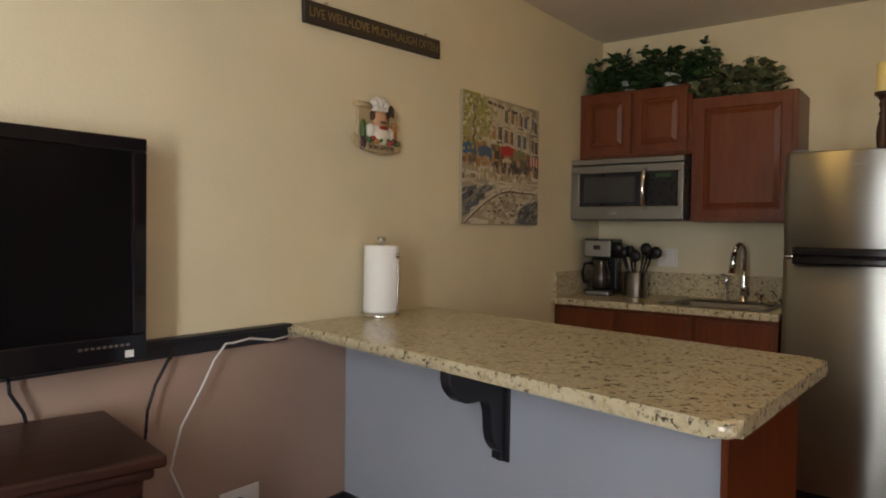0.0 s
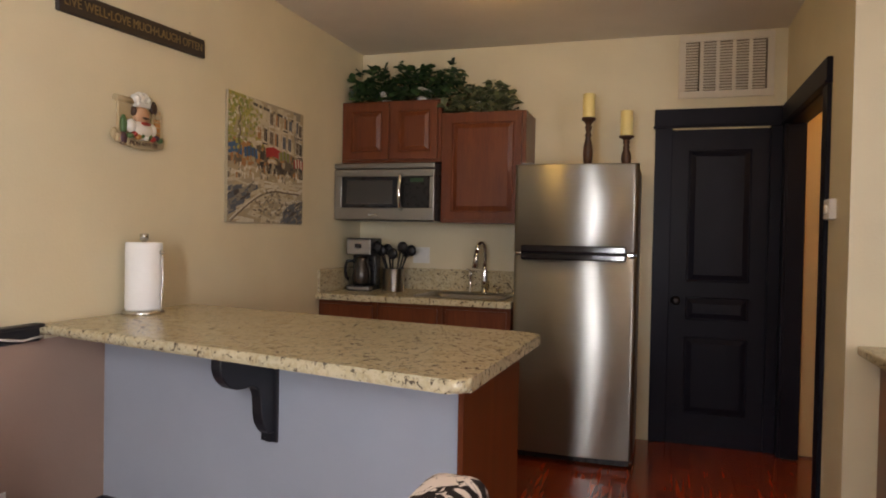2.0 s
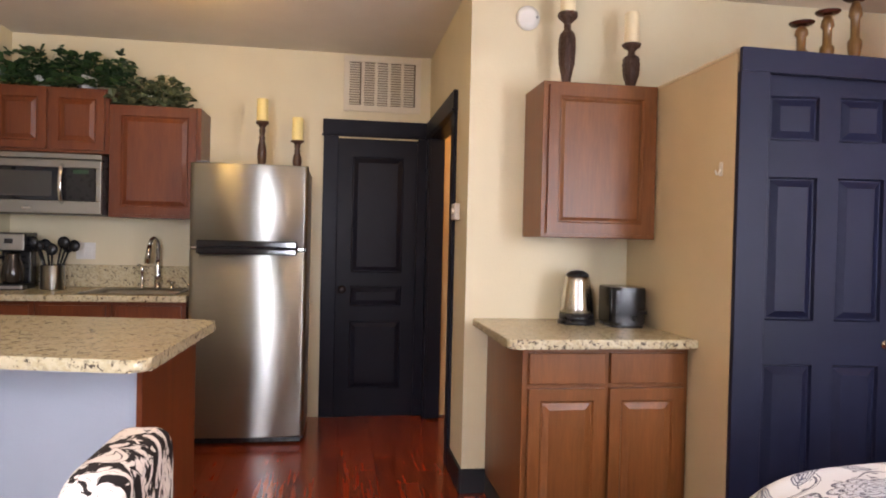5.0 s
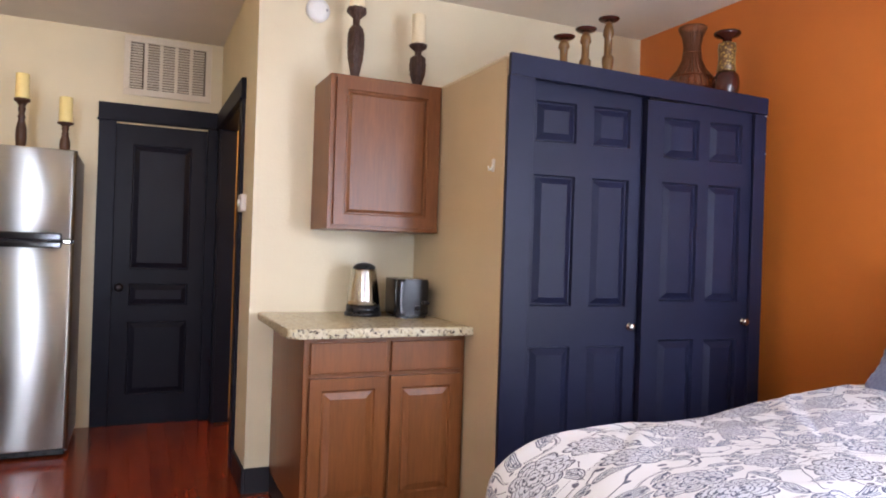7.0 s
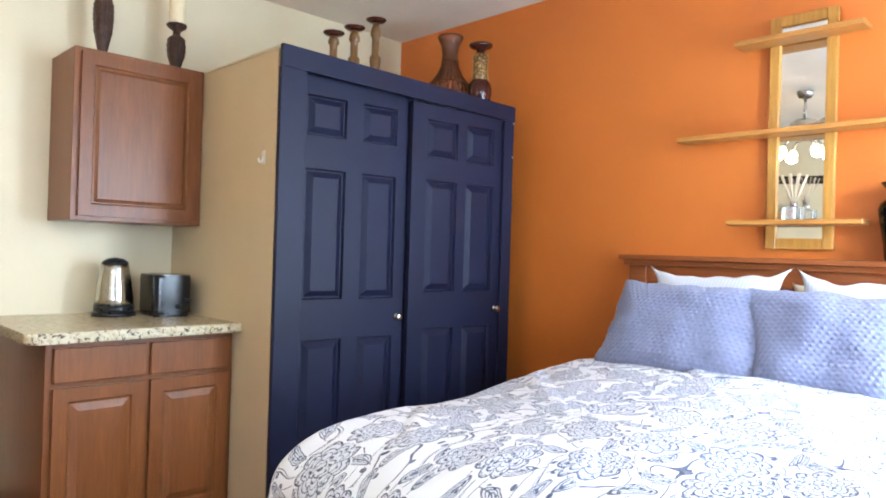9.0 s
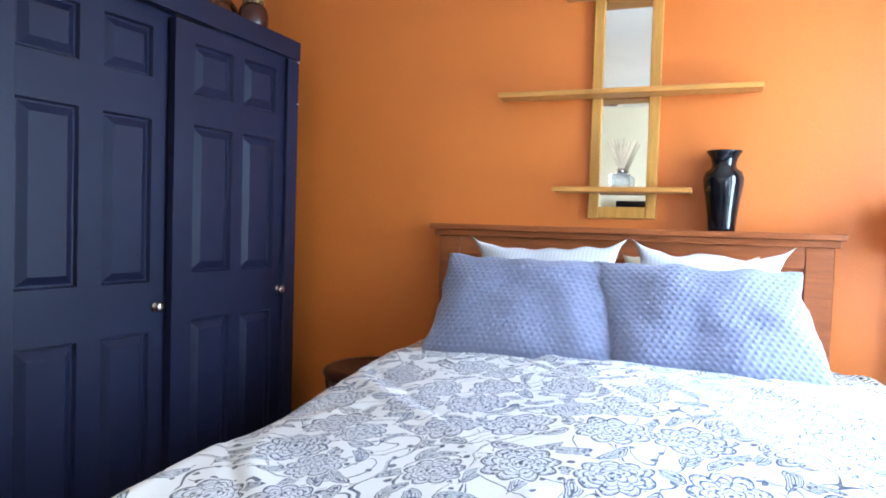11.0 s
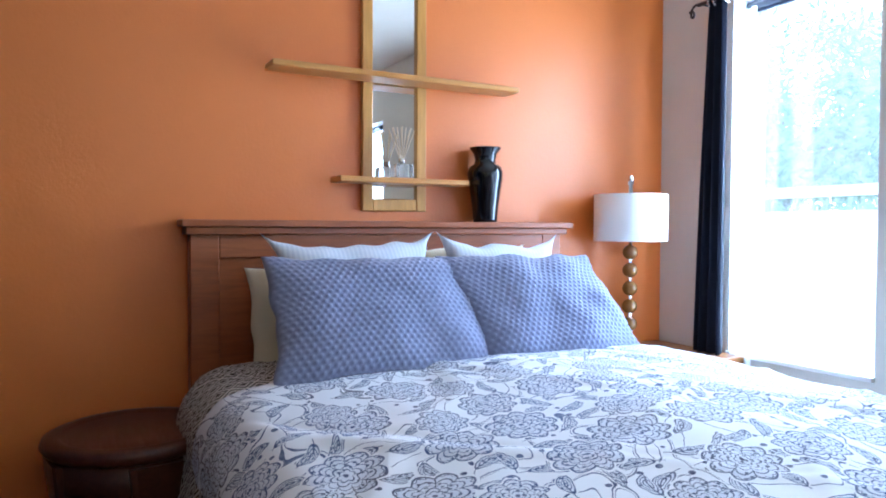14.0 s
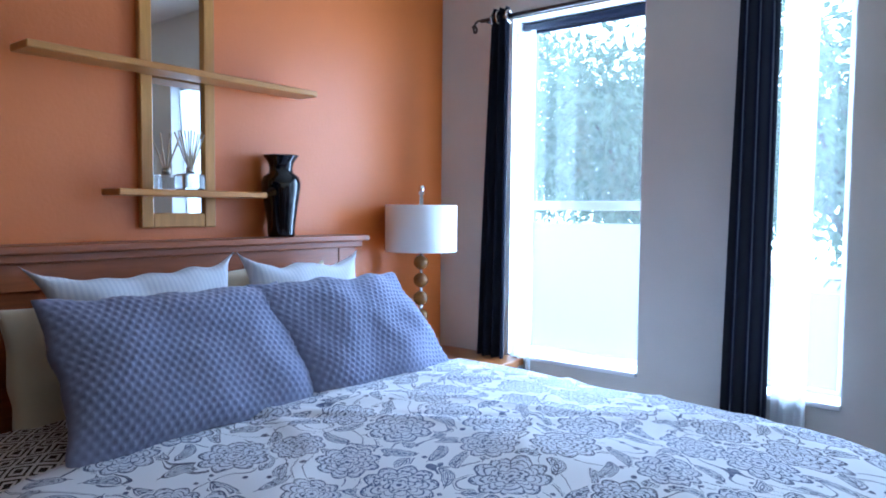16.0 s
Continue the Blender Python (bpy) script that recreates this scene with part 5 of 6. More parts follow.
outlet("wall_outlet", Matrix.Translation((XW, 1.455, 0.345)) @ pose(0, 0, 0, 0, 0, 90), 0.165, 0.115, "white wall outlet with a black plug", 2, True)
outlet("wall_outlet", pose(-0.733, YN, 1.163), 0.125, 0.115, "white double outlet above the backsplash", 2)

# ---- left wall decor ----
TO_EAST = pose(0, 0, 0, 0, 0, 90)  # turns a front that looks to -y towards +x


def lettering(words, size, depth=0.0015):
    c = bpy.data.curves.new("lettering", "FONT")
    c.body, c.size, c.extrude, c.align_x, c.align_y = words, size, depth, "CENTER", "CENTER"
    tmp = new("lettering", c)
    bpy.context.view_layer.update()
    me = bpy.data.meshes.new_from_object(tmp.evaluated_get(bpy.context.evaluated_depsgraph_get()))
    bpy.data.objects.remove(tmp)
    return me


brass = metal("dull_gold_letters", (0.30, 0.24, 0.14), 0.45)
sign = thing("wooden_sign", Matrix.Translation((XW + 0.001, 2.14, 2.155)) @ TO_EAST @ pose(0, 0, 0, 0, -2.2, 0), "dark brown wooden plank sign with gold lettering", "sign")
part("board", box(bmesh.new(), -0.42, -0.02, -0.043, 0.42, 0.0, 0.043, 0.003), plastic("dark_brown_board", (0.022, 0.014, 0.012), 0.55), sign)
me = lettering("LIVE WELL\u2022LOVE MUCH\u2022LAUGH OFTEN", 0.052)
me.materials.append(brass)
wide = max(v.co.x for v in me.vertices) - min(v.co.x for v in me.vertices)
tx = new("lettering", me)
tx.parent = sign
tx.matrix_local = Matrix.Translation((0, -0.0205, 0)) @ pose(0, 0, 0, 90) @ Matrix.Diagonal((0.79 / wide, 1.0, 1, 1))
tagged(tx, "gold raised capital letters")
for hx in (-0.3, 0.32):
    part("hook", tube(bmesh.new(), [(hx, -0.01, 0.04), (hx + 0.008, -0.01, 0.052), (hx, -0.01, 0.056), (hx - 0.008, -0.01, 0.048)], 0.002, 6), iron, sign)

# plaque: one plain relief
bm = bmesh.new()


def blob(x, y, z, rx, ry, rz, slot, steps=14):
    made = bmesh.ops.create_uvsphere(bm, u_segments=steps, v_segments=steps - 4, radius=1.0)["verts"]
    bmesh.ops.transform(bm, matrix=Matrix.Translation((x, y, z)) @ Matrix.Diagonal((rx, ry, rz, 1)), verts=made)
    for v in made:
        for f in v.link_faces:
            f.material_index, f.smooth = slot, True


def slab(x0, z0, x1, z1, y0, y1, slot):
    before = set(bm.faces)
    box(bm, x0, y0, z0, x1, y1, z1, 0.004)
    for f in set(bm.faces) - before:
        f.material_index = slot


slab(-0.128, -0.085, -0.03, 0.10, -0.014, 0.0, 0)
slab(-0.03, -0.085, 0.10, 0.03, -0.014, 0.0, 0)
rod(bm, (-0.152, -0.016, 0.098), (-0.045, -0.016, 0.098), 0.016, 14)
for k in range(11):  # curved ribbon
    t_ = (k - 5) / 5
    slab(0.0 + 0.135 * t_ - 0.017, -0.118 + 0.020 * t_ * t_ - 0.022, 0.0 + 0.135 * t_ + 0.017, -0.118 + 0.020 * t_ * t_ + 0.022, -0.046 + 0.014 * t_ * t_, -0.012, 0)
blob(-0.152, -0.016, -0.080, 0.022, 0.012, 0.030, 0, 10)
blob(0.152, -0.016, -0.085, 0.018, 0.012, 0.032, 0, 10)
blob(0.0, -0.026, 0.030, 0.044, 0.030, 0.052, 2)
blob(0.0, -0.028, -0.045, 0.072, 0.034, 0.050, 3)
blob(-0.066, -0.032, -0.030, 0.030, 0.020, 0.036, 3, 12)
blob(0.064, -0.032, -0.036, 0.028, 0.020, 0.036, 3, 12)
for dx, dz in ((-0.034, 0.0), (-0.012, 0.014), (0.014, 0.014), (0.036, 0.0), (0.0, 0.0)):
    blob(dx, -0.026, 0.112 + dz, 0.026, 0.024, 0.026, 3, 10)
slab(-0.040, 0.072, 0.042, 0.098, -0.048, -0.006, 3)
blob(-0.042, -0.020, 0.048, 0.012, 0.02, 0.026, 1, 8)
blob(0.0, -0.055, 0.016, 0.026, 0.007, 0.007, 1, 8)
blob(0.0, -0.056, -0.012, 0.034, 0.012, 0.010, 7, 8)
blob(0.085, -0.022, 0.085, 0.026, 0.012, 0.036, 1, 10)
rod(bm, (0.072, -0.024, -0.05), (0.083, -0.024, 0.06), 0.006, 8)
for dx in (-0.010, 0.0, 0.010):
    rod(bm, (0.118 + dx, -0.018, 0.02), (0.124 + dx, -0.018, 0.075), 0.005, 6)
slab(0.098, -0.080, 0.134, 0.030, -0.026, -0.006, 4)
for k in range(4):
    slab(0.096, -0.072 + 0.028 * k, 0.138, -0.064 + 0.028 * k, -0.029, -0.006, 0)
blob(-0.105, -0.022, -0.030, 0.017, 0.016, 0.052, 5, 10)
blob(-0.112, -0.026, -0.098, 0.022, 0.018, 0.034, 6, 10)
for k in range(9):
    blob(-0.085 + 0.024 * k, -0.044, -0.082 + 0.010 * (k % 2), 0.018, 0.015, 0.015, (5, 7, 4, 5, 3, 5, 7, 6, 5)[k], 8)
solid("wall_plaque", bm, (plastic("parchment_resin", (0.42, 0.32, 0.18), 0.6), plastic("dark_brown_resin", (0.06, 0.028, 0.015), 0.5), plastic("tan_resin", (0.50, 0.27, 0.15), 0.5), plastic("white_resin", (0.70, 0.66, 0.58), 0.5),
      plastic("orange_resin", (0.50, 0.22, 0.06), 0.5), plastic("green_resin", (0.05, 0.11, 0.03), 0.5), plastic("purple_resin", (0.06, 0.02, 0.03), 0.5), plastic("red_resin", (0.35, 0.03, 0.02), 0.5)),
      "painted resin kitchen plaque hanging on the wall", "plaque", m=Matrix.Translation((XW + 0.001, 2.135, 1.757)) @ TO_EAST @ Matrix.Diagonal((0.9, 0.9, 0.82, 1)))

bon = lettering("BON APPETIT", 0.030)
bon.materials.append(plastic("dark_ribbon_letters", (0.10, 0.05, 0.03), 0.6))
tx = new("lettering", bon)
tx.parent = bpy.data.objects["wall_plaque"]
tx.matrix_local = Matrix.Translation((0.0, -0.0475, -0.116)) @ pose(0, 0, 0, 90)
tagged(tx, "dark lettering on the ribbon")

# street painting on canvas
art = thing("canvas_painting", Matrix.Translation((XW + 0.001, 2.75, 1.355)) @ TO_EAST, "unframed canvas painting of a street scene", "painting")
PW, PH, PD = 0.765, 0.668, 0.018
part("canvas", box(bmesh.new(), 0, -PD, 0, PW, 0, PH, 0.003), fabric("primed_canvas", (0.36, 0.30, 0.20), 600, 0.06), art)
inks = [(0.56, 0.48, 0.33), (0.43, 0.34, 0.20), (0.36, 0.32, 0.07), (0.20, 0.23, 0.04), (0.06, 0.05, 0.04), (0.04, 0.12, 0.24), (0.42, 0.04, 0.035), (0.42, 0.19, 0.06), (0.10, 0.11, 0.13), (0.26, 0.23, 0.17), (0.64, 0.58, 0.45), (0.15, 0.11, 0.07)]
CREAM, TAN, LIME, LEAF, INK, BLUE, RED, RUST, SLATE, GREY, PALE, UMBER = range(12)
rng = random.Random(5)
bm = bmesh.new()
layer = [0.0]


def stroke(x, z, w, h, ink, turn=0.0):
    """A dab of paint, kept inside the canvas."""
    layer[0] += 0.0000012
    c, s = math.cos(turn), math.sin(turn)
    pts = []
    for a, b in ((-w, -h * 0.8), (w * 0.9, -h), (w, h * 0.9), (-w * 0.9, h)):
        px, pz = x + (a * c - b * s) / 2, z + (a * s + b * c) / 2
        pts.append(bm.verts.new((min(max(px, 0.001), PW - 0.001), -PD - 0.0006 - layer[0], min(max(pz, 0.001), PH - 0.001))))
    bm.faces.new(pts).material_index = ink


def at_(fx, fz):
    return fx * PW, fz * PH


for k in range(260):  # street
    x, z = at_(rng.random(), rng.uniform(0, 0.44))
    stroke(x, z, rng.uniform(0.06, 0.16), rng.uniform(0.010, 0.024), rng.choice((CREAM, TAN, CREAM, TAN, PALE)), rng.uniform(-0.2, 0.3))
for k in range(170):  # facades
    x, z = at_(rng.uniform(0.22, 0.86), rng.uniform(0.60, 0.97))
    stroke(x, z, rng.uniform(0.04, 0.10), rng.uniform(0.02, 0.05), rng.choice((CREAM, TAN, CREAM, CREAM)), rng.uniform(-0.08, 0.08))
for k in range(60):  # side street facade in shade
    x, z = at_(rng.uniform(0.87, 1.0), rng.uniform(0.60, 1.0))
    stroke(x, z, rng.uniform(0.03, 0.06), rng.uniform(0.03, 0.07), rng.choice((TAN, GREY, CREAM, GREY)), rng.uniform(-0.1, 0.1))
for fx, fz, ink in ((0.53, 0.88, UMBER), (0.61, 0.88, RUST), (0.73, 0.875, RUST), (0.80, 0.87, SLATE), (0.37, 0.73, RUST), (0.45, 0.73, UMBER), (0.53, 0.715, UMBER), (0.60, 0.71, RUST), (0.71, 0.70, SLATE), (0.79, 0.695, SLATE), (0.91, 0.86, SLATE), (0.95, 0.84, INK), (0.91, 0.68, UMBER), (0.96, 0.67, INK)):
    x, z = at_(fx, fz)
    stroke(x, z, 0.046, 0.088, PALE)
    stroke(x - 0.008, z, 0.018, 0.076, ink)
    stroke(x + 0.010, z - 0.002, 0.018, 0.078, rng.choice((INK, UMBER, ink)))
    stroke(x, z - 0.048, 0.056, 0.008, rng.choice((INK, PALE)))
for k in range(22):  # attic and cornice
    x, z = at_(0.28 + 0.026 * k, 0.955 - 0.002 * k)
    stroke(x, z, 0.022, 0.016, rng.choice((INK, UMBER, PALE, TAN)), 0.05)
for k in range(80):  # shop fronts
    x, z = at_(rng.uniform(0, 0.44), rng.uniform(0.46, 0.63))
    stroke(x, z, rng.uniform(0.02, 0.05), rng.uniform(0.02, 0.045), rng.choice((RUST, RUST, TAN, RUST, UMBER)), rng.uniform(-0.2, 0.2))
for k in range(90):
    x, z = at_(rng.uniform(0.40, 1.0), rng.uniform(0.43, 0.57))
    stroke(x, z, rng.uniform(0.02, 0.05), rng.uniform(0.025, 0.05), rng.choice((UMBER, INK, UMBER, RUST, INK)), rng.uniform(-0.15, 0.15))
for fx, fz, w, ink, other in ((0.08, 0.58, 0.12, BLUE, BLUE), (0.27, 0.575, 0.12, BLUE, SLATE), (0.56, 0.605, 0.15, RED, RED), (0.72, 0.59, 0.13, GREY, LEAF), (0.93, 0.55, 0.11, RED, PALE)):
    x, z = at_(fx, fz)
    for j in range(7):
        stroke(x + (j - 3) * w / 7, z - 0.004 * abs(j - 3), w / 6, 0.056, (ink, other)[j % 2], 0.12)
for k in range(12):  # cream parasol
    x, z = at_(0.50 + 0.009 * k, 0.515 + 0.012 * math.sin(k * 0.28))
    stroke(x, z, 0.016, 0.022, (CREAM, PALE, TAN)[k % 3], 0.5 - 0.09 * k)
for k in range(430):  # foliage
    fx, fz = rng.gauss(0.12, 0.12), rng.gauss(0.84, 0.12)
    if fz < 0.62 and rng.random() < 0.8:
        continue
    x, z = at_(min(max(fx, 0.01), 0.42), min(max(fz, 0.5), 0.99))
    stroke(x, z, rng.uniform(0.010, 0.03), rng.uniform(0.010, 0.024), rng.choice((LIME, LIME, LIME, LEAF, LEAF, PALE, TAN)), rng.uniform(0, 3))
for k in range(26):
    x, z = at_(0.13 + 0.012 * math.sin(k), 0.45 + 0.018 * k)
    stroke(x, z, 0.012, 0.02, UMBER, 0.2)
for k in range(70):  # passers-by and tables as dabs
    x, z = at_(rng.random(), rng.uniform(0.36, 0.46))
    stroke(x, z, rng.uniform(0.008, 0.016), rng.uniform(0.014, 0.035), rng.choice((UMBER, UMBER, PALE, RUST, PALE, GREY)), rng.uniform(-0.1, 0.1))
for k in range(120):  # dark wagon, lower corner
    f, g_ = rng.random(), rng.random()
    x, z = at_(0.36 * f, 0.06 + 0.20 * g_ + 0.04 * f)
    if 0.06 + 0.20 * g_ > 0.02 + 0.62 * f * 0.36 * 1.1:
        stroke(x, z, 0.05, 0.026, rng.choice((SLATE, SLATE, GREY, INK)), 0.35)
for k in range(80):  # pale curved kerb and mouldings
    a = k / 80
    for base, ink in ((0.03, PALE), (0.012, UMBER), (-0.14, GREY)):
        x, z = at_(0.04 + 0.9 * a, base + 0.26 * math.sin(min(a * 2.4, 1.75)))
        if base > 0 or a < 0.3:
            stroke(x, max(z + (0.20 if base < 0 else 0), 0.005), 0.026, 0.009, ink, 0.75 - 0.9 * a)
for k in range(110):  # dappled shade under the tree
    x, z = at_(rng.gauss(0.58, 0.14), rng.gauss(0.15, 0.07))
    stroke(x, z, rng.uniform(0.012, 0.04), rng.uniform(0.006, 0.014), rng.choice((UMBER, TAN, GREY, UMBER)), rng.uniform(-0.9, 0.9))
for k in range(150):  # dark round car body
    a, r = rng.uniform(0.0, 1.57), math.sqrt(rng.random())
    x, z = PW - 0.25 * r * math.cos(a), 0.135 * r * math.sin(a)
    stroke(x, z, 0.04, 0.014, rng.choice((SLATE, SLATE, INK, GREY, SLATE)), 0.5)
for k in range(30):
    a = 1.57 * k / 30
    x, z = PW - 0.262 * math.cos(a), 0.145 * math.sin(a)
    stroke(x, z, 0.020, 0.008, (PALE, GREY)[k % 2], 1.3 - a)
part("picture", bm, [plastic("oil_paint", c, 0.5, 0.25) for c in inks], art, "loose painterly street with awnings and cars")

# ---- back wall vent, thermostat, alarm, hook ----
vent = thing("wall_vent", pose(0.985, YN, 2.205), "cream metal return-air grille above the door", "vent")
VW, VH = 0.555, 0.40
part("backing", box(bmesh.new(), 0.02, -0.004, 0.02, VW - 0.02, 0.0, VH - 0.02), vent_dark, vent)
bm = bmesh.new()
for x0, z0, x1, z1 in ((0, 0, VW, 0.045), (0, VH - 0.045, VW, VH), (0, 0.045, 0.04, VH - 0.045), (VW - 0.04, 0.045, VW, VH - 0.045)):
    box(bm, x0, -0.014, z0, x1, 0.0, z1, 0.003)
part("frame", bm, vent_white, vent)
for k in range(1, 5):
    x = 0.04 + (VW - 0.08) * k / 5
    part("mullion", box(bmesh.new(), x - 0.011, -0.012, 0.045, x + 0.011, -0.003, VH - 0.045), vent_white, vent)
slat = mesh_of(box(bmesh.new(), 0.0, -0.0012, -0.006, (VW - 0.08) / 5 - 0.022, 0.0012, 0.006), "slat", vent_white)
for k in range(5):
    for j in range(17):
        s_ = new("slat", slat)
        s_.parent = vent
        s_.matrix_local = Matrix.Translation((0.04 + (VW - 0.08) * k / 5 + (0.011 if k else 0.0), -0.007, 0.056 + j * 0.0178)) @ pose(0, 0, 0, 40)
th = thing("thermostat", pose(XHALL, 3.13, 1.452, 0, 0, -90), "white wall thermostat beside the doorway", "thermostat")
part("case", box(bmesh.new(), -0.055, -0.03, -0.045, 0.055, 0.0, 0.045, 0.006, 2), white_plastic, th)
part("dial", lathe(bmesh.new(), [(0.02, 0), (0.018, 0.008), (0.002, 0.009)], steps=20), white_plastic, th, "", Matrix.Translation((0, -0.03, 0)) @ TO_SOUTH)
al = thing("smoke_alarm", Matrix.Translation((1.905, YNOOK, 2.445)) @ TO_SOUTH, "round white smoke alarm high on the wall", "smoke alarm")
part("case", lathe(bmesh.new(), [(0.062, 0), (0.062, 0.012), (0.056, 0.024), (0.035, 0.032), (0.03, 0.030), (0.002, 0.030)], steps=32), white_plastic, al)
part("test_button", lathe(bmesh.new(), [(0.008, 0.026), (0.008, 0.031), (0.002, 0.032)], x=0.04, steps=14), plastic("grey_button", (0.3, 0.3, 0.3), 0.5), al)
hk = thing("wall_hook", pose(XCLOSET, 1.972, 1.608), "small white plastic wall hook", "hook")
part("plate", box(bmesh.new(), -0.004, -0.012, -0.028, 0.0, 0.012, 0.028, 0.0015), white_plastic, hk)
part("prong", tube(bmesh.new(), [(-0.004, 0, 0.0), (-0.012, 0, -0.022), (-0.022, 0, -0.022), (-0.026, 0, -0.005)], 0.004, 8), white_plastic, hk)


# ---- candle holders ----
def candle_holder(name, x, y, z, tall, plate, body, candle, material, wax_mat, label, bulge=1.0, ribs=0):
    c = thing(name, pose(x, y, z), label, "candle holder")
    if body == "turned":
        prof = [(0.036, 0), (0.036, 0.012), (0.024, 0.022), (0.030, 0.30 * tall), (0.028, 0.45 * tall), (0.016, 0.62 * tall), (0.022, 0.66 * tall), (0.014, 0.72 * tall), (0.022, 0.82 * tall), (0.016, 0.86 * tall), (plate * 0.7, 0.93 * tall), (plate, 0.95 * tall), (plate, tall)]
    elif body == "urn":
        prof = [(0.026, 0), (0.022, 0.02 * tall), (0.020, 0.08 * tall), (0.036 * bulge, 0.3 * tall), (0.041 * bulge, 0.5 * tall), (0.040 * bulge, 0.62 * tall), (0.036 * bulge, 0.72 * tall), (0.017, 0.78 * tall), (0.018, 0.86 * tall), (plate * 0.9, 0.93 * tall), (plate, 0.96 * tall), (plate * 0.96, tall), (plate * 0.7, tall * 0.985)]
    else:
        prof = [(0.030, 0), (0.026, 0.02), (0.017, 0.05), (0.019, 0.25 * tall), (0.028, 0.42 * tall), (0.028, 0.48 * tall), (0.018, 0.52 * tall), (0.018, 0.74 * tall), (0.027, 0.78 * tall), (0.024, 0.86 * tall), (0.014, tall - 0.018)]
        part("dish", lathe(bmesh.new(), [(0.014, tall - 0.018), (plate * 0.8, tall - 0.012), (plate, tall - 0.004), (plate, tall), (plate * 0.85, tall - 0.003), (0.002, tall - 0.006)], steps=28), oxblood, c, "dark oxblood dish")
    if ribs:  # carved knobs: more rows, each turned half a knob
        fine = []
        for (r0, h0), (r1, h1) in zip(prof, prof[1:]):
            count_ = max(1, int(abs(h1 - h0) / 0.011))
            for j in range(count_):
                r_ = r0 + (r1 - r0) * j / count_
                fine.append((r_ * (1.07 if len(fine) % 2 and 0.1 * tall < h0 < 0.7 * tall else 0.97), h0 + (h1 - h0) * j / count_))
        prof = fine + [prof[-1]]
    part("stem", lathe(bmesh.new(), prof, steps=40 if ribs else 28, waves=ribs, wave=0.055 if ribs else 0), material, c)
    if candle:
        part("candle", lathe(bmesh.new(), [(0.036, tall), (0.037, tall + 0.004), (0.036, tall + candle - 0.004), (0.033, tall + candle), (0.02, tall + candle - 0.004), (0.002, tall + candle - 0.005)], steps=24), wax_mat, c, "pillar candle")
        part("wick", rod(bmesh.new(), (0, 0, tall + candle - 0.006), (0.002, 0, tall + candle + 0.008), 0.0015, 6), black_plastic, c)
    return c


carved = wood("carved_dark_wood", (0.028, 0.012, 0.008), (0.085, 0.038, 0.022), 0.45, scale=20)
bump(carved.node_tree.nodes, carved.node_tree.links, carved.node_tree.nodes["Principled BSDF"], noise_tex(carved.node_tree.nodes, carved.node_tree.links, coords(carved.node_tree.nodes, carved.node_tree.links), 75, 2), 1.0, 0.012)
candle_holder("candle_holder", 0.465, 4.02, 1.722, 0.315, 0.042, "turned", 0.145, turned_wood, wax, "tall turned dark wood candle holder with yellow candle")
candle_holder("candle_holder", 0.690, 4.02, 1.722, 0.20, 0.044, "turned", 0.15, turned_wood, wax, "short turned dark wood candle holder with yellow candle")
candle_holder("candle_holder", 2.06, 2.68, 2.057, 0.37, 0.050, "urn", 0.15, carved, ivory_wax, "tall carved dark wood candle holder with ivory candle", 1.0, 9)
candle_holder("candle_holder", 2.395, 2.68, 2.057, 0.24, 0.047, "urn", 0.155, carved, ivory_wax, "short carved dark wood candle holder with ivory candle", 1.0, 9)
bronze = wood("bronzed_wood", (0.06, 0.022, 0.008), (0.30, 0.155, 0.045), 0.3, scale=14)
oxblood = plastic("dark_oxblood_enamel", (0.055, 0.010, 0.006), 0.22, 0.3)
for x, tall in ((2.87, 0.237), (2.99, 0.292), (3.12, 0.362)):
    candle_holder("candle_holder", x, 2.05, 2.008, tall, 0.05, "spindle", 0, bronze, None, "bronzed candlestick with dark dished top on the closet")
mosaic, n_, l_, b_ = shader("gold_bead_mosaic", 0.3)
tiles = n_.new("ShaderNodeTexVoronoi")
tiles.inputs["Scale"].default_value = 75
l_.new(coords(n_, l_), tiles.inputs["Vector"])
l_.new(ramp(n_, l_, tiles.outputs["Distance"], [(0.25, (0.42, 0.27, 0.07)), (0.55, (0.10, 0.045, 0.015))]), b_.inputs["Base Color"])
bump(n_, l_, b_, tiles.outputs["Distance"], 0.5, 0.003)
urn = thing("candle_holder", pose(3.73, 1.905, 2.008) @ Matrix.Diagonal((0.92, 0.92, 0.90, 1)), "oxblood candle holder with gold bead collar on the closet", "candle holder")
part("bowl", lathe(bmesh.new(), [(0.035, 0), (0.055, 0.03), (0.068, 0.08), (0.070, 0.12), (0.062, 0.155), (0.045, 0.175)], steps=32), oxblood, urn)
part("collar", lathe(bmesh.new(), [(0.044, 0.175), (0.050, 0.18), (0.045, 0.215), (0.043, 0.255), (0.047, 0.30), (0.044, 0.33), (0.030, 0.335)], steps=32), mosaic, urn, "gold bead mosaic collar")
part("dish", lathe(bmesh.new(), [(0.024, 0.335), (0.024, 0.358), (0.062, 0.372), (0.070, 0.382), (0.068, 0.392), (0.05, 0.386), (0.002, 0.38)], steps=32), oxblood, urn)
wire = thing("wire_vase", pose(3.70, 2.11, 2.008) @ Matrix.Diagonal((1, 1, 1.09, 1)), "tall brown woven wire vase on the closet", "vase")
prof = [(0.095, 0), (0.115, 0.03), (0.13, 0.07), (0.13, 0.11), (0.108, 0.15), (0.072, 0.19), (0.048, 0.24), (0.041, 0.30), (0.05, 0.35), (0.069, 0.385), (0.068, 0.395)]
rust = metal("brown_wire", (0.16, 0.07, 0.035), 0.5)
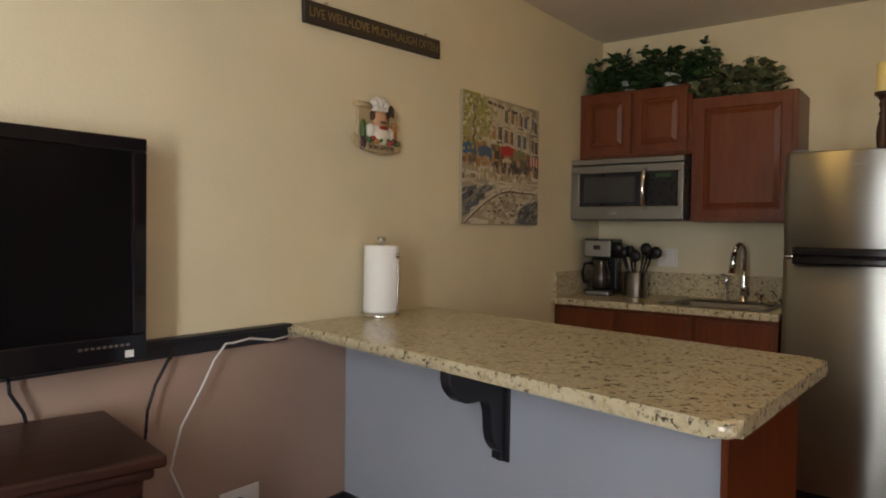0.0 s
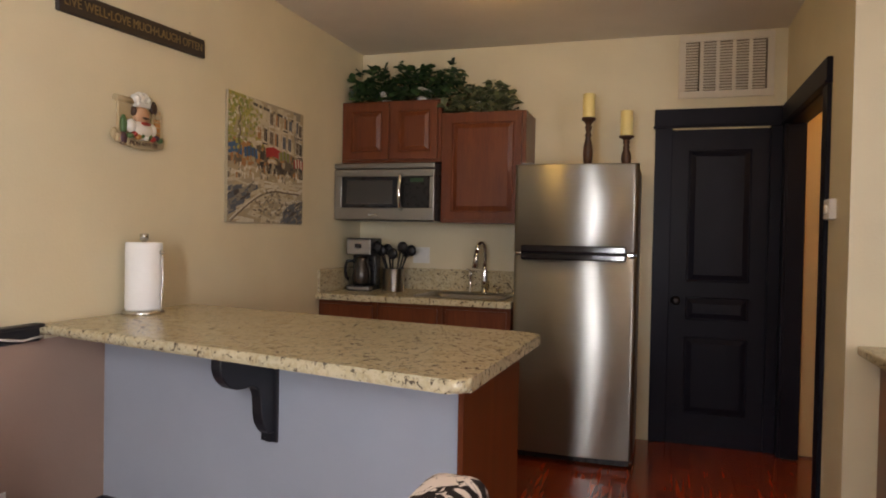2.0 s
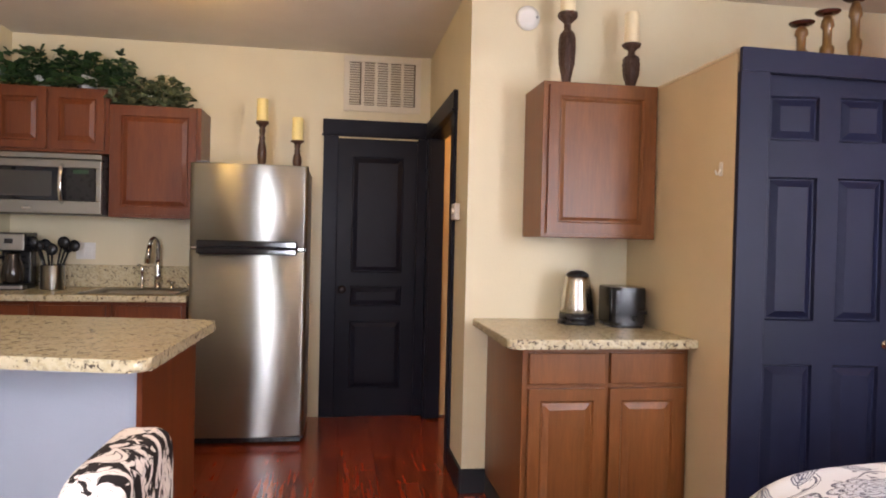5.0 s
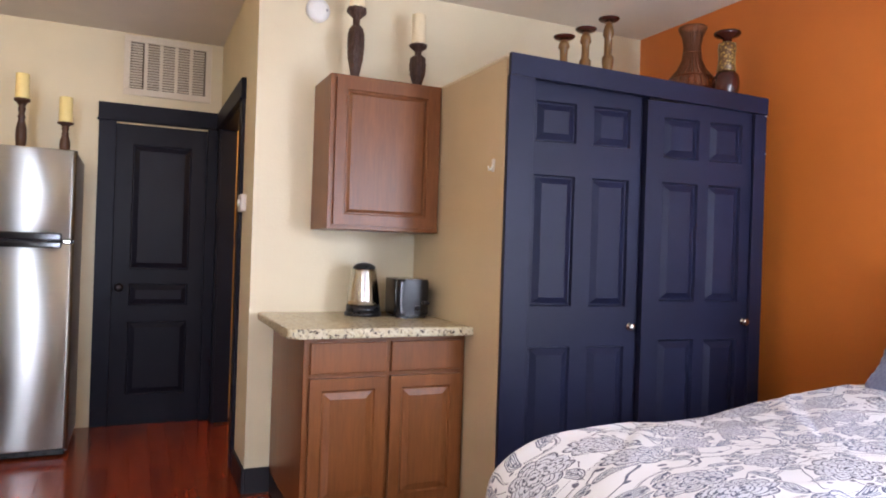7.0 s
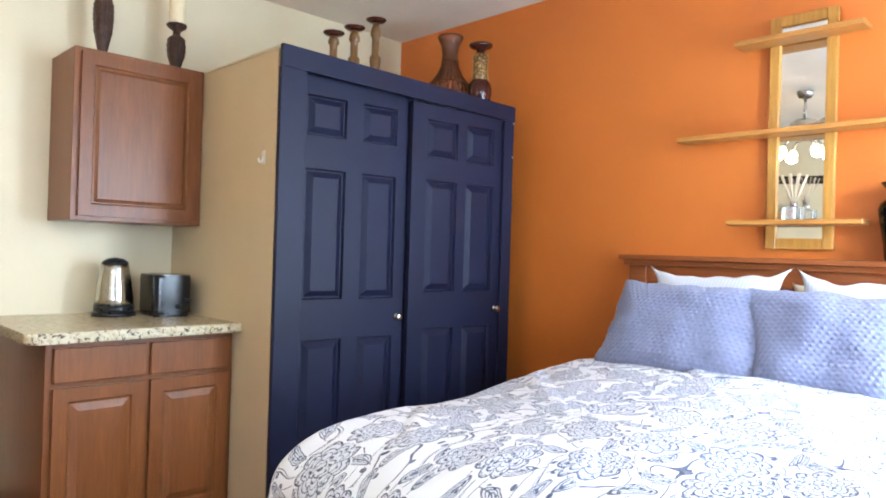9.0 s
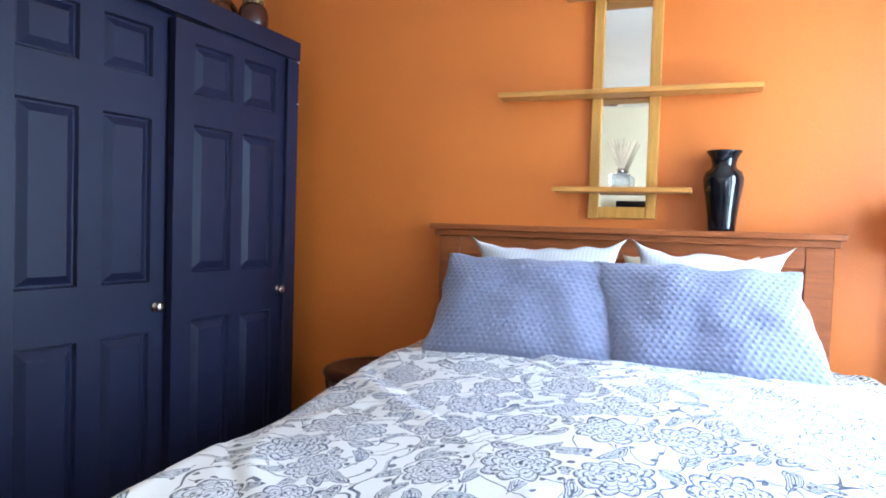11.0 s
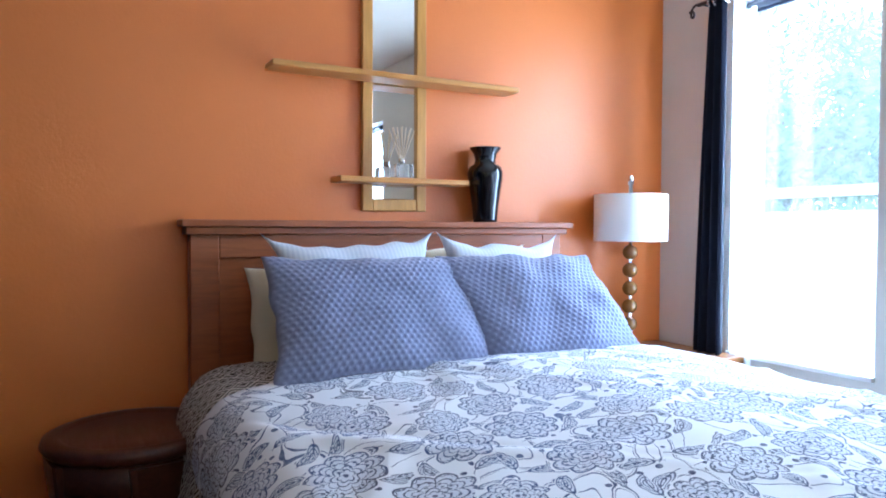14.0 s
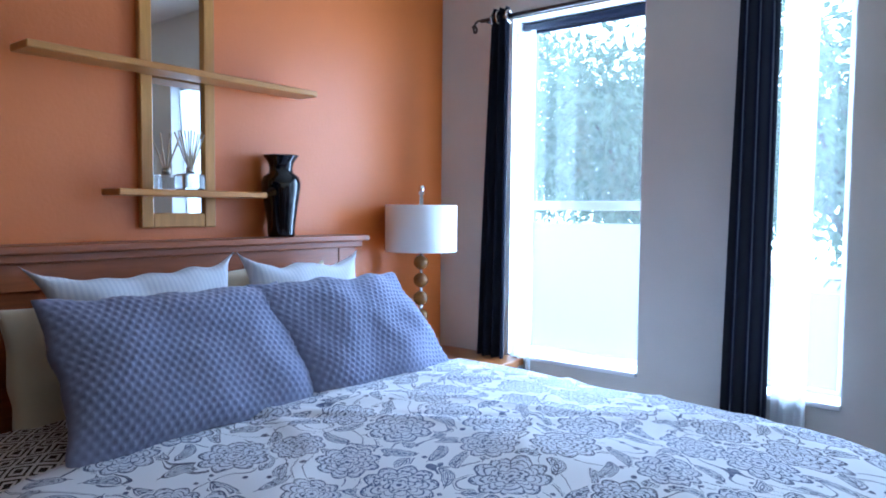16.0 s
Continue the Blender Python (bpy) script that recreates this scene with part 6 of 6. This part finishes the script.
for k in range(26):
    a = 2 * math.pi * k / 26
    part("wire", tube(bmesh.new(), [(r * math.cos(a), r * math.sin(a), h) for r, h in prof], 0.0026, 5), rust, wire)
for r, h in ((0.095, 0.002), (0.13, 0.09), (0.108, 0.15), (0.044, 0.27), (0.069, 0.39)):
    pts = [(r * math.cos(a), r * math.sin(a), h) for a in [2 * math.pi * k / 28 for k in range(29)]]
    part("hoop", tube(bmesh.new(), pts, 0.004, 6), rust, wire)
sheet_glass, n_, l_, b_ = shader("smoky_brown_glass", 0.15)
b_.inputs["Base Color"].default_value = (0.26, 0.085, 0.04, 1)
b_.inputs["Alpha"].default_value = 0.38
part("liner", lathe(bmesh.new(), [(r * 0.94, h + 0.002) for r, h in prof] + [(r * 0.92, h) for r, h in reversed(prof[1:])], steps=32), sheet_glass, wire, "smoky brown inner glass")


# ---- plants ----
def ivy(x0, x1, y, z, rise, count, material, label, seed, pot_x, pot_r=0.05, pot_h=0.085):
    rng_ = random.Random(seed)
    p = thing("ivy_plant", pose(pot_x, y, z), label, "plant", "ivy on the cabinets")
    part("pot", lathe(bmesh.new(), [(pot_r * 0.75, 0), (pot_r * 0.8, 0.005), (pot_r, pot_h), (pot_r * 1.06, pot_h), (pot_r * 1.06, pot_h * 0.86), (pot_r * 0.9, pot_h * 0.86), (0.002, pot_h * 0.85)], steps=4 if pot_r > 0.055 else 24), pot_white, p)
    bm, stems = bmesh.new(), bmesh.new()
    for k in range(count):
        fx = rng_.random()
        tip = Vector((x0 + (x1 - x0) * fx - pot_x, rng_.uniform(-0.11, 0.10), 0.0))
        hump = rise * (0.45 + 0.55 * abs(math.sin(fx * 7 + seed))) * rng_.uniform(0.15, 1.0)
        tip.z = hump
        if rng_.random() < 0.2:
            tip.y, tip.z = rng_.uniform(-0.165, -0.12), rng_.uniform(-0.01, 0.06)
        tube(stems, [(0, 0, pot_h * 0.8), (tip.x * 0.5, tip.y * 0.4, max(tip.z, pot_h) * 0.9 + 0.02), tuple(tip)], 0.0012, 4)
        for _ in range(3):
            c = tip + Vector([rng_.gauss(0, 0.018) for _ in range(3)])
            c.z = max(c.z, 0.006)
            way = Vector((rng_.gauss(0, 1), rng_.gauss(-0.5, 0.8), rng_.gauss(0.05, 0.45))).normalized()
            way.z = max(way.z, -0.1 if c.z > 0.08 else 0.0)
            leaf_blade(bm, c, way, Vector((rng_.gauss(0, 0.4), rng_.gauss(-0.4, 0.4), 1)).normalized(), rng_.uniform(0.05, 0.08), rng_.uniform(0.038, 0.06))
    part("stem_spray", stems, ivy_leaf, p)
    part("foliage", bm, material, p)


ivy(-1.17, -0.72, 4.24, 2.208, 0.25, 130, ivy_leaf, "bushy dark green ivy on the wall cabinet", 2, -0.95)
ivy(-0.80, -0.40, 4.17, 2.208, 0.24, 95, ivy_leaf, "dark green ivy in a white square pot", 5, -0.655, 0.07, 0.085)
ivy(-0.48, -0.05, 4.24, 2.115, 0.21, 130, pale_ivy_leaf, "variegated pale green ivy on the wall cabinet", 9, -0.27)

# ---- worktop things ----
cm = thing("coffee_maker", pose(-1.065, 4.16, 0.92, 0, 0, 4) @ Matrix.Diagonal((0.86, 0.92, 0.97, 1)), "black and stainless drip coffee maker with glass carafe", "coffee maker")
part("base", prism(bmesh.new(), rounded([(-0.10, -0.13), (0.10, -0.13), (0.10, 0.12), (-0.10, 0.12)], 0.03), 0, 0.035, 0.004), black_plastic, cm)
part("base_trim", prism(bmesh.new(), rounded([(-0.103, -0.133), (0.103, -0.133), (0.103, -0.05), (-0.103, -0.05)], 0.03), 0.008, 0.028), steel_h, cm)
part("tower", box(bmesh.new(), -0.10, 0.01, 0.035, 0.10, 0.12, 0.25, 0.01, 2), black_plastic, cm)
part("head", prism(bmesh.new(), rounded([(-0.105, -0.12), (0.105, -0.12), (0.105, 0.125), (-0.105, 0.125)], 0.02), 0.25, 0.37, 0.006), black_plastic, cm)
part("front_plate", box(bmesh.new(), -0.10, -0.126, 0.256, 0.10, -0.115, 0.36, 0.004, 2), steel_h, cm, "stainless front with small display")
part("display", box(bmesh.new(), -0.03, -0.130, 0.30, 0.025, -0.125, 0.33, 0.003), black_gloss, cm)
dark_glass, n_, l_, b_ = shader("dark_coffee_glass", 0.05)
b_.inputs["Base Color"].default_value = (0.02, 0.015, 0.012, 1)
car = part("carafe", lathe(bmesh.new(), [(0.06, 0.037), (0.072, 0.05), (0.078, 0.10), (0.070, 0.16), (0.052, 0.20), (0.055, 0.225), (0.05, 0.235), (0.002, 0.24)], y=-0.045, steps=32), dark_glass, cm, "dark glass carafe")
part("handle", tube(bmesh.new(), [(-0.06, -0.06, 0.21), (-0.115, -0.075, 0.205), (-0.128, -0.08, 0.15), (-0.12, -0.078, 0.09), (-0.10, -0.07, 0.075)], 0.011, 10), black_gloss, car)
cr = thing("utensil_crock", pose(-0.845, 4.16, 0.92) @ Matrix.Diagonal((1.35, 1.3, 1.12, 1)), "stainless utensil crock full of black spoons", "utensil holder")
part("crock", lathe(bmesh.new(), [(0.052, 0), (0.053, 0.004), (0.053, 0.135), (0.051, 0.137), (0.049, 0.135), (0.049, 0.02), (0.002, 0.02)], steps=36), steel, cr)
rng = random.Random(11)
for k in range(7):
    a = 2 * math.pi * k / 7 + 0.3
    lean = rng.uniform(0.035, 0.085)
    tip = Vector((lean * math.cos(a) * 1.3, lean * math.sin(a) * 0.6, rng.uniform(0.19, 0.27)))
    u_ = part("utensil", tube(bmesh.new(), [(0.01 * math.cos(a), 0.01 * math.sin(a), 0.03), tuple(tip)], 0.005, 8), black_plastic, cr)
    bm2 = bmesh.new()
    made = bmesh.ops.create_uvsphere(bm2, u_segments=12, v_segments=8, radius=1)["verts"]
    bmesh.ops.transform(bm2, matrix=Matrix.Translation(tip + Vector((tip.x, tip.y, 0)) * 0.25 + Vector((0, 0, 0.015))) @ Matrix.Diagonal((0.028, 0.014, 0.035, 1)), verts=made)
    for f in bm2.faces:
        f.smooth = True
    part("bowl", bm2, black_plastic, u_)

pt = thing("paper_towel_holder", pose(-1.115, 2.075, 0.962), "steel holder with a white paper towel roll", "paper towel holder")
part("base", lathe(bmesh.new(), [(0.082, 0), (0.083, 0.006), (0.081, 0.016), (0.076, 0.018), (0.002, 0.018)], steps=36), nickel, pt)
part("roll", lathe(bmesh.new(), [(0.020, 0.020), (0.068, 0.020), (0.071, 0.024), (0.071, 0.288), (0.068, 0.292), (0.020, 0.292)], steps=40), paper, pt, "white paper towel roll")
part("post", lathe(bmesh.new(), [(0.009, 0.018), (0.009, 0.30), (0.016, 0.302), (0.017, 0.325), (0.014, 0.328), (0.002, 0.328)], steps=18), nickel, pt)
part("tension_arm", tube(bmesh.new(), [(0.075, 0.016, 0.014), (0.076, 0.016, 0.045), (0.079, 0.017, 0.15), (0.077, 0.016, 0.23), (0.074, 0.015, 0.25)], 0.004, 8), nickel, pt)
part("arm_knob", lathe(bmesh.new(), [(0.002, -0.012), (0.011, -0.004), (0.011, 0.004), (0.002, 0.012)], x=0.074, y=0.015, z=0.252, steps=12), nickel, pt)

kt = thing("electric_kettle", pose(2.135, 2.655, 0.90), "stainless electric kettle on a black base", "kettle")
part("power_base", lathe(bmesh.new(), [(0.092, 0), (0.093, 0.01), (0.088, 0.022), (0.002, 0.022)], steps=36), black_plastic, kt)
part("lower_band", lathe(bmesh.new(), [(0.084, 0.022), (0.086, 0.03), (0.084, 0.052), (0.002, 0.052)], steps=36), black_plastic, kt)
part("jug", lathe(bmesh.new(), [(0.082, 0.052), (0.081, 0.08), (0.072, 0.15), (0.062, 0.21), (0.058, 0.232), (0.002, 0.234)], steps=40), brushed_steel("kettle_steel", (0.60, 0.58, 0.53), 0.24), kt)
part("lid", lathe(bmesh.new(), [(0.058, 0.232), (0.054, 0.245), (0.035, 0.258), (0.012, 0.263), (0.002, 0.264)], steps=30), black_plastic, kt)
part("handle", tube(bmesh.new(), [(0.035, 0.05, 0.24), (0.062, 0.085, 0.232), (0.074, 0.102, 0.17), (0.070, 0.095, 0.10), (0.050, 0.068, 0.06)], 0.014, 10), black_plastic, kt)
ts = thing("toaster", pose(2.345, 2.60, 0.90, 0, 0, -6), "glossy black two-slice toaster", "toaster")
part("shell", prism(bmesh.new(), rounded([(-0.085, -0.13), (0.085, -0.13), (0.085, 0.14), (-0.085, 0.14)], 0.045), 0.012, 0.19, 0.014, 3), plastic("toaster_black", (0.007, 0.007, 0.008), 0.17, spec=0.4), ts)
part("foot", prism(bmesh.new(), rounded([(-0.078, -0.122), (0.078, -0.122), (0.078, 0.132), (-0.078, 0.132)], 0.04), 0, 0.012), black_plastic, ts)
for x in (-0.028, 0.028):
    part("slot", box(bmesh.new(), x - 0.012, -0.09, 0.1895, x + 0.012, 0.10, 0.1925, 0.001), nickel, ts)
part("lever", box(bmesh.new(), 0.04, -0.155, 0.07, 0.075, -0.128, 0.085, 0.004, 2), black_plastic, ts)
part("dial", lathe(bmesh.new(), [(0.014, 0), (0.013, 0.012), (0.002, 0.013)], steps=18), black_plastic, ts, "", Matrix.Translation((0.02, -0.13, 0.05)) @ TO_SOUTH)

# ---- reed diffuser on the low shelf ----
df = thing("reed_diffuser", pose(3.905, 0.352, 1.402), "clear glass reed diffuser with pale sticks", "diffuser")
clear_glass, n_, l_, b_ = shader("clear_bottle_glass", 0.03)
b_.inputs["Base Color"].default_value, b_.inputs["Transmission Weight"].default_value = (0.92, 0.94, 0.95, 1), 0.9
part("bottle", box(bmesh.new(), -0.03, -0.036, 0, 0.03, 0.036, 0.05, 0.006, 2), clear_glass, df)
part("collar", lathe(bmesh.new(), [(0.013, 0.05), (0.013, 0.07), (0.009, 0.071)], steps=18), nickel, df)
reed = plastic("pale_reed", (0.62, 0.50, 0.34), 0.7)
for k in range(10):
    a = -0.42 + 0.84 * k / 9
    part("reed", rod(bmesh.new(), (0, 0, 0.05), (0.02 * math.sin(k * 2.1), 0.125 * math.sin(a), 0.07 + 0.115 * math.cos(a)), 0.0022, 6), reed, df)

# ---- upholstered chair by the bar ----
def zebra():
    """Ivory cloth printed with black leaf sprays: pointed leaf blades along curling stems."""
    m, nodes, links, b = shader("black_leaf_print_cloth", 0.85, spec=0.2)
    at = coords(nodes, links, (1, 1, 1))

    def V(op, a, c=None):
        return value(nodes, links, op, a, c)

    bend = noise_tex(nodes, links, at, 5, 2, 0.5, 0.6)
    swirl = noise_tex(nodes, links, coords(nodes, links, (1.0, 1.0, 0.6)), 7, 1.5, 0.4, 1.6)
    stripe = V("ABSOLUTE", V("SINE", V("MULTIPLY", swirl, 62)))
    stems = V("LESS_THAN", stripe, 0.16)
    blades = V("MULTIPLY", V("GREATER_THAN", V("SINE", V("MULTIPLY", swirl, 31)), 0.15), V("GREATER_THAN", noise_tex(nodes, links, coords(nodes, links, (1.3, 1.0, 0.7)), 24, 2, 0.5, 1.2), 0.47))
    ink = V("MAXIMUM", V("MULTIPLY", stems, V("GREATER_THAN", bend, 0.40)), blades)
    links.new(mix(nodes, links, ink, (0.66, 0.58, 0.52), (0.014, 0.010, 0.010)), b.inputs["Base Color"])
    bump(nodes, links, b, noise_tex(nodes, links, at, 500, 2), 0.25, 0.001)
    return m


zebra_cloth = zebra()
ch = thing("dining_chair", pose(0.40, 0.68, 0), "upholstered chair in black and ivory leaf fabric", "chair")
part("seat", box(bmesh.new(), -0.26, -0.21, 0.40, 0.20, 0.21, 0.50, 0.035, 4), zebra_cloth, ch)
bm = bmesh.new()
prof = rounded([(-0.20, 0.36), (0.20, 0.36), (0.19, 0.925), (-0.19, 0.925)], [0.01, 0.01, 0.09, 0.09], 8)
lo, hi = [bm.verts.new((0.145, y, z)) for y, z in prof], [bm.verts.new((0.245, y, z)) for y, z in prof]
fa, fb = bm.faces.new(lo), bm.faces.new(list(reversed(hi)))
for k in range(len(prof)):
    j = (k + 1) % len(prof)
    bm.faces.new((lo[k], hi[k], hi[j], lo[j]))
bmesh.ops.recalc_face_normals(bm, faces=bm.faces)
bmesh.ops.bevel(bm, geom=[e for e in bm.edges if abs(e.verts[0].co.x - e.verts[1].co.x) < 1e-5], offset=0.028, segments=4, affect="EDGES", profile=0.5)
for f in bm.faces:
    f.smooth = True
part("backrest", bm, zebra_cloth, ch)
for lx, ly in ((-0.23, -0.2), (-0.23, 0.2), (0.19, -0.2), (0.19, 0.2)):
    part("leg", prism(bmesh.new(), [(lx - 0.02, ly - 0.02), (lx + 0.02, ly - 0.02), (lx + 0.02, ly + 0.02), (lx - 0.02, ly + 0.02)], 0, 0.41, 0.003), turned_wood, ch)

# ---- ceiling fittings ----
lit = bpy.data.materials.new("lit_frosted_glass")
lit.use_nodes = True
lb = lit.node_tree.nodes["Principled BSDF"]
lb.inputs["Base Color"].default_value = (0.85, 0.8, 0.7, 1)
lb.inputs["Emission Color"].default_value, lb.inputs["Emission Strength"].default_value = (1.0, 0.78, 0.45, 1), 4.0
cl = thing("ceiling_light", pose(0.12, 3.10, CEIL - 0.10), "round flush kitchen ceiling light, lit", "ceiling light")
part("rim", lathe(bmesh.new(), [(0.16, 0.075), (0.165, 0.08), (0.165, 0.10), (0.002, 0.10)], steps=40), nickel, cl)
part("dome", lathe(bmesh.new(), [(0.002, 0.0), (0.05, 0.004), (0.10, 0.022), (0.135, 0.05), (0.15, 0.078)], steps=40), lit, cl, "glowing frosted glass dome")
fan = thing("ceiling_fan", pose(FAN[0], FAN[1], 2.1), "brushed nickel ceiling fan with four lit bulbs", "ceiling fan")
part("canopy", lathe(bmesh.new(), [(0.02, 0.455), (0.05, 0.465), (0.065, 0.50), (0.065, 0.517)], steps=28), nickel, fan)
part("down_rod", rod(bmesh.new(), (0, 0, 0.28), (0, 0, 0.47), 0.012), nickel, fan)
part("motor", lathe(bmesh.new(), [(0.04, 0.12), (0.09, 0.15), (0.11, 0.19), (0.11, 0.25), (0.08, 0.285), (0.02, 0.30)], steps=32), nickel, fan)
blade_wood = wood("fan_blade_wood", (0.10, 0.05, 0.025), (0.2, 0.11, 0.06), 0.4, axis=0)
for k in range(5):
    bl = part("blade", prism(bmesh.new(), rounded([(0.12, -0.045), (0.55, -0.065), (0.55, 0.065), (0.12, 0.045)], [0.01, 0.04, 0.04, 0.01]), 0, 0.008), blade_wood, fan, "", Matrix.Translation((0, 0, 0.2)) @ pose(0, 0, 0, 10, 0, 30 + 72 * k))
for k in range(4):
    a = radians(45 + 90 * k)
    arm = part("light_arm", tube(bmesh.new(), [(0.03 * math.cos(a), 0.03 * math.sin(a), 0.13), (0.12 * math.cos(a), 0.12 * math.sin(a), 0.12), (0.17 * math.cos(a), 0.17 * math.sin(a), 0.06)], 0.008, 8), nickel, fan)
    part("bulb", lathe(bmesh.new(), [(0.015, 0.065), (0.032, 0.045), (0.036, 0.02), (0.028, 0.0), (0.002, -0.006)], x=0.175 * math.cos(a), y=0.175 * math.sin(a), z=0.0, steps=18), lit, arm, "lit bulb")

# ---- floor planks ----
plank_w = 0.105
rng = random.Random(21)
loose, count = bmesh.new(), 0
meshes = {}
x = XW
while x < XE - 0.01:
    w = min(plank_w, XE - x)
    y = YS - rng.uniform(0, 0.9)
    while y < YN:
        length = rng.choice((0.7, 0.9, 1.1))
        a, b = max(y, YS), min(y + length, YN)
        y += length
        if b - a < 0.03 or (x > XHALL and a > YNOOK):
            continue
        if 0.0 < x < XHALL + 0.15 and b > 1.2 and count < 300:
            count += 1
            key = (round(w, 3), round(b - a, 4))
            if key not in meshes:
                meshes[key] = mesh_of(box(bmesh.new(), 0.0006, 0.0006, -0.012, w - 0.0006, key[1] - 0.0006, 0.0, 0.0004), "plank", plank_wood)
            ob = new("plank", meshes[key])
            ob.parent = floor
            ob.location = (x, a, 0)
        else:
            box(loose, x + 0.0006, a + 0.0006, -0.012, x + w - 0.0006, b - 0.0006, 0.0)
    x += plank_w
ob = part("planks_beyond", loose, plank_wood, floor)
tagged(ob, kind="stuff")
